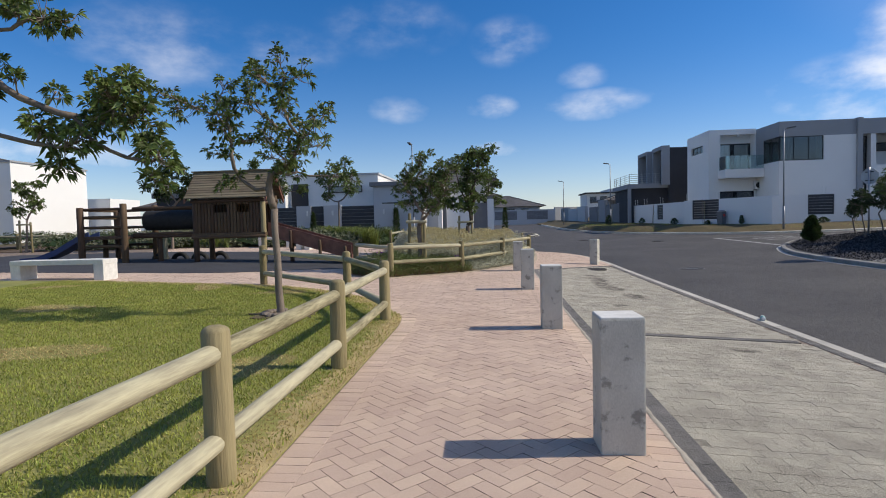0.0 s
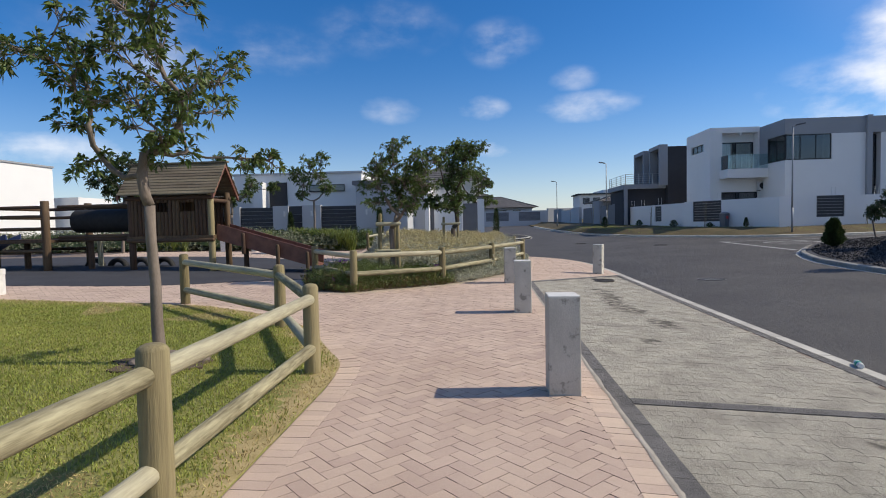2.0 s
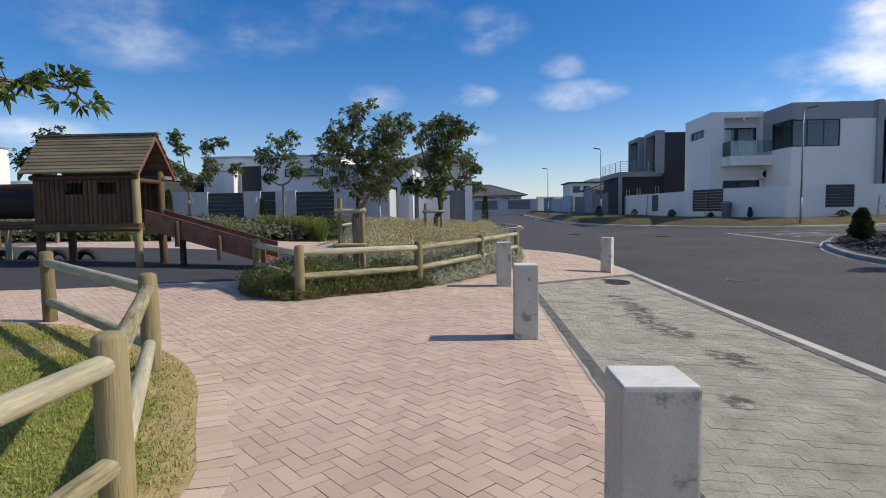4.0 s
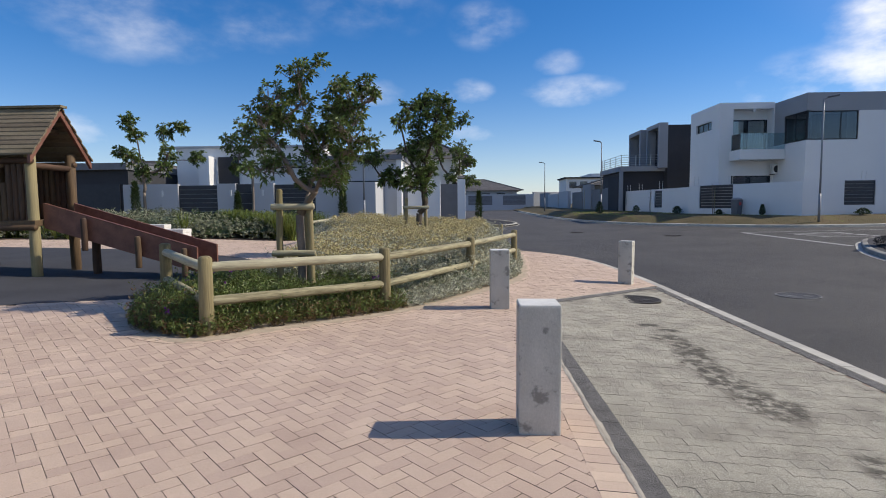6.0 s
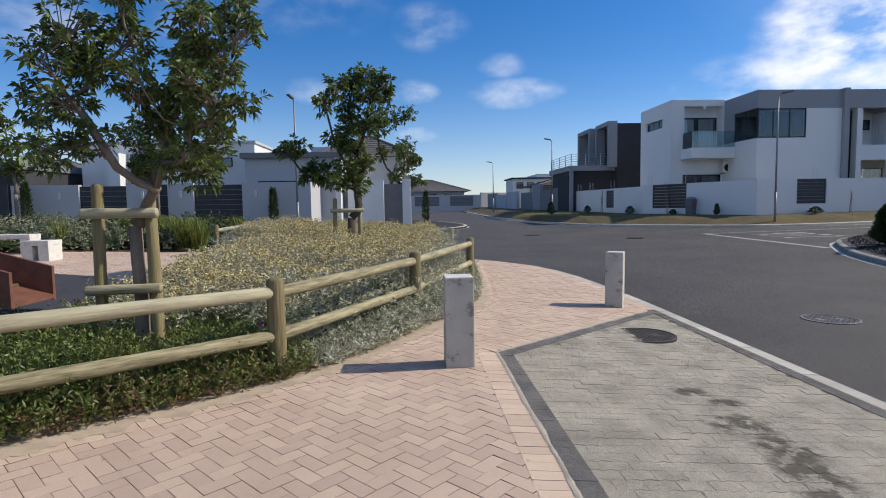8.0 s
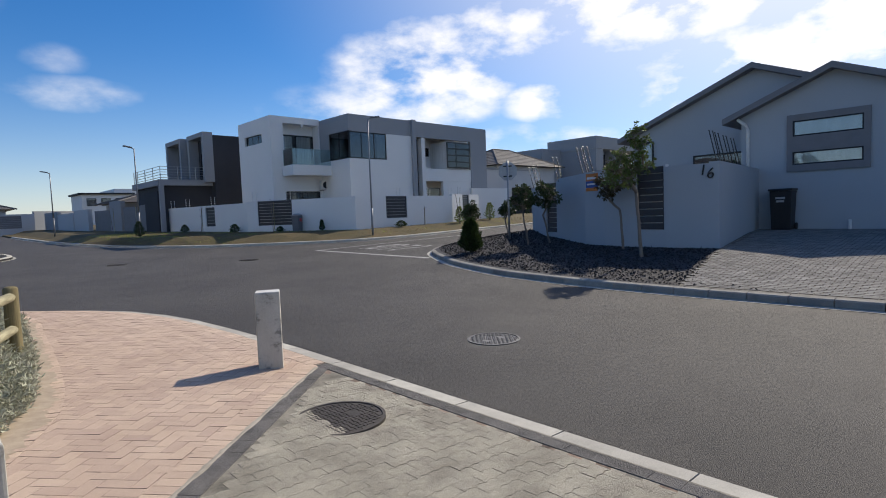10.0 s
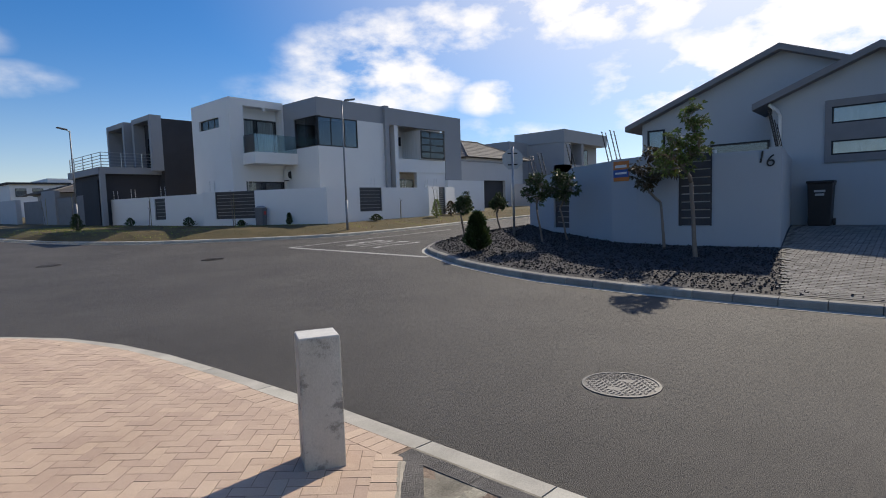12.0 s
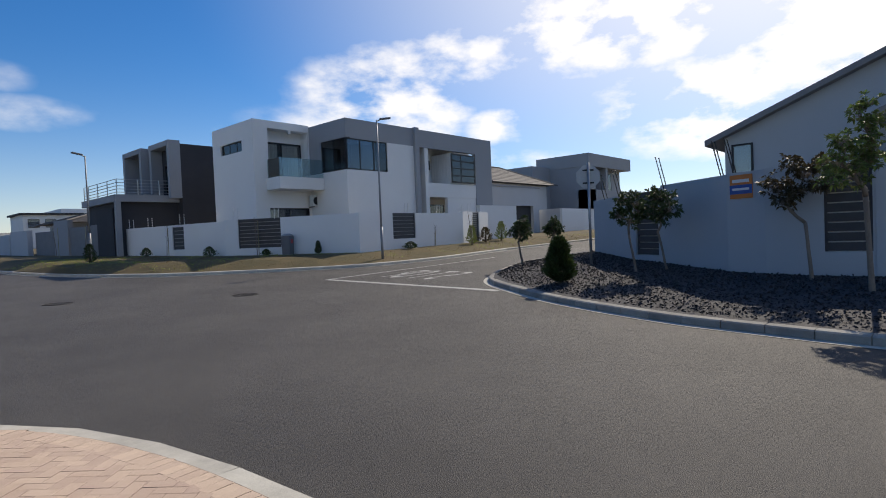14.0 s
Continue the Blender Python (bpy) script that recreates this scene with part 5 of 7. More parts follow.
# ---------------------------------------------------------------- playground
def playground():
    zg = 0.42
    t = thing("play_tower", "brown timber playhouse on posts with a board roof", "playhouse")
    x0, x1, y0, y1 = -9.5, -7.25, 16.65, 17.6
    for i, (x, y, h) in enumerate(((x0, y0, 2.1), (x1, y0, 2.15), (x0, y1, 2.1), (x1, y1, 2.15))):
        log_between("post", (x, y, zg - .1), (x, y, zg + h), 0.085, M["log_post"] if i == 1 else M["play_wood"], t, 200 + i)
    part("floor", box(x0 - .1, x1 + .1, y0 - .1, y1 + .1, 1.26, 1.36, .01), M["play_wood"], t)

    def palisade(p, q, z0, z1, gaps):
        d = Vector((q[0] - p[0], q[1] - p[1], 0))
        n = int(d.length / 0.105)
        for k in range(n):
            f = (k + 0.5) / n
            x, y = p[0] + d.x * f, p[1] + d.y * f
            hole = any(a < f < b for a, b in gaps)
            top = z1 - 0.33 if hole else z1
            log_between("paling", (x, y, z0), (x, y, top), 0.052, M["play_wood"], t, 220 + k)
            if hole:
                log_between("paling", (x, y, z1 - 0.08), (x, y, z1), 0.052, M["play_wood"], t, 260 + k)
    palisade((x0, y0 - .02), (x1, y0 - .02), 1.34, 2.34, ((0.28, 0.46), (0.62, 0.82)))
    palisade((x0, y1), (x1, y1), 1.34, 2.34, ())
    for (a, b) in (((x0 - .1, y0 - .08, 2.38), (x1 + .1, y0 - .08, 2.38)), ((x0 - .1, y1, 2.38), (x1 + .1, y1, 2.38)), ((x0 - .1, y0 - .08, 1.24), (x1 + .1, y0 - .08, 1.24)), ((x1, y0, 2.3), (x1, y1, 2.3)), ((x1 - .06, y0 + .22, 2.95), (x1 - .06, y1 - .22, 2.95))):
        log_between("beam", a, b, 0.055, M["play_wood"], t, 280)
    # roof of overlapping boards
    ym, ridge, eave = (y0 + y1) / 2, 3.34, 2.44
    for side in (-1, 1):
        half = 0.74
        for k in range(11):
            f0, f1 = k / 11, (k + 1) / 11 + 0.02
            ya, yb = ym + side * half * (1 - f0), ym + side * half * (1 - f1)
            za, zb = eave + (ridge - eave) * f0, eave + (ridge - eave) * f1
            xa, xb = x0 - .22 + 0.012 * (k % 3), x1 + .26 - 0.015 * (k % 2)
            v = [(xa, ya, za + .02), (xb, ya, za + .02), (xb, yb, zb), (xa, yb, zb), (xa, ya, za + .052), (xb, ya, za + .052), (xb, yb, zb + .03), (xa, yb, zb + .03)]
            mesh_object("roof_board", v, [(0, 1, 2, 3), (4, 5, 6, 7), (0, 1, 5, 4), (2, 3, 7, 6), (0, 3, 7, 4), (1, 2, 6, 5)], M["roof_board"], t)
        for xx in (x0 - .2, x1 + .2):
            bm = bmesh.new()
            v = [bm.verts.new((xx + dx, ym + side * half * f, eave + (ridge - eave) * (1 - f) + dz)) for dx in (-.025, .025) for f, dz in ((1, -.12), (1, .02), (0, .02), (0, -.12))]
            for fc in ((0, 1, 2, 3), (4, 5, 6, 7), (0, 1, 5, 4), (1, 2, 6, 5), (2, 3, 7, 6), (3, 0, 4, 7)):
                bm.faces.new([v[i] for i in fc])
            part("barge_board", bm, M["slide_wood"], t)
    part("ridge_board", box(x0 - .3, x1 + .3, ym - .08, ym + .08, ridge + .01, ridge + .05), M["roof_board"], t)
    # ramp with side boards and stepping blocks
    s = thing("climbing_ramp", "reddish brown timber climbing ramp with raised sides", "ramp")
    xa, xb, za, zb = x1 + .1, -4.45, 1.32, zg + .03
    for yy in (16.75, 17.50):
        bm = bmesh.new()
        v = [bm.verts.new((x, yy + dy, z)) for dy in (0, .05) for x, z in ((xa, za - .10), (xa, za + .34), (xb, zb + .42), (xb, zb - .02))]
        for fc in ((0, 1, 2, 3), (4, 5, 6, 7), (0, 1, 5, 4), (1, 2, 6, 5), (2, 3, 7, 6), (3, 0, 4, 7)):
            bm.faces.new([v[i] for i in fc])
        part("side_board", bm, M["slide_wood"], s)
    bm = bmesh.new()
    v = [bm.verts.new((x, y, z)) for y in (16.8, 17.5) for x, z in ((xa, za - .06), (xa, za), (xb, zb + .05), (xb, zb))]
    for fc in ((0, 1, 2, 3), (4, 5, 6, 7), (0, 1, 5, 4), (1, 2, 6, 5), (2, 3, 7, 6), (3, 0, 4, 7)):
        bm.faces.new([v[i] for i in fc])
    part("deck", bm, M["slide_wood"], s)
    for k in range(5):
        f = 0.16 + k * 0.17
        x, z = xa + (xb - xa) * f, za + (zb - za) * f
        log_between("tread", (x, 16.8, z + .04), (x, 17.5, z + .04), 0.035, M["play_wood"], s, 300 + k)
    for f, h in ((0.28, .42), (0.63, .40), (0.93, .45)):
        x, z = xa + (xb - xa) * f, za + (zb - za) * f
        log_between("support_post", (x, 16.68, max(zg - .05, z - .25)), (x, 16.68, z + h - .1), 0.05, M["play_wood"], s, 310, True)
    log_between("support_post", (xa + .6, 17.2, zg - .1), (xa + .6, 17.2, za - .25), 0.07, M["play_wood"], s, 316)
    # bridge between the playhouse and the climbing frame
    b = thing("tunnel_bridge", "dark round tunnel bridge between timber rails", "tunnel")
    bm = bmesh.new()
    n, xs = 20, (-11.55, x0 + .05)
    for r, flip in ((0.33, 1), (0.31, -1)):
        ring = [[bm.verts.new((x, 17.3 + r * math.cos(k * math.tau / n), 1.82 + r * math.sin(k * math.tau / n))) for k in range(n)] for x in np.linspace(*xs, 8)]
        for p, q in zip(ring, ring[1:]):
            for k in range(n):
                bm.faces.new((p[k], p[(k + 1) % n], q[(k + 1) % n], q[k]))
    part("tunnel", bm, M["tyre"], b, "black plastic tunnel", True)
    for z in (1.3, 1.38, 2.22):
        for y in (16.75, 17.85):
            log_between("rail", (-11.7, y, z), (x0, y, z), 0.05, M["play_wood"], b, 320)
    # climbing frame with slide
    c = thing("jungle_gym", "brown timber climbing frame with horizontal rails", "climbing frame")
    X0, X1 = -13.1, -11.7
    for i, (x, y) in enumerate(((X0, 16.2), (X1, 16.3), (X0, 17.9), (X1, 17.9))):
        log_between("post", (x, y, zg - .1), (x, y, zg + 1.85 + 0.1 * (i % 2)), 0.10, M["play_wood"], c, 330 + i)
    for z in (1.02, 1.3, 1.62, 1.95, 2.2):
        for y in (16.25, 17.9):
            log_between("rail", (X0, y, z), (X1, y, z), 0.045, M["play_wood"], c, 340)
        log_between("rail", (X0, 16.2, z), (X0, 17.9, z), 0.045, M["play_wood"], c, 341)
    part("deck", box(X0, X1, 16.2, 17.9, 1.24, 1.32, .01), M["play_wood"], c)
    log_between("leg", (-12.9, 17.0, zg - .1), (-12.9, 17.0, 1.3), 0.08, M["play_wood"], c, 345)
    log_between("leg", (-10.9, 16.9, zg - .1), (-10.9, 16.9, 1.3), 0.08, M["play_wood"], c, 346)
    log_between("leg", (-11.3, 17.8, zg - .1), (-11.3, 17.8, 1.3), 0.07, M["log"], c, 347)
    s2 = thing("slide", "dark blue plastic slide on the climbing frame", "slide")
    bm = bmesh.new()
    line = [(-13.2, 1.34), (-13.6, 1.2), (-14.4, 0.78), (-15.1, 0.54), (-15.7, 0.50)]
    prof = [(-.26, .16), (-.24, .16), (-.2, 0), (.2, 0), (.24, .16), (.26, .16), (.26, -.03), (-.26, -.03)]
    rings = [[bm.verts.new((x, 16.9 + a, z + h)) for a, h in prof] for x, z in line]
    for p, q in zip(rings, rings[1:]):
        for k in range(8):
            bm.faces.new((p[k], p[(k + 1) % 8], q[(k + 1) % 8], q[k]))
    bm.faces.new(rings[0]), bm.faces.new(rings[-1][::-1])
    part("chute", bm, M["blue_plastic"], s2)
    part("foot", box(-15.6, -15.3, 16.7, 17.1, zg - .02, .50, .02), M["blue_plastic"], s2)
    # half-buried tyres
    for k in range(4):
        ty = thing("half_buried_tyre", "black car tyre half sunk in the playground", "tyre", "row of sunken tyres", pose(-11.55 + k * 0.72, 17.9, zg - .02))
        bm = bmesh.new()
        rings = []
        for i in range(17):
            a = math.pi * i / 16
            rings.append([bm.verts.new(((0.26 + 0.075 * math.cos(j * math.tau / 10)) * math.cos(a), 0.10 * math.sin(j * math.tau / 10), (0.26 + 0.075 * math.cos(j * math.tau / 10)) * math.sin(a))) for j in range(10)])
        for p, q in zip(rings, rings[1:]):
            for j in range(10):
                bm.faces.new((p[j], p[(j + 1) % 10], q[(j + 1) % 10], q[j]))
        part("tyre", bm, M["tyre"], ty, smooth=True)


playground()


def bench(x, y, w, d, h, rot, label):
    b = thing("concrete_bench", label, "bench", "", pose(x, y, park_z(x, y), 0, 0, rot))
    part("seat_slab", box(-w / 2, w / 2, -d / 2, d / 2, h - .11, h, .012), M["concrete_top"], b)
    for s in (-1, 1):
        part("leg", box(s * (w / 2 - .12) - .115, s * (w / 2 - .12) + .115, -d / 2 + .01, d / 2 - .01, -.05, h - .11, .008), M["concrete_top"], b)


bench(-9.75, 11.5, 2.2, 0.5, 0.45, 1.5, "white painted concrete bench at the edge of the lawn")
bench(-12.9, 11.1, 2.0, 0.5, 0.85, 4, "tall white concrete bench beside the lawn")
bench(-10.0, 24.3, 1.5, 0.5, 0.48, 6, "white concrete bench by the shrub bed")
bench(-8.2, 23.0, 0.6, 0.5, 0.45, 0, "small white concrete seat by the path")


# ---------------------------------------------------------------- street furniture
def street_lamp(x, y, z0, h, arm, label):
    s = thing("street_lamp", label, "street lamp", "street lamps", pose(x, y, z0))
    part("base_sleeve", tube(bmesh.new(), [(0, 0, -.1), (0, 0, 1.5)], 0.062, 12), M["pole"], s, smooth=True)
    part("pole", tube(bmesh.new(), [(0, 0, 1.5), (0, 0, h * .6), (0, 0, h)], [0.05, 0.042, 0.034], 12), M["pole"], s, smooth=True)
    a = Vector((*arm, 0))
    part("bracket", tube(bmesh.new(), [(0, 0, h - .05), tuple(a * .3 + Vector((0, 0, h + .02)))], 0.03, 8), M["pole"], s)
    lx = math.degrees(math.atan2(a.y, a.x))
    head = part("lamp_head", box(0.03, 0.56, -.09, .09, -.03, .05, .025), M["grey_plastic"], s, "flat grey lamp head")
    head.matrix_local = pose(a.x * .2, a.y * .2, h + .03, 0, -8, lx)


street_lamp(18.92, 37.35, far_z(18.92, 37.35), 6.45, (0.5, -0.25), "tall grey street lamp on the grass verge")
street_lamp(-5.45, 37.4, left_z(-5.45, 38.3), 6.45, (-0.1, -0.5), "tall grey street lamp before the white garden wall")
street_lamp(10.9, 51.6, far_z(10.9, 51.6), 5.6, (-0.5, -0.1), "tall grey street lamp further along the street")
street_lamp(8.65, 67.3, far_z(8.65, 67.3), 5.2, (-0.5, 0), "distant grey street lamp")


def stop_sign():
    x, y = 16.55, 25.62
    z = north_z(x, y)
    s = thing("road_sign", "octagonal road sign seen from its grey back on a pole", "road sign", "", pose(x, y, z))
    part("pole", tube(bmesh.new(), [(0, 0, -.2), (0, 0, 2.95)], 0.038, 10), M["galv"], s, smooth=True)
    d = Vector((0.80, 0.60, 0))
    e = Vector((-d.y, d.x, 0))
    bm = bmesh.new()
    c = Vector((0, 0, 2.55)) + d * 0.05
    a = [bm.verts.new(c + e * .36 * math.cos(math.pi / 8 + k * math.pi / 4) + Vector((0, 0, .36 * math.sin(math.pi / 8 + k * math.pi / 4)))) for k in range(8)]
    b = [bm.verts.new(v.co + d * 0.012) for v in a]
    bm.faces.new(a), bm.faces.new(b[::-1])
    for k in range(8):
        bm.faces.new((a[k], a[(k + 1) % 8], b[(k + 1) % 8], b[k]))
    part("plate", bm, M["sign_back"], s, "grey aluminium back")
    for zz in (2.37, 2.74):
        p = part("clamp", tube(bmesh.new(), [e * -.16 + Vector((0, 0, zz)) + d * .04, e * .16 + Vector((0, 0, zz)) + d * .04], 0.022, 6), M["frame"], s)


stop_sign()


def litter_bin(x, y, z, label, mat, h=1.0, w=0.42, wheels=False, rot=0):
    b = thing("rubbish_bin" if wheels else "litter_bin", label, "bin", "", pose(x, y, z, 0, 0, rot))
    bm = box(-w / 2, w / 2, -w / 2, w / 2, 0, h, .02)
    for v in bm.verts:
        k = 0.86 + 0.14 * v.co.z / h
        v.co.x, v.co.y = v.co.x * k, v.co.y * k
    part("body", bm, M[mat], b)
    if wheels:
        part("lid", box(-w / 2 - .03, w / 2 + .03, -w / 2 - .05, w / 2 + .03, h, h + .07, .02), M[mat], b)
        part("handle", box(-w / 2, w / 2, w / 2, w / 2 + .06, h - .06, h - .02, .01), M[mat], b)
        for s in (-1, 1):
            part("wheel", tube(bmesh.new(), [(s * w / 2 - .03, w / 2 - .05, .1), (s * w / 2 + .03, w / 2 - .05, .1)], 0.1, 14), M["tyre"], b)
        for k, (a, c) in enumerate(((0, .16), (.05, .13))):
            part("printed_mark", box(-c / 1.2, c / 1.2, -w / 2 - .012, -w / 2 - .006, h - .25 - a * 2, h - .19 - a * 2), M["sign_back"], b, "unreadable pale print")
    else:
        bm = bmesh.new()
        tube(bm, [(0, 0, h), (0, 0, h + .05), (0, 0, h + .12)], [w * .62, w * .6, w * .3], 14)
        part("lid", bm, M["galv"], b, "pale domed lid", True)
        part("sticker", box(-.09, .09, -w / 2 - .006, -w / 2 + .01, h * .62, h * .82), M["red"], b, "red and white sticker")
    return b


litter_bin(17.02, 42.3, far_z(17.02, 42.3), "grey litter bin with a pale lid before the white wall", "grey_plastic", 0.95, 0.48, rot=28)
litter_bin(20.1, 17.55, north_z(20.1, 17.55) + .024, "black wheeled rubbish bin beside the driveway wall", "black_plastic", 1.2, 0.6, True, -90)

board = thing("security_board", "orange and blue notice board on the garden wall", "notice board", "", on_wall(NW[3], NW[4]))
part("plate", box(0.1, .60, -.03, -.005, 2.1, 2.62), M["orange"], board)
part("band", box(0.1, .60, -.036, -.03, 2.2, 2.4), M["blue_board"], board, "blue band")
for a, b in ((2.45, 2.52), (2.28, 2.33)):
    part("print", box(.16, .54, -.04, -.036, a, b), M["white_plastic"], board, "unreadable white print")
for x, y, z in ((15.15, 44.1, 2.78), (14.75, 49.5, 2.75), (14.4, 53.2, 2.74), (14.2, 55.7, 2.74), (17.0, 43.4, 2.78), (22.5, 39.5, 2.8), (25.2, 39.6, 2.8), (27.3, 39.7, 2.8), (28.5, 40, 2.9)):
    stay_wires("fence_bracket", (x, y, z - .05), 4, (-.05, -.12))
for x, y, z in ((19.2, 26.4, 2.55), (18.3, 25.5, 2.55), (16.85, 23.6, 2.6), (15.62, 21.85, 2.66), (15.48, 21.55, 2.66), (15.45, 17.86, 2.66), (16.1, 17.95, 2.66), (17.0, 18.05, 2.66), (17.9, 18.15, 2.66)):
    stay_wires("fence_bracket", (x, y, z - .05), 8, (-.10, 0.16), 0.85, "black electric fence bracket on the bluish wall", "frame")


def bottle(x, y, z, rot):
    b = thing("plastic_bottle", "empty clear plastic bottle with a green label at the kerb", "bottle", "", pose(x, y, z + .034, 0, 90, rot))
    prof = [(0, .02), (.004, .031), (.09, .033), (.15, .033), (.19, .026), (.215, .013), (.228, .013)]
    part("body", tube(bmesh.new(), [(0, 0, s) for s, r in prof], [r for s, r in prof], 14), M["white_plastic"], b, "whitish clear plastic", True)
    part("label", tube(bmesh.new(), [(0, 0, .05), (0, 0, .12)], .0342, 14), M["green_print"], b, "green printed label", True)
    part("cap", tube(bmesh.new(), [(0, 0, .228), (0, 0, .245)], .0145, 12), M["straw"], b)


M["green_print"] = material("green_print", (0.03, 0.35, 0.25), (0.02, 0.28, 0.2), 0.4, 4, 30, 0)
bottle(3.98, 8.4, road_z(4.1, 8.4) + .075, 70)


# ---------------------------------------------------------------- plants
RNG = np.random.default_rng(7)


def quad_mesh(name, V, mat, parent=None):
    """One mesh of loose quads, V: (n, 4, 3)."""
    n = len(V)
    me = bpy.data.meshes.new(name)
    me.vertices.add(4 * n), me.loops.add(4 * n), me.polygons.add(n)
    me.vertices.foreach_set("co", np.ascontiguousarray(V, dtype=np.float32).ravel())
    me.loops.foreach_set("vertex_index", np.arange(4 * n, dtype=np.int32))
    me.polygons.foreach_set("loop_start", np.arange(0, 4 * n, 4, dtype=np.int32))
    me.materials.append(mat)
    me.update(calc_edges=True)
    ob = new(name, me)
    if parent:
        ob.parent = parent
    return ob


def leaves(P, D, L, W, droop=0.0):
    """Leaf quads from base points P along directions D, folded at the middle."""
    n = len(P)
    D = D / np.maximum(np.linalg.norm(D, axis=1, keepdims=True), 1e-6)
    S = np.cross(D, RNG.normal(size=(n, 3)))
    S /= np.maximum(np.linalg.norm(S, axis=1, keepdims=True), 1e-6)
    L = (L * RNG.uniform(0.7, 1.3, n))[:, None]
    W = (W * RNG.uniform(0.8, 1.2, n))[:, None]
    mid = P + D * L * 0.5
    tip = P + D * L
    tip[:, 2] -= droop * L[:, 0]
    return np.stack([P, mid + S * W * 0.5, tip, mid - S * W * 0.5], axis=1)


def tree(x, y, z, fork, clumps, label, leaf="leaf", bark="bark", trunk_r=0.065, density=1.0, leaf_len=0.12, leaf_w=0.042, seed=1, base_shift=(0, 0), name="tree", group="", small=0, limbs=()):
    """A tree whose limbs grow from the trunk's fork to each clump (dx, dy, dz over the base, radius), with rosettes of leaves on twigs."""
    rng = random.Random(seed)
    t = thing(name, label, "tree", group, pose(x, y, z))
    bm = bmesh.new()
    if small:
        more = []
        for dx, dy, dz, r in clumps:
            for _ in range(small):
                o = Vector((rng.gauss(0, 1), rng.gauss(0, 1), rng.gauss(.1, .7))).normalized() * r * rng.uniform(.9, 1.35)
                more.append((dx + o.x, dy + o.y, dz + o.z, r * rng.uniform(.45, .65)))
        clumps = [(dx, dy, dz, r * .8) for dx, dy, dz, r in clumps] + more
    fx, fy, fz = fork
    bend = [Vector((base_shift[0] * (1 - f) + fx * f + rng.uniform(-.02, .02), base_shift[1] * (1 - f) + fy * f, -.1 + (fz + .1) * f)) for f in (0, .06, .3, .55, .8, 1)]
    tube(bm, bend, [trunk_r * 1.5, trunk_r * 1.12, trunk_r, trunk_r * .93, trunk_r * .90, trunk_r * .92], 10, wob=.05, seed=seed)
    top = bend[-1]
    # the skeleton: points with their parents; every clump joins the branch that is nearest on the way out
    pts, up_of, out = [top], [-1], [0.0]

    def grow(i, target, bow):
        p0 = pts[i]
        d = (target - p0).length
        n = max(2, int(d / .16))
        side = Vector((rng.gauss(0, 1), rng.gauss(0, 1), rng.gauss(0, .5))) * d * .05
        for k in range(1, n + 1):
            f = k / n
            q = p0.lerp(target, f) + (side + Vector((0, 0, -bow * d))) * math.sin(math.pi * f)
            if k < n:
                q += Vector((rng.gauss(0, 1), rng.gauss(0, 1), rng.gauss(0, 1))) * .012
            pts.append(q), up_of.append(i), out.append(out[i] + (q - pts[i]).length)
            i = len(pts) - 1
        return i

    for chain in limbs:
        i = min(range(len(pts)), key=lambda k: (pts[k] - Vector(chain[0])).length)
        for c in chain:
            i = grow(i, Vector(c), .02)
    ends = []
    for dx, dy, dz, r in sorted(clumps, key=lambda c: (Vector(c[:3]) - top).length):
        c = Vector((dx, dy, dz))
        i = min(range(len(pts)), key=lambda k: (pts[k] - c).length + .28 * out[k] + max(0, pts[k].z - c.z) * .5)
        ends.append((grow(i, c, .10), c, r))
    load = [0.0] * len(pts)
    for i, c, r in ends:
        while i >= 0:
            load[i] += r
            i = up_of[i]
    total = sum(r for _, _, r in ends)
    thick = [max(.0045, trunk_r * .95 * (max(w, .05) / total) ** .5) for w in load]
    drawn = {0}
    for i, c, r in sorted(ends, key=lambda e: -out[e[0]]):
        path = [i]
        while path[-1] not in drawn:
            path.append(up_of[path[-1]])
        if len(path) > 1:
            radii = [thick[k] for k in path]
            radii[-1] = radii[-2]
            tube(bm, [pts[k] for k in path[::-1]], radii[::-1], 7, wob=.04, seed=seed + i)
        drawn.update(path)
    PP, DD = [], []
    for i, c, r in ends:
        for _ in range(max(6, int(25 * density * min(1.6, (r / .26) ** 1.6)))):
            d = Vector((rng.gauss(0, 1), rng.gauss(0, 1), rng.gauss(0.2, .8))).normalized()
            s = pts[up_of[i]].lerp(c, rng.uniform(.2, 1))
            e = c + d * r * rng.uniform(.35, 1.12)
            tube(bm, [s, s.lerp(e, .5) + Vector((0, 0, -.03)), e], [.006, .0045, .003], 4, cap=False)
            d = (d + Vector((0, 0, .35))).normalized()
            for _ in range(int(rng.uniform(8, 15))):
                b = s.lerp(e, rng.uniform(.78, 1.0))
                q = (d * .75 + Vector((rng.gauss(0, 1), rng.gauss(0, 1), rng.gauss(-.05, .75))) * .75).normalized()
                PP.append(b + q * 0.012), DD.append(q)
    part("trunk", bm, M[bark], t, smooth=True)
    V = leaves(np.array([tuple(p) for p in PP]), np.array([tuple(d) for d in DD]), leaf_len, leaf_w, 0.3)
    quad_mesh("crown", V, M[leaf], t)
    return t


def seen(cx, cz, scale, items, depth, seed, yaw=0.0):
    """Clumps from a frontal outline: (x, height, radius) in a plane, spread in depth."""
    rng = random.Random(seed)
    out = []
    for px, pz, r in items:
        a, d = (px - cx) / scale, rng.uniform(-depth, depth)
        out.append((a * math.cos(yaw) + d * math.sin(yaw), -a * math.sin(yaw) + d * math.cos(yaw), (cz - pz) / scale, r))
    return out


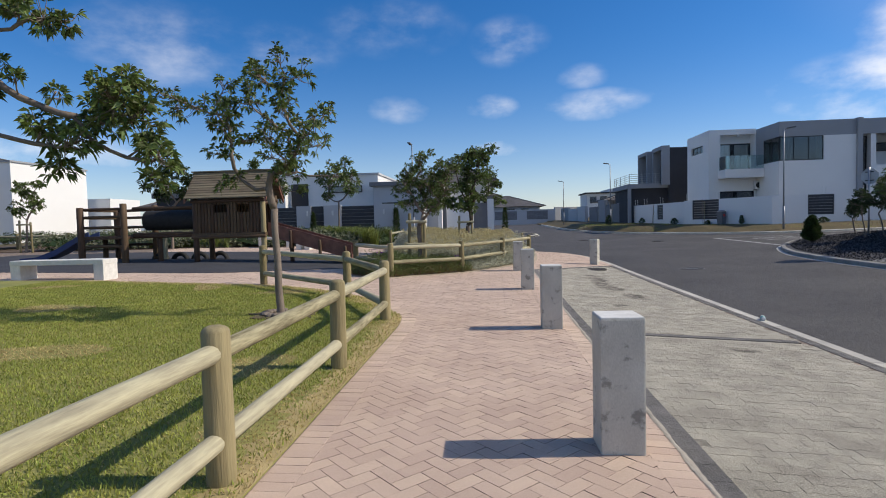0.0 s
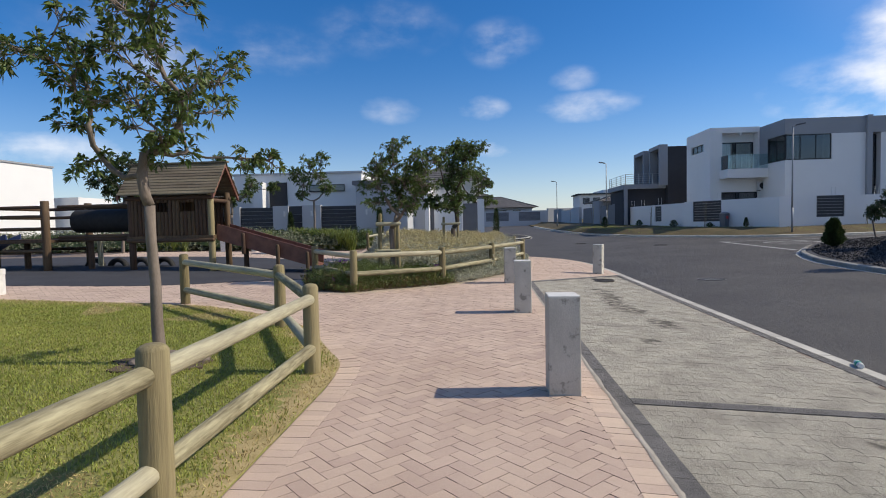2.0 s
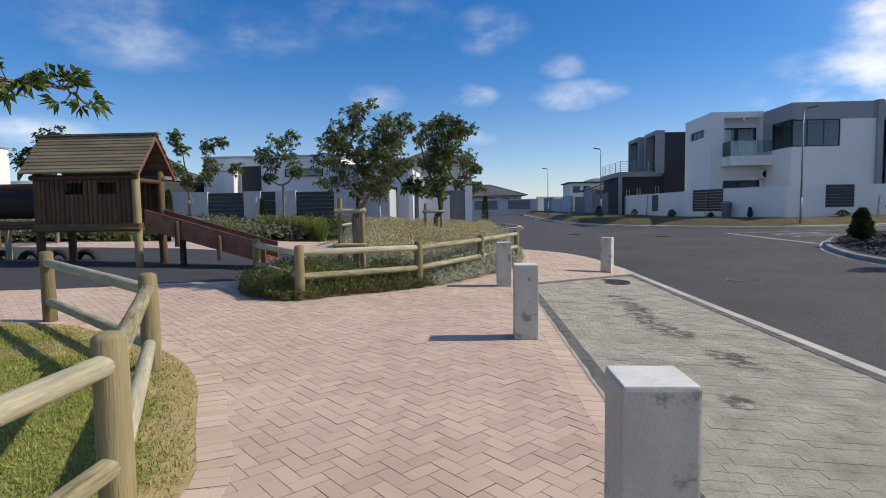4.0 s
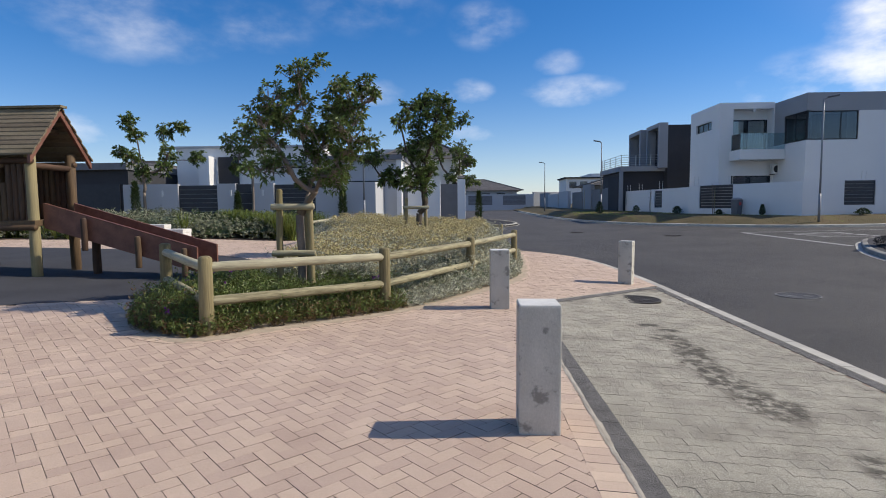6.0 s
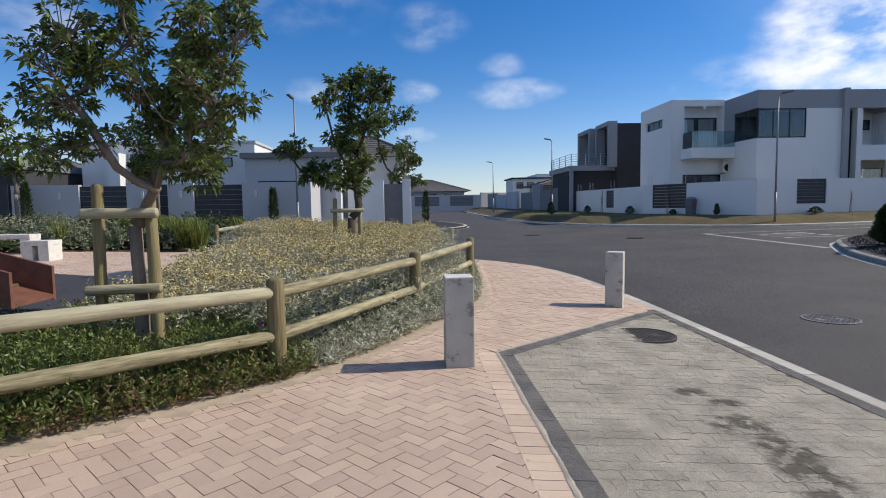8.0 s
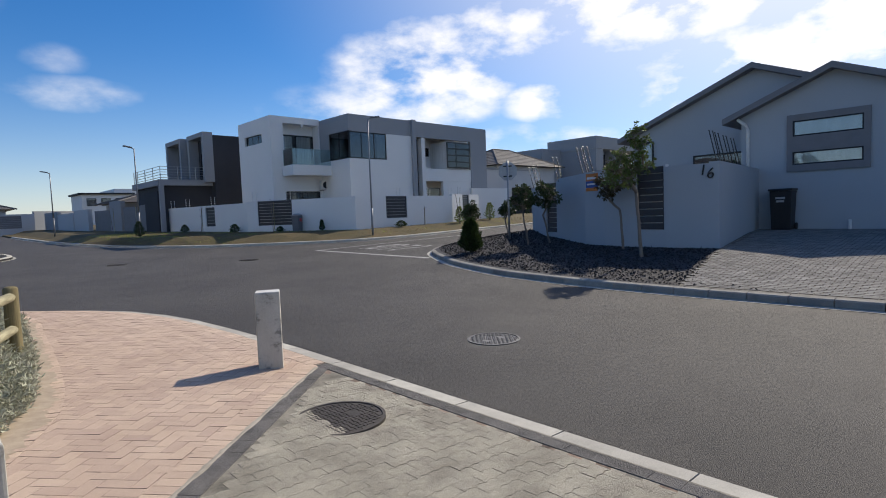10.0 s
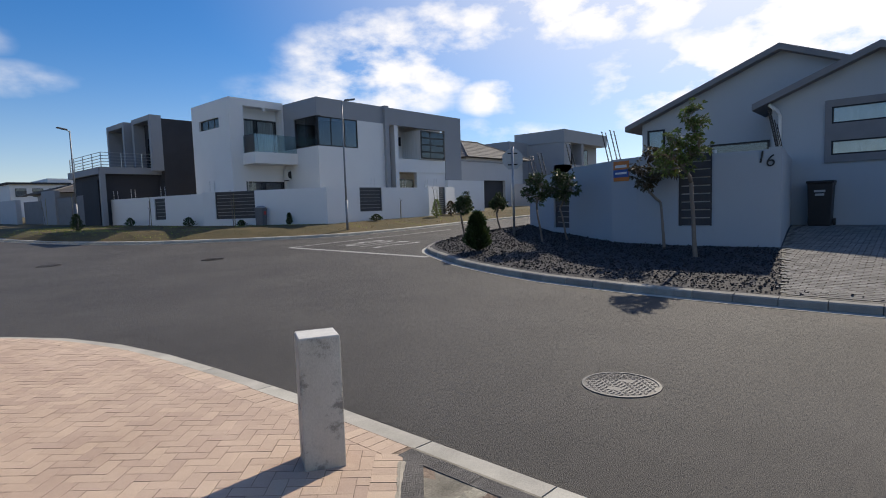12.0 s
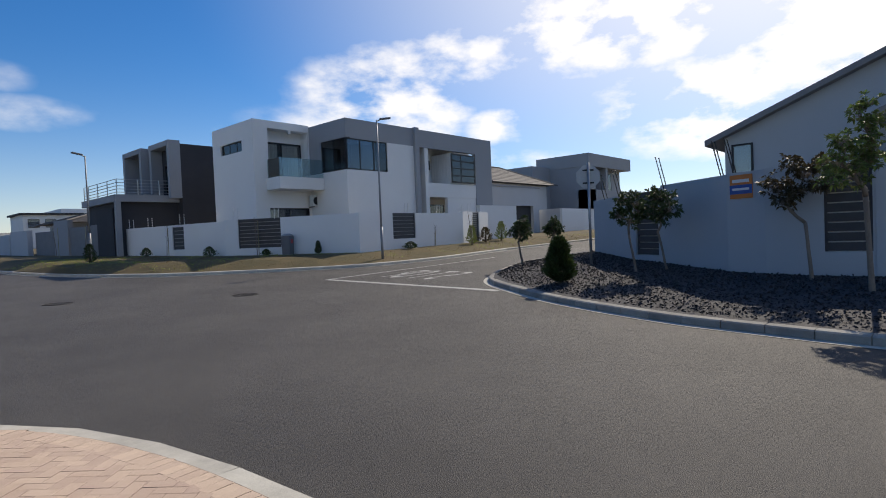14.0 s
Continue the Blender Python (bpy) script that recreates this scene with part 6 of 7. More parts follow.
# lawn tree, the tree before it, the staked tree in the bed, and those behind
z1 = park_z(-3.05, 7.5)
c1 = seen(500, 541, 126, [(368, 165, .30), (400, 150, .26), (415, 195, .32), (385, 240, .20), (445, 150, .26), (500, 125, .32), (548, 128, .28), (565, 190, .32), (530, 165, .26), (505, 225, .34), (470, 190, .24), (540, 245, .28), (600, 288, .20), (520, 275, .24), (405, 290, .13), (575, 225, .22)], 0.5, 3)
tree(-3.05, 7.5, z1, (-.06, 0, 1.55), c1, "slender pale-barked tree with glossy green leaves on the lawn", seed=5, density=.85, trunk_r=.054, leaf_len=.078, leaf_w=.030, small=2)
z0 = park_z(-6.4, 4.7)
T0 = [(-3.02, 4.4, 2.67, .25), (-2.94, 4.5, 2.52, .23), (-3.27, 4.6, 2.5, .2), (-3.79, 4.6, 2.4, .2), (-3.42, 4.4, 2.28, .21), (-3.84, 4.5, 2.48, .12), (-3.65, 4.5, 2.1, .13), (-3.44, 4.7, 2.66, .15), (-2.88, 4.6, 2.31, .15), (-2.72, 4.5, 2.14, .19), (-2.79, 4.5, 1.94, .12), (-3.0, 4.5, 2.81, .15),
      (-3.96, 4.5, 3.47, .16), (-3.7, 4.5, 3.38, .19), (-3.52, 4.5, 3.34, .11), (-4.2, 4.5, 3.02, .07), (-3.94, 4.4, 2.84, .07), (-4.27, 4.5, 2.75, .07), (-3.74, 4.6, 2.77, .09), (-5.4, 4.3, 3.9, .45), (-6.3, 5.0, 4.0, .5), (-7.2, 4.4, 3.5, .5), (-6.4, 3.8, 3.6, .4), (-5.6, 5.4, 3.6, .4)]
T0_LIMBS = [[(-5.39, 4.5, 3.2), (-4.32, 4.5, 2.95), (-4.01, 4.5, 2.71), (-3.64, 4.5, 2.55), (-3.28, 4.5, 2.49)], [(-5.46, 4.5, 2.63), (-4.36, 4.5, 2.41), (-4.03, 4.5, 2.33), (-3.72, 4.5, 2.27)],
            [(-3.5, 4.5, 2.5), (-3.39, 4.5, 2.34), (-3.19, 4.5, 2.21), (-2.88, 4.5, 2.11)], [(-5.65, 4.5, 3.6), (-4.29, 4.5, 3.33), (-4.05, 4.5, 3.3), (-3.89, 4.5, 3.37)]]
tree(-6.4, 4.7, z0, (0.25, 0, 1.75), [(a + 6.26, b - 4.7, c - z0, r) for a, b, c, r in T0], "spreading tree with dark glossy leaves at the lawn", seed=8, density=1.5, trunk_r=0.06, leaf_len=0.082, leaf_w=0.031, limbs=[[(a + 6.26, b - 4.7, c - z0) for a, b, c in chain] for chain in T0_LIMBS])
z2 = park_z(-2.03, 14.85)
c2 = seen(412, 618, 172, [(432, 95, .26), (385, 150, .28), (365, 190, .22), (372, 235, .28), (365, 300, .24), (430, 150, .30), (475, 165, .30), (465, 220, .30), (440, 270, .30), (520, 125, .22), (562, 130, .26), (548, 175, .28), (515, 200, .26), (555, 235, .22), (545, 262, .20), (500, 265, .28), (480, 305, .24), (410, 320, .22), (400, 200, .28), (520, 300, .2)], 0.55, 4)
tree(-2.03, 14.85, z2, (0, 0, 1.25), c2, "bushy staked tree with glossy green leaves in the planted bed", seed=15, density=1.45, leaf_len=0.068, leaf_w=0.027, trunk_r=.06, small=2)
tree_stakes(-2.03, 14.85, z2, 1.6, ((-.26, -.10), (.16, -.04), (.05, .2)), ((0, 1, 1.36), (0, 1, .74)), "three round timber stakes tied round the tree")
z3 = park_z(-1.1, 21.3)
c3 = seen(636, 464, 81, [(650, 150, .30), (672, 140, .30), (700, 150, .26), (630, 160, .24), (612, 190, .24), (645, 185, .30), (680, 178, .32), (705, 172, .22), (690, 215, .28), (650, 215, .22), (672, 228, .26), (635, 240, .32), (655, 262, .30), (622, 245, .2), (640, 290, .3), (670, 285, .26), (625, 312, .22), (655, 318, .28), (555, 252, .26), (545, 262, .18), (588, 290, .28), (575, 300, .2), (600, 305, .2)], 0.45, 6)
tree(-1.1, 21.3, z3, (0.12, 0, 1.15), c3, "leaning tree with dense leaf clumps behind the bed", seed=25, density=1.2, trunk_r=.085, bark="dark_bark", leaf_len=.11, leaf_w=.042)
tree_stakes(-1.1, 21.3, z3, 1.55, ((-.22, 0), (.3, .05)), ((0, 1, 1.3),), "two timber stakes with a crossbar at a leaning tree")
zL = left_z(-0.3, 44.5)
c4 = seen(250, 432, 29, [(200, 258, .6), (225, 245, .6), (250, 235, .6), (265, 285, .7), (235, 300, .6), (250, 330, .7), (215, 300, .5), (265, 352, .6), (235, 345, .5), (278, 310, .4)], 0.9, 9, math.radians(-28))
tree(-0.3, 44.5, zL, (-.1, 0, 2.6), c4, "young street tree on the gravel corner", leaf="leaf", bark="dark_bark", seed=35, density=1.3, trunk_r=.11, leaf_len=.17, leaf_w=.07)
z5 = park_z(-11.9, 27.6)
c5 = seen(199, 412, 46, [(178, 222, .32), (186, 245, .3), (160, 280, .36), (200, 308, .34), (238, 240, .3), (262, 232, .3), (255, 280, .4), (295, 285, .3), (150, 272, .2), (225, 300, .3)], 0.7, 11)
tree(-11.9, 27.6, z5, (0, 0, 1.5), c5, "thin pale tree before the garden wall", seed=45, density=1.1, trunk_r=.06, leaf_len=.14, leaf_w=.055)
z6 = park_z(-8.4, 29.2)
tree(-8.4, 29.2, z6, (0, 0, 2.2), [(-.5, 0, 3.1, .45), (.3, .2, 3.4, .5), (-.1, -.3, 4.0, .45), (.7, 0, 2.8, .4), (-.9, .2, 3.6, .4), (.4, .1, 4.3, .4), (-.6, 0, 2.5, .3)], "slender tree among the shrubs", seed=55, trunk_r=.055, leaf_len=.14, leaf_w=.055)
z7 = park_z(-14.5, 23.4)
tree(-14.5, 23.4, z7, (0, 0, 1.9), [(-.9, 0, 3.0, .45), (-.3, .2, 3.5, .5), (.4, 0, 3.6, .45), (.9, .2, 3.1, .4), (0, -.3, 2.9, .5), (-.5, .3, 2.5, .35), (.6, .1, 2.6, .35)], "bushy tree behind the playhouse", leaf="leaf_dark", seed=65, density=1.3, trunk_r=.06, leaf_len=.14, leaf_w=.055)
z8 = park_z(-21.5, 23.2)
tree(-21.5, 23.2, z8, (.1, 0, 1.5), [(-.3, 0, 2.0, .4), (.2, .1, 2.6, .4), (.6, 0, 2.2, .35), (-.1, 0, 3.0, .35), (.7, .1, 3.1, .25)], "small staked tree beyond the playground", seed=75, trunk_r=.05, leaf_len=.14, leaf_w=.055)
tree_stakes(-21.5, 23.2, z8, 1.5, ((-.3, 0), (.3, 0)), ((0, 1, 1.3),), "pair of timber stakes at a small tree")
# trees on the gravel bed
zz = north_z(13.64, 19.03)
tree(13.64, 19.03, zz, (-.12, 0.06, 1.6), [(-.12, .05, 2.75, .24), (-.2, .1, 3.0, .20), (-.02, .0, 3.15, .17), (-.25, .12, 2.4, .24), (0.05, -.05, 2.5, .2), (-.1, .05, 2.15, .22), (.02, -.1, 2.85, .2), (-.42, .3, 2.55, .26), (-.5, .35, 2.2, .28), (.22, -.1, 2.3, .22), (-.3, .2, 1.95, .22), (-.65, .45, 1.9, .24)], "slim tree with fine leaves before the garden wall", leaf="leaf", seed=85, density=1.2, trunk_r=.045, leaf_len=.08, leaf_w=.035)
zz = north_z(14.55, 20.0)
tree(14.55, 20.0, zz, (.04, .1, 1.1), [(-.1, .45, 1.55, .26), (.1, .2, 1.75, .26), (0, .6, 1.9, .24), (.1, .1, 2.1, .24), (0, -.2, 2.2, .2), (0, .35, 2.25, .2), (.1, -.1, 1.8, .2)], "tree with bronze-tipped leaves before the slatted panel", leaf="leaf_red", seed=95, density=1.3, trunk_r=.035, leaf_len=.09, leaf_w=.04)
for k, (x, y) in enumerate(((15.12, 23.84), (15.45, 23.2))):
    zz = north_z(x, y)
    tree(x, y, zz, (.05 * (-1) ** k, .05, .95), [(-.2, .2, 1.45, .26), (.15, -.2, 1.5, .26), (0, .05, 1.85, .26), (-.15, -.25, 1.75, .2), (.2, .2, 1.75, .22), (0, 0, 1.3, .24)], "small multi-stemmed tree on the slate chips", leaf="leaf_dark", seed=105 + k, density=1.2, trunk_r=.03, leaf_len=.09, leaf_w=.04, base_shift=(.12, -.1))
for k, (x, y, h, w) in enumerate(((18.2, 29.05, 1.25, .36), (21.4, 29.6, 1.15, .42))):
    zz = north_z(x, y)
    tree(x, y, zz, (-.15, .1, h - .45), [(-.3 + .1, .1, h, .26), (.1, .1, h + .1, .26), (-.15, -.1, h + .28, .22), (-.05, .3, h - .05, .26), (-.35, -.1, h + .1, .2), (.2, -.1, h - .1, .22), (-.1, 0, h - .15, .26)], "small round-headed tree on the gravel corner", leaf="leaf_dark", seed=115 + k, density=1.3, trunk_r=.04, leaf_len=.09, leaf_w=.045, group="round-headed trees")


def conifer(x, y, z, h, w, label, leaf="leaf_dark", n=2600, name="shrub", cat="shrub"):
    s = thing(name, label, cat, "", pose(x, y, z))
    part("stem", tube(bmesh.new(), [(0, 0, -.05), (0, 0, h * .9)], [w * .09, w * .02], 6), M["dark_bark"], s)
    f = RNG.uniform(0.02, 1, n) ** 0.9
    a = RNG.uniform(0, math.tau, n)
    prof = np.clip(np.minimum(f * 5, 1) * (1 - f) ** .6 + .06, 0, 1) * (1 + .18 * np.sin(a * 5 + f * 9) + .15 * np.sin(a * 3 - f * 17))
    r = w / 2 * prof * RNG.uniform(.55, 1.05, n)
    P = np.stack([r * np.cos(a), r * np.sin(a), f * h], 1)
    D = np.stack([np.cos(a) * .7, np.sin(a) * .7, np.full(n, .8)], 1) + RNG.normal(0, .3, (n, 3))
    quad_mesh("foliage", leaves(P, D, h * .085 + .03, .02 + w * .03), M[leaf], s)


conifer(13.9, 25.13, north_z(13.9, 25.13), 1.08, .72, "dark dense conifer bush on the slate chips", n=4200)
conifer(17.85, 40.9, far_z(17.85, 40.9), .62, .3, "small clipped conifer at the white wall", n=900)
for x, y, h in ((-6.85, 38.3, 2.1), (-3.6, 43.2, 2.9), (1.1, 48.5, 2.2), (-12.9, 38.2, 1.6), (-18.9, 38.2, 2.2)):
    conifer(x, y, left_z(x, y) if x > -8 else park_z(x, 29.5) + .13, h, .38, "slim dark cypress before the garden wall", n=1500, name="cypress", cat="tree")
for k, (x, y, h, w, lf) in enumerate(((15.0, 46.6, .5, .7, "leaf_dark"), (22.2, 38.8, .35, .8, "leaf_dark"), (16.5, 43.5, .3, .5, "leaf_dark"), (14.0, 52.6, .5, .6, "leaf_dark"), (10.3, 49.5, .9, .6, "leaf_dark"), (27.5, 38.9, 1.1, .6, "strap"), (29.5, 39.4, .9, .9, "leaf_red"), (31.5, 39.6, 1.2, .8, "strap"))):
    conifer(x, y, far_z(x, y), h, w, "low garden shrub on the grass verge" if lf == "leaf_dark" else "yellow-green ornamental shrub by the driveway" if lf == "strap" else "reddish ornamental shrub by the driveway", lf, 700)


def sapling(x, y, z, h, lean, label="bare staked sapling on the grass verge"):
    s = thing("sapling", label, "tree", "saplings", pose(x, y, z))
    bm = bmesh.new()
    tube(bm, [(0, 0, -.05), (lean * .4, 0, h * .5), (lean, 0, h)], [.02, .016, .008], 6)
    for k in range(7):
        f = .5 + k * .07
        b = Vector((lean * f, 0, h * f))
        tube(bm, [b, b + Vector((.12 * math.cos(k * 2.4), .12 * math.sin(k * 2.4), .16))], [.008, .004], 4)
    part("stem", bm, M["bark"], s)
    part("stake", tube(bmesh.new(), [(.12, .03, -.05), (.12, .03, h * .9)], .02, 6), M["log"], s)


for x, y, h, l in ((14.35, 50.5, 1.8, .1), (16.4, 44.2, 2.0, -.05), (24.3, 39.0, 1.2, .1), (27.4, 38.8, 2.0, -.3), (12.4, 58.5, 2.4, .3), (11.7, 62, 2.2, -.2)):
    sapling(x, y, far_z(x, y), h, l)


# ---------------------------------------------------------------- planted beds
def edge_distance(poly, X, Y):
    best = np.full(len(X), 1e9)
    for (x0, y0), (x1, y1) in zip(poly, poly[1:] + poly[:1]):
        dx, dy = x1 - x0, y1 - y0
        t = np.clip(((X - x0) * dx + (Y - y0) * dy) / (dx * dx + dy * dy + 1e-9), 0, 1)
        best = np.minimum(best, np.hypot(X - x0 - t * dx, Y - y0 - t * dy))
    return best


def inside_many(poly, X, Y):
    hit = np.zeros(len(X), bool)
    for (x0, y0), (x1, y1) in zip(poly, poly[1:] + poly[:1]):
        if y0 != y1:
            hit ^= ((y0 > Y) != (y1 > Y)) & (X < (x1 - x0) * (Y - y0) / (y1 - y0) + x0)
    return hit


def scatter(poly, n, keep=None):
    xs, ys = [p[0] for p in poly], [p[1] for p in poly]
    X, Y = RNG.uniform(min(xs), max(xs), n), RNG.uniform(min(ys), max(ys), n)
    ok = inside_many(poly, X, Y)
    if keep is not None:
        ok &= keep(X, Y)
    return X[ok], Y[ok]


def lumps(X, Y, s=1.0):
    return np.array([noise.noise((a * s, b * s, 0.4)) for a, b in zip(X, Y)])


def planting(name, poly, n, hfun, mat, label, size, width, keep=None, spread=0.25, up=0.5, core=None, skin=0.45, category="shrub", tuft=9):
    """A mass of leafy stems over a bed, with a dark sheet below as painted inner shade; every stem carries a tuft of
    narrow leaves.
    """
    root = thing(name, label, category)
    X, Y = scatter(poly, n, keep)
    d = edge_distance(poly, X, Y)
    full = RNG.uniform(0, 1, len(X)) < np.where(d > 1.5, .45, 1.0)
    X, Y, d = X[full], Y[full], d[full]
    H = hfun(X, Y, d) * RNG.uniform(.72, 1.12, len(X))
    H = np.where(RNG.uniform(0, 1, len(X)) < np.clip(.9 - d * 2.2, 0, .6), H * RNG.uniform(.25, .9, len(X)), H)
    base = np.array([park_z(a, b) for a, b in zip(X, Y)])
    lean = RNG.normal(0, spread, (len(X), 2)) * H[:, None]
    k = tuft
    f = 1 - RNG.uniform(0, 1, (len(X), k)) ** 1.3 * skin
    P = np.stack([X[:, None] + lean[:, :1] * f, Y[:, None] + lean[:, 1:] * f, base[:, None] + H[:, None] * f], 2).reshape(-1, 3)
    D = RNG.normal(0, 1, (len(P), 3)) * np.array([1, 1, .5]) + np.array([0, 0, up])
    tagged(quad_mesh("foliage", leaves(P, D, size, width), M[mat], root), kind="stuff")
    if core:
        # dark sheet under the leaves puts the inner shade into colour
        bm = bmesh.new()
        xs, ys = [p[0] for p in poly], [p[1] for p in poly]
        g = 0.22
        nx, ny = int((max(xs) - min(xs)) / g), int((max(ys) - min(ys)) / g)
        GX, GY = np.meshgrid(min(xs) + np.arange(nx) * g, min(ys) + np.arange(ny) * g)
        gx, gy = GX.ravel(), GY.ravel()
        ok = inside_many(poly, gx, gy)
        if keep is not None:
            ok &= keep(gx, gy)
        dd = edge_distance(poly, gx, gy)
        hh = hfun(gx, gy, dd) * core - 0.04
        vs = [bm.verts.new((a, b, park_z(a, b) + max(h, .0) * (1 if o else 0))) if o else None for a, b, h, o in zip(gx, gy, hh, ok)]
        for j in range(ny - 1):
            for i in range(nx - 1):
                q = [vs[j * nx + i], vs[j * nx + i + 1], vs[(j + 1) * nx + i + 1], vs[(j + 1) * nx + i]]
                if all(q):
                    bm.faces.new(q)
        part("inner_growth", bm, M["leaf_dark"], root, "dark sheet painted as the shaded inside", True)
    return root


def low_zone(X, Y):
    return (Y < 15.1 + 0.25 * np.sin(X * 3)) | ((X < -2.6) & (Y < 16.6))


def hedge_zone(X, Y):
    return ~low_zone(X, Y) & ~((X < -2.7) & (Y < 21))


def low_h(X, Y, d):
    return (0.17 + 0.26 * (1 - np.exp(-d / .28))) * (1 + .5 * lumps(X, Y, 2.4) + .25 * lumps(X, Y, 6.0))


def hedge_h(X, Y, d):
    f = np.clip((d - .08) / .85, 0, 1)
    return (0.13 + np.clip(0.46 + (Y - 15.6) * .07, .42, .60) * f * f * (3 - 2 * f)) * (1 + .22 * lumps(X, Y, 1.6) + .12 * lumps(X, Y, 5.0))


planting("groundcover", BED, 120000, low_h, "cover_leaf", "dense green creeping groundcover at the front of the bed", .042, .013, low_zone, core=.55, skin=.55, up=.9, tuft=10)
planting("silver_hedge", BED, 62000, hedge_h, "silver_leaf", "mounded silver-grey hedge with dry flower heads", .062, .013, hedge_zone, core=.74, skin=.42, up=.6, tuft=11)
planting("bronze_groundcover", BED, 64000, low_h, "bronze_tip", "bronze-tinged edge of the creeping groundcover", .045, .013, lambda a, b: low_zone(a, b) & (edge_distance(BED, a, b) < .24 + .2 * lumps(a, b, 1.5)), skin=.9, tuft=8)
flowers = thing("straw_flowers", "dry tan flower heads covering the silver hedge", "flowers")
X, Y = scatter(BED, 60000, hedge_zone)
d = edge_distance(BED, X, Y)
ok = (d > .45) & (RNG.uniform(0, 1, len(X)) < np.clip((d - .4) * 1.3, .04, .95) * np.clip(.75 + .9 * lumps(X, Y, 1.7), .1, 1))
X, Y, d = X[ok], Y[ok], d[ok]
P = np.stack([X, Y, np.array([park_z(a, b) for a, b in zip(X, Y)]) + hedge_h(X, Y, d) * RNG.uniform(.95, 1.18, len(X))], 1).repeat(6, 0)
P = P + RNG.normal(0, 1, P.shape) * np.array([.022, .022, .008])
tagged(quad_mesh("flower_cover", leaves(P, RNG.normal(0, 1, P.shape) * np.array([1, 1, .35]), .026, .022), M["straw"], flowers), kind="stuff")
X, Y = scatter(BED, 900, lambda a, b: low_zone(a, b) & (lumps(a, b, 1.4) > .1))
P = np.stack([X, Y, np.array([park_z(a, b) for a, b in zip(X, Y)]) + low_h(X, Y, edge_distance(BED, X, Y)) + .02], 1)
blossoms = thing("purple_blossoms", "few small purple blossoms in the groundcover", "flowers")
tagged(quad_mesh("petals", leaves(P[:60].repeat(9, 0), RNG.normal(0, 1, (min(60, len(P)) * 9, 3)) + np.array([0, 0, .5]), .042, .018), M["purple"], blossoms), kind="stuff")


def shrub_h(X, Y, d):
    return (0.15 + .62 * (1 - np.exp(-d / .4))) * (1 + .35 * lumps(X, Y, .7))


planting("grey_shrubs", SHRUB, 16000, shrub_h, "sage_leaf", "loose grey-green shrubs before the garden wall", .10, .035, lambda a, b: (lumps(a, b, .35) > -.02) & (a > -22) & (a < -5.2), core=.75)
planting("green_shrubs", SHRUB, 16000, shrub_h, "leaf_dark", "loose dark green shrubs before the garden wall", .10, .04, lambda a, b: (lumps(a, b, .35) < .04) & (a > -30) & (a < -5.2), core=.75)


def strap_clump(x, y, z, n, h, label, group="strap-leaved clumps"):
    s = thing("strap_leaf_plant", label, "plant", group, pose(x, y, z))
    Q = []
    for _ in range(n):
        a, out, hh = RNG.uniform(0, math.tau), RNG.uniform(.15, .6), h * RNG.uniform(.6, 1.1)
        dirv, side = np.array([math.cos(a), math.sin(a), 0]), np.array([-math.sin(a), math.cos(a), 0]) * .014
        b = np.array([RNG.normal(0, .07), RNG.normal(0, .07), 0])
        pts = [b, b + dirv * out * .35 + [0, 0, hh * .6], b + dirv * out * .75 + [0, 0, hh], b + dirv * out * 1.15 + [0, 0, hh * .86]]
        for i in range(3):
            w0, w1 = 1 - i * .3, 1 - (i + 1) * .3
            Q.append([pts[i] - side * w0, pts[i] + side * w0, pts[i + 1] + side * w1, pts[i + 1] - side * w1])
    tagged(quad_mesh("leaves", np.array(Q), M["strap"], s), kind="stuff")


for k in range(34):
    x, y = -9.2 + 3.9 * ((k * .618) % 1), 25.3 + 3.2 * ((k * .377) % 1)
    strap_clump(x, y, park_z(x, y), 60, .85, "arching yellow-green strap-leaved plant in the bed")
for k in range(12):
    x, y = -18 + 6 * ((k * .618) % 1), 24.2 + .8 * ((k * .377) % 1)
    strap_clump(x, y, park_z(x, y), 50, .6, "arching yellow-green strap-leaved plant in the bed")

# grass of the lawn and the verges
near = [(-9.5, -2.5), (-1.2, -2.5), (-1.2, 11.2), (-9.5, 11.2)]
edge_line = [p for p in LAWN if p[0] > -6 and p[1] > -4]


def dry_share(X, Y):
    d = edge_distance(LAWN, X, Y)
    return np.clip(1.05 - d * 2.0 + .55 * lumps(X, Y, 2.2), .06, .92)


lawn_grass = thing("lawn_grass", "short mown green grass", "grass")
X, Y = scatter(near, 430000, lambda a, b: inside_many(LAWN, a, b))
P = np.stack([X, Y, np.array([park_z(a, b) for a, b in zip(X, Y)]) + .008], 1)
dry = (RNG.uniform(0, 1, len(X)) < dry_share(X, Y)) | (lumps(X, Y, .9) > .5)
D = RNG.normal(0, .5, (len(X), 3)) + np.array([0, 0, 1])
tagged(quad_mesh("green_blades", leaves(P[~dry], D[~dry], .036, .0075), M["blade"], lawn_grass), kind="stuff")
tagged(quad_mesh("dry_blades", leaves(P[dry], D[dry] * np.array([1.8, 1.8, .6]), .034, .006), M["dry_blade"], lawn_grass), kind="stuff")
verge_poly = [(x + .25, y + .2) for x, y in far_line if y < 58] + [(36, 40), (31.4, 40.3), (27.5, 39.3), (19.2, 39.0), (15.4, 45.9), (13.9, 57)]
X, Y = scatter(verge_poly, 60000)
P = np.stack([X, Y, np.array([far_z(a, b) for a, b in zip(X, Y)])], 1)
D = RNG.normal(0, .6, (len(X), 3)) + np.array([0, 0, 1])
gr = (lumps(X, Y, .5) > .12) | (X < 11.5)
verge_grass = thing("verge_grass", "patchy dry and green grass on the verge", "grass")
tagged(quad_mesh("green_blades", leaves(P[gr], D[gr], .07, .02), M["blade"], verge_grass), kind="stuff")
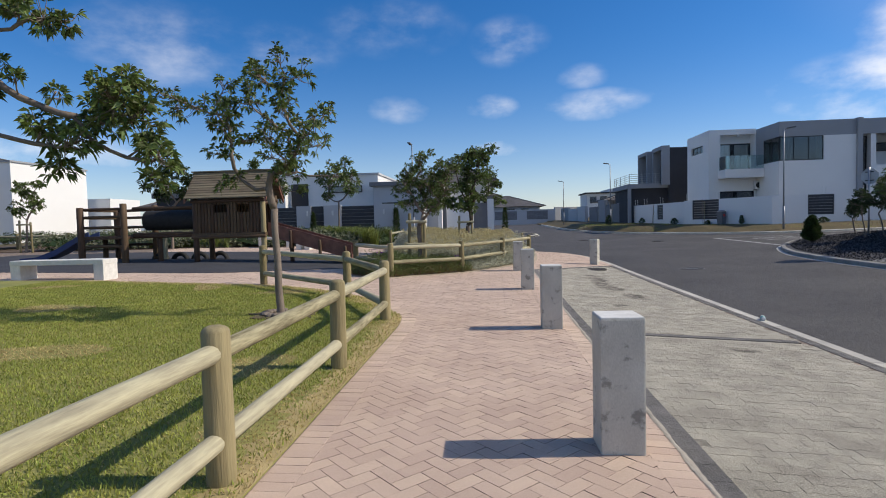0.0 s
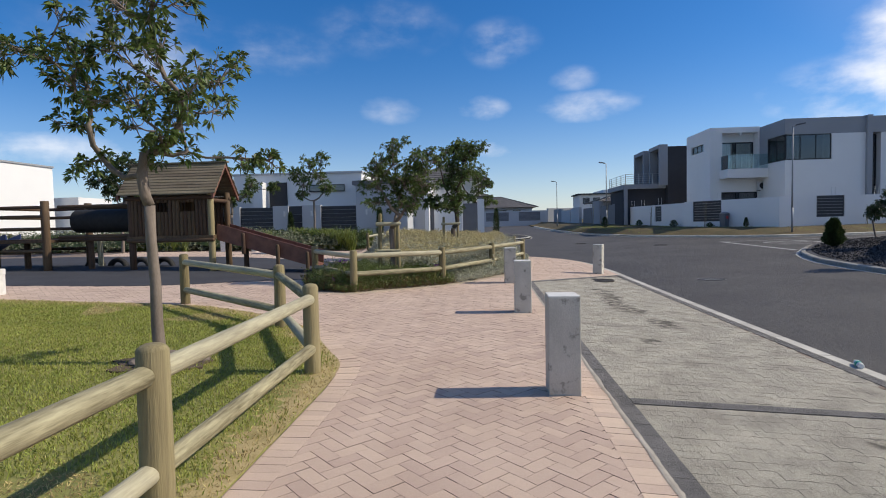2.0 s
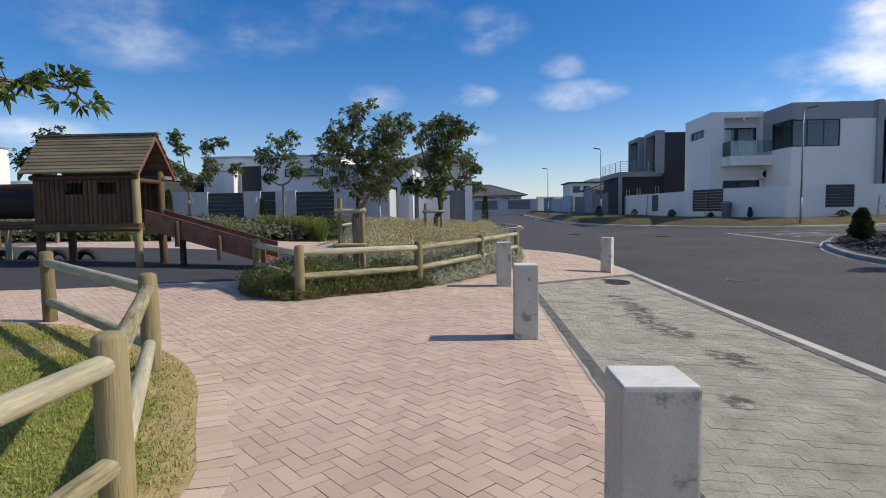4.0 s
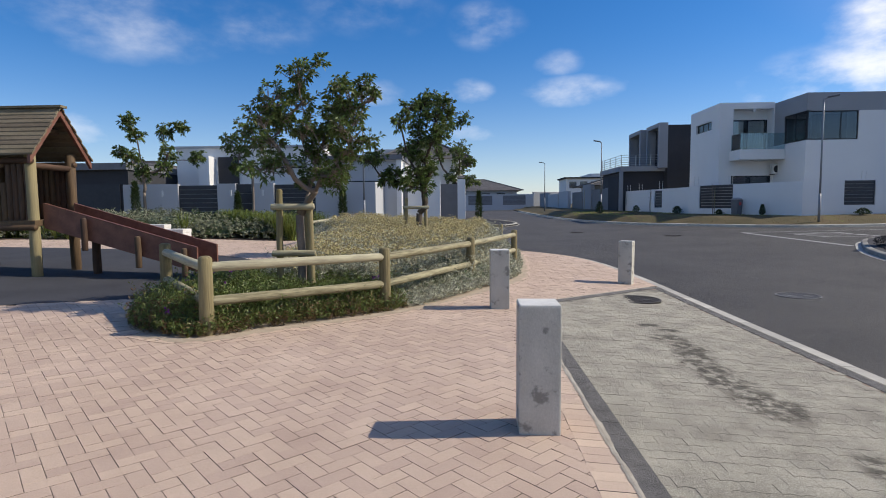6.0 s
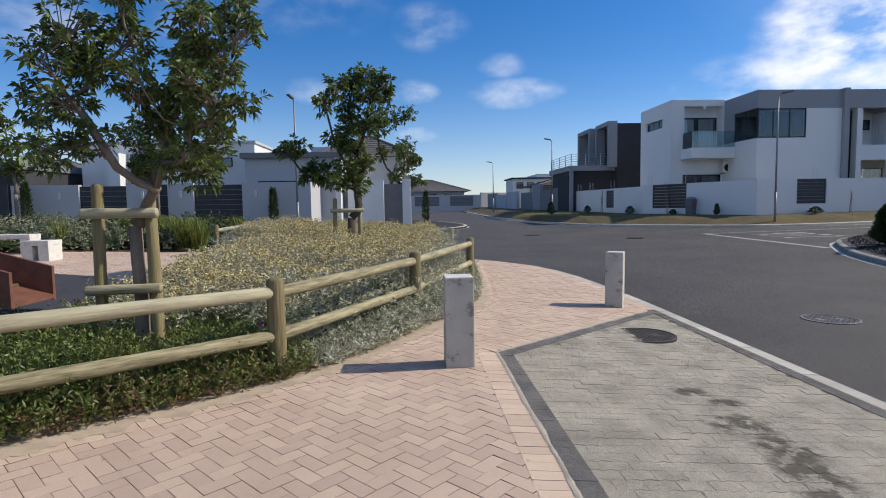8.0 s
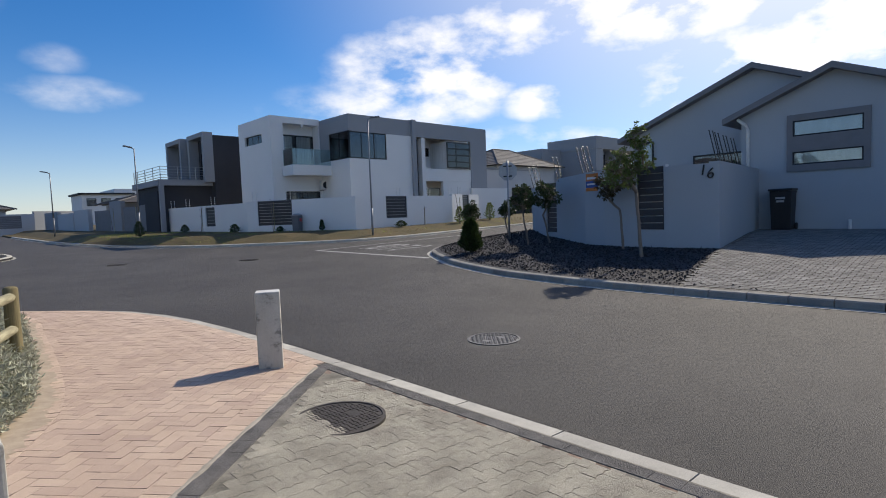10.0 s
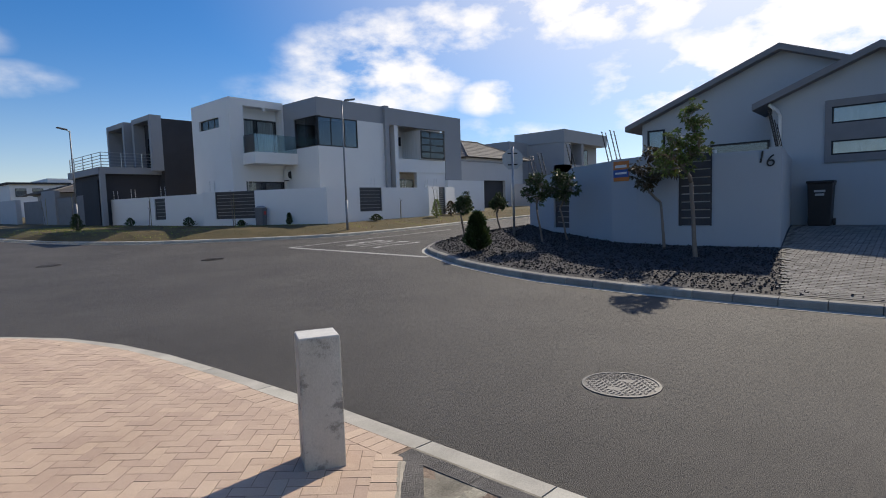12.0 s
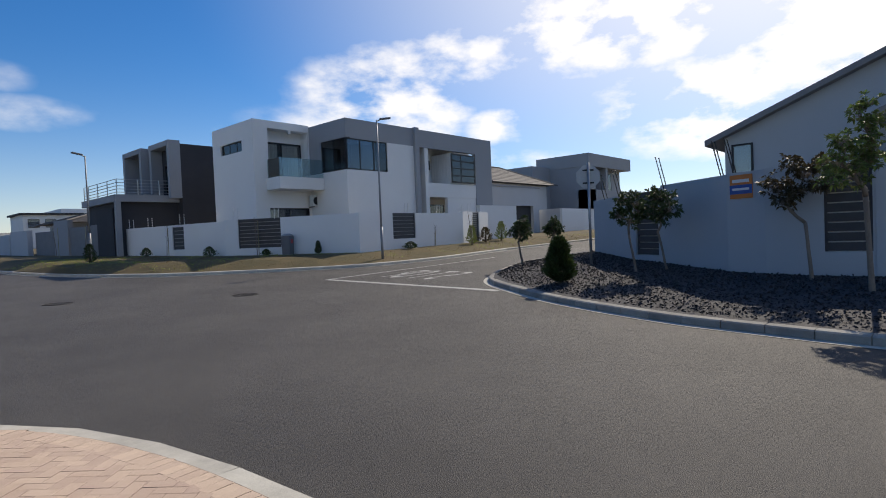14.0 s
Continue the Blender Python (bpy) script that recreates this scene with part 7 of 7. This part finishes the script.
tagged(quad_mesh("dry_blades", leaves(P[~gr], D[~gr], .06, .02), M["verge_blade"], verge_grass), kind="stuff")

# slate chips
X, Y = scatter([(x + .35, y - .1) for x, y in north_line if 14 < y < 30.4] + [(20.5, 27.5), (17.75, 24.9), (16.95, 23.75), (15.4, 21.7), (15.05, 20.2), (15.05, 19.0), (15.15, 17.75), (11.4, 16.9)], 60000)
P = np.stack([X, Y, np.array([north_z(a, b) for a, b in zip(X, Y)]) + RNG.uniform(-.004, .02, len(X))], 1)
D = RNG.normal(0, 1, (len(X), 3)) * np.array([1, 1, .35])
chips = tagged(quad_mesh("slate_chips", leaves(P, D, .05, .036), M["gravel"]), "dark grey slate chips covering the bed", "gravel", kind="stuff")

# dug ring of soil with stones round the lawn tree
ring = [(-3.05 + .42 * (1 + .2 * math.sin(k * 2.3)) * math.cos(k * math.tau / 18), 7.5 + .42 * (1 + .2 * math.cos(k * 1.7)) * math.sin(k * math.tau / 18)) for k in range(18)]
patch("tree_ring", ring, lambda x, y: park_z(x, y) + .03, M["soil"], .3, .05, "bare soil ring round the lawn tree")
for k in range(16):
    a, r = k * 2.4, .12 + .24 * ((k * .618) % 1)
    x, y = -3.05 + r * math.cos(a), 7.5 + r * math.sin(a)
    bm = bmesh.new()
    bmesh.ops.create_icosphere(bm, subdivisions=2, radius=.05 + .03 * ((k * .37) % 1))
    for v in bm.verts:
        v.co *= 1 + .35 * noise.noise(v.co * 14 + Vector((k, 0, 0)))
        v.co.z *= .6
    st = part("stone", bm, M["bark"], None, smooth=False)
    st.matrix_basis = pose(x, y, park_z(x, y) + .045, 0, 0, k * 50)
    tagged(st, "rough grey stone in the soil round the tree", "stone", "stones round the tree")


# ---------------------------------------------------------------- pavers, piece by piece
def paver_shape(outline, depth=0.03, chamfer=0.0012):
    """Vertices and faces of a paver with chamfered rim; its top lies at z = 0."""
    n = len(outline)
    cx, cy = sum(p[0] for p in outline) / n, sum(p[1] for p in outline) / n
    v = []
    for f, z in ((1.0, -depth), (1.0, -chamfer), (0.0, 0.0)):
        for x, y in outline:
            if f:
                v.append((x, y, z))
            else:
                L = math.hypot(x - cx, y - cy)
                k = (L - chamfer * 1.5) / L
                v.append((cx + (x - cx) * k, cy + (y - cy) * k, z))
    faces = [(a + k, a + (k + 1) % n, b + (k + 1) % n, b + k) for a, b in ((0, n), (n, 2 * n)) for k in range(n)]
    faces.append(tuple(range(2 * n, 3 * n)))
    return v, faces


def lay(root, name, shape, places, mat, zf, singles, single_test, side):
    """Lays pavers: those in a stretch of the plan as pieces of their own, the rest joined."""
    v0, f0 = shape
    me = bpy.data.meshes.new(name)
    me.from_pydata(v0, [], f0)
    me.materials.append(mat), me.materials.append(side)
    slot = [1 if k < len(f0) // 2 else 0 for k in range(len(f0))]
    me.polygons.foreach_set("material_index", slot)
    A = np.array(v0)
    V, F, count = [], [], 0
    for x, y, rot in places:
        c, s = math.cos(rot), math.sin(rot)
        lift = RNG.normal(0, .0007)
        if count < singles and single_test(x, y):
            ob = new(name, me)
            gx, gy = (zf(x + .1, y) - zf(x - .1, y)) / .2, (zf(x, y + .1) - zf(x, y - .1)) / .2
            up = Vector((-gx, -gy, 1)).normalized()
            ob.matrix_basis = Matrix.Translation((x, y, zf(x, y) + lift)) @ Vector((0, 0, 1)).rotation_difference(up).to_matrix().to_4x4() @ Matrix.Rotation(rot, 4, "Z")
            ob.parent = root
            count += 1
            continue
        X, Y = x + A[:, 0] * c - A[:, 1] * s, y + A[:, 0] * s + A[:, 1] * c
        z0 = zf(x, y) + lift
        gx, gy = (zf(x + .1, y) - zf(x - .1, y)) / .2, (zf(x, y + .1) - zf(x, y - .1)) / .2
        b = len(V)
        V += list(zip(X.tolist(), Y.tolist(), (A[:, 2] + z0 + (X - x) * gx + (Y - y) * gy).tolist()))
        F += [tuple(i + b for i in f) for f in f0]
    if V:
        field = tagged(mesh_object(name + "_field", V, F, mat, root), kind="stuff")
        field.data.materials.append(side)
        field.data.polygons.foreach_set("material_index", slot * (len(F) // len(f0)))


def rect(w, h, gap=0.0034):
    return [(-w / 2 + gap / 2, -h / 2 + gap / 2), (w / 2 - gap / 2, -h / 2 + gap / 2), (w / 2 - gap / 2, h / 2 - gap / 2), (-w / 2 + gap / 2, h / 2 - gap / 2)]


BAY = [(1.08, -14), (1.08, 15.42), (3.58, 17.79), (3.86, 18.0), (3.86, -14)]
kerb_in = [(x - 0.24, y) if y < 20 else (x - 0.215, y - 0.10) for x, y in near_line]
pavement = bpy.data.objects["pavement"]
W, L = 0.1, 0.2
bricks = []


def brick_ok(x, y):
    if not (-14.5 < x < 4 and -3.5 < y < 27.5):
        return False
    edge = interp(y, [p[1] for p in kerb_in], [p[0] for p in kerb_in])
    if x > edge - 0.08 or (x < -9 and y < 10.5):
        return False
    return not (inside(BAY, x, y) or inside(LAWN, x, y) or inside(PAD, x, y) or inside(BED, x, y) or inside(SHRUB, x, y))


c45 = math.sqrt(.5)
for i in range(-240, 240):
    for j in range(-70, 70):
        # lattice of a herringbone laid at 45 degrees
        for kind in (0, 1):
            a = i * W + 2 * j * W + (W if kind == 0 else -W / 2)
            b = i * W - 2 * j * W + (W / 2 if kind == 0 else W)
            x, y = (a - b) * c45 - 5.3, (a + b) * c45 + 11.0
            if brick_ok(x, y):
                bricks.append((x, y, math.radians(45 if kind == 0 else 135)))
lay(pavement, "brick", paver_shape(rect(L, W)), bricks, M["brick"], park_z, 240, lambda x, y: -0.95 < x < 0.85 and 2.4 < y < 5.2, M["joint_side"])


# header courses along the edges of the brick field
def course(line, step, inset, side, rot_add=math.pi / 2):
    out, P = [], [Vector((*p, 0)) for p in line]
    acc = step / 2
    for a, b in zip(P, P[1:]):
        seg = (b - a).length
        d = (b - a).normalized()
        n = Vector((-d.y, d.x, 0)) * side
        while acc <= seg:
            q = a + d * acc + n * inset
            out.append((q.x, q.y, math.atan2(d.y, d.x) + rot_add))
            acc += step
        acc -= seg
    return out


grass_edge = [p for p in LAWN if p[0] > -13.9]
grass_edge = [(-1.27, -3.5)] + [p for p in grass_edge if p[1] > -3]
heads = course(grass_edge, W, .11, -1) + course([(1.08, -3.5), (1.08, 15.40), (3.74, 17.93)], W, .105, 1) + course([p for p in kerb_in if .3 < p[1] < 27.4 and p[1] > 17.9], W, .10, 1)
heads += course([p for p in BED if p[0] > -4.2 and p[1] < 25 and not (p[0] < -3.2 and p[1] > 14.4)], W, .11, -1)
lay(pavement, "edge_brick", paver_shape(rect(L, W)), heads, M["brick"], lambda x, y: park_z(x, y) + 0.003, 60, lambda x, y: 2.2 < y < 5.5, M["joint_side"])

# grey parking bay: interlocking pavers with a dark border
bay_sheet = patch("parking_bay", [(1.07, -14), (1.07, 15.43), (3.60, 17.82), (3.87, 18.0), (3.87, -14)], lambda x, y: park_z(x, y) - 0.0024, M["cobble_joint"], 0.32, 0.1, "grey interlocking paved parking bay with oil stains")
band = course([(1.08, -3.5), (1.08, 15.42), (3.76, 18.0)], .2, .082, -1) + course([(3.85, 17.98), (3.85, -3.5)], .2, .075, -1) + course([(1.23, 6.82), (3.70, 6.82)], .2, 0, 1)
lay(bay_sheet, "border_paver", paver_shape(rect(.135, .2, .002)), band, M["band"], lambda x, y: park_z(x, y) + .006, 60, lambda x, y: 2.2 < y < 5.5, M["band"])
zig = []
uw, uh, amp = 0.176, 0.105, 0.016
for k in range(5):
    zig.append((-uw / 2 + k * uw / 4, -uh / 2 + (amp if k % 2 else -amp) * .5))
for k in range(5):
    zig.append((uw / 2 - k * uw / 4, uh / 2 + (amp if k % 2 else -amp) * .5))
zig = [(x * .990, y * .982) for x, y in zig]
INNER = [(1.20, -14), (1.20, 15.30), (3.40, 17.35), (3.73, 17.35), (3.73, -14)]
cob = []
row, y = 0, -3.5
while y < 17.6:
    x = 1.21 + (uw / 2 if row % 2 == 0 else uw)
    x -= uw * .5
    while x < 3.76:
        if inside(INNER, x, y) and abs(y - 6.82) > .06:
            cob.append((x, y, math.radians(RNG.normal(0, .6))))
        x += uw
    y += uh
    row += 1
lay(bay_sheet, "paver", paver_shape(zig, .03, .001), cob, M["cobble"], park_z, 240, lambda x, y: 4.2 < y < 6.7, M["cobble_joint"])


def ribbon(name, line, zf, width, mat, label, seed=0, lean=0.0, step=0.03):
    """A ragged strip of loose material lying along a line."""
    P = [Vector((*p, 0)) for p in line]
    v, k = [], 0
    for a, b in zip(P, P[1:]):
        d = (b - a).normalized()
        n = Vector((-d.y, d.x, 0))
        for i in range(max(1, int((b - a).length / step))):
            q = a + d * (i * step)
            for sgn in (-1, 0, 1):
                o = n * (width * (sgn + lean) * (0.85 + 0.5 * noise.noise((q.x * 4 + seed, q.y * 4, sgn * 4.0)) + 0.5 * noise.noise((q.x * 23, q.y * 23, seed + sgn)))) if sgn else n * width * lean
                w = q + o
                v.append((w.x, w.y, zf(w.x, w.y) + (0.002 if sgn == 0 else -0.001)))
            k += 1
    f = [(3 * i + j, 3 * i + j + 1, 3 * i + j + 4, 3 * i + j + 3) for i in range(k - 1) for j in (0, 1)]
    return tagged(mesh_object(name, v, f, mat), label, kind="structure")


ribbon("mortar_haunch", [(1.080, -3.4), (1.080, 15.42), (3.70, 17.93)], lambda x, y: park_z(x, y) + .0068, .022, M["mortar"], "rough pale mortar between the bricks and the dark border", 3)
ribbon("dry_edge", [(-1.27, -3.0)] + edge_line[1:], lambda x, y: park_z(x, y) + .0145, .16, M["straw_ground"], "dry straw-coloured strip at the edge of the lawn", 5, 0.92)
ribbon("blown_sand", [p for p in BED if p[0] > -3.2 and p[1] < 24], lambda x, y: park_z(x, y) + .0062, .13, M["sand"], "pale sand and soil washed out along the planted bed", 8, -0.25)

# grey brick driveway of the house with the number
drive = patch("driveway", [(10.98, 17.0), (15.18, 17.68), (20.6, 18.3), (20.65, 6.0), (10.98, 6.0)], lambda x, y: north_z(x, y) + .012, M["cobble_joint"], .8, .1, "grey brick driveway of the house")
dr = []
DRIVE_PAVER = material("drive_paver", (0.30, 0.285, 0.26), (0.14, 0.13, 0.12), 0.9, 3, 90, 0.6, island=0.12, obj=0.12)
for r in range(0, 91):
    for c in range(0, 54):
        x, y = 11.1 + r * .105, 17.9 - c * .21 - (.105 if r % 2 else 0)
        if inside([(11.02, 17.0), (15.16, 17.6), (20.6, 18.2), (20.6, 6.0), (11.02, 6.0)], x, y) and y > 8:
            dr.append((x, y, math.pi / 2))
lay(drive, "paver", paver_shape(rect(L, W, .006)), dr, DRIVE_PAVER, lambda x, y: north_z(x, y) + .024, 200, lambda x, y: 11 < x < 14 and y > 14.0, M["joint_side"])
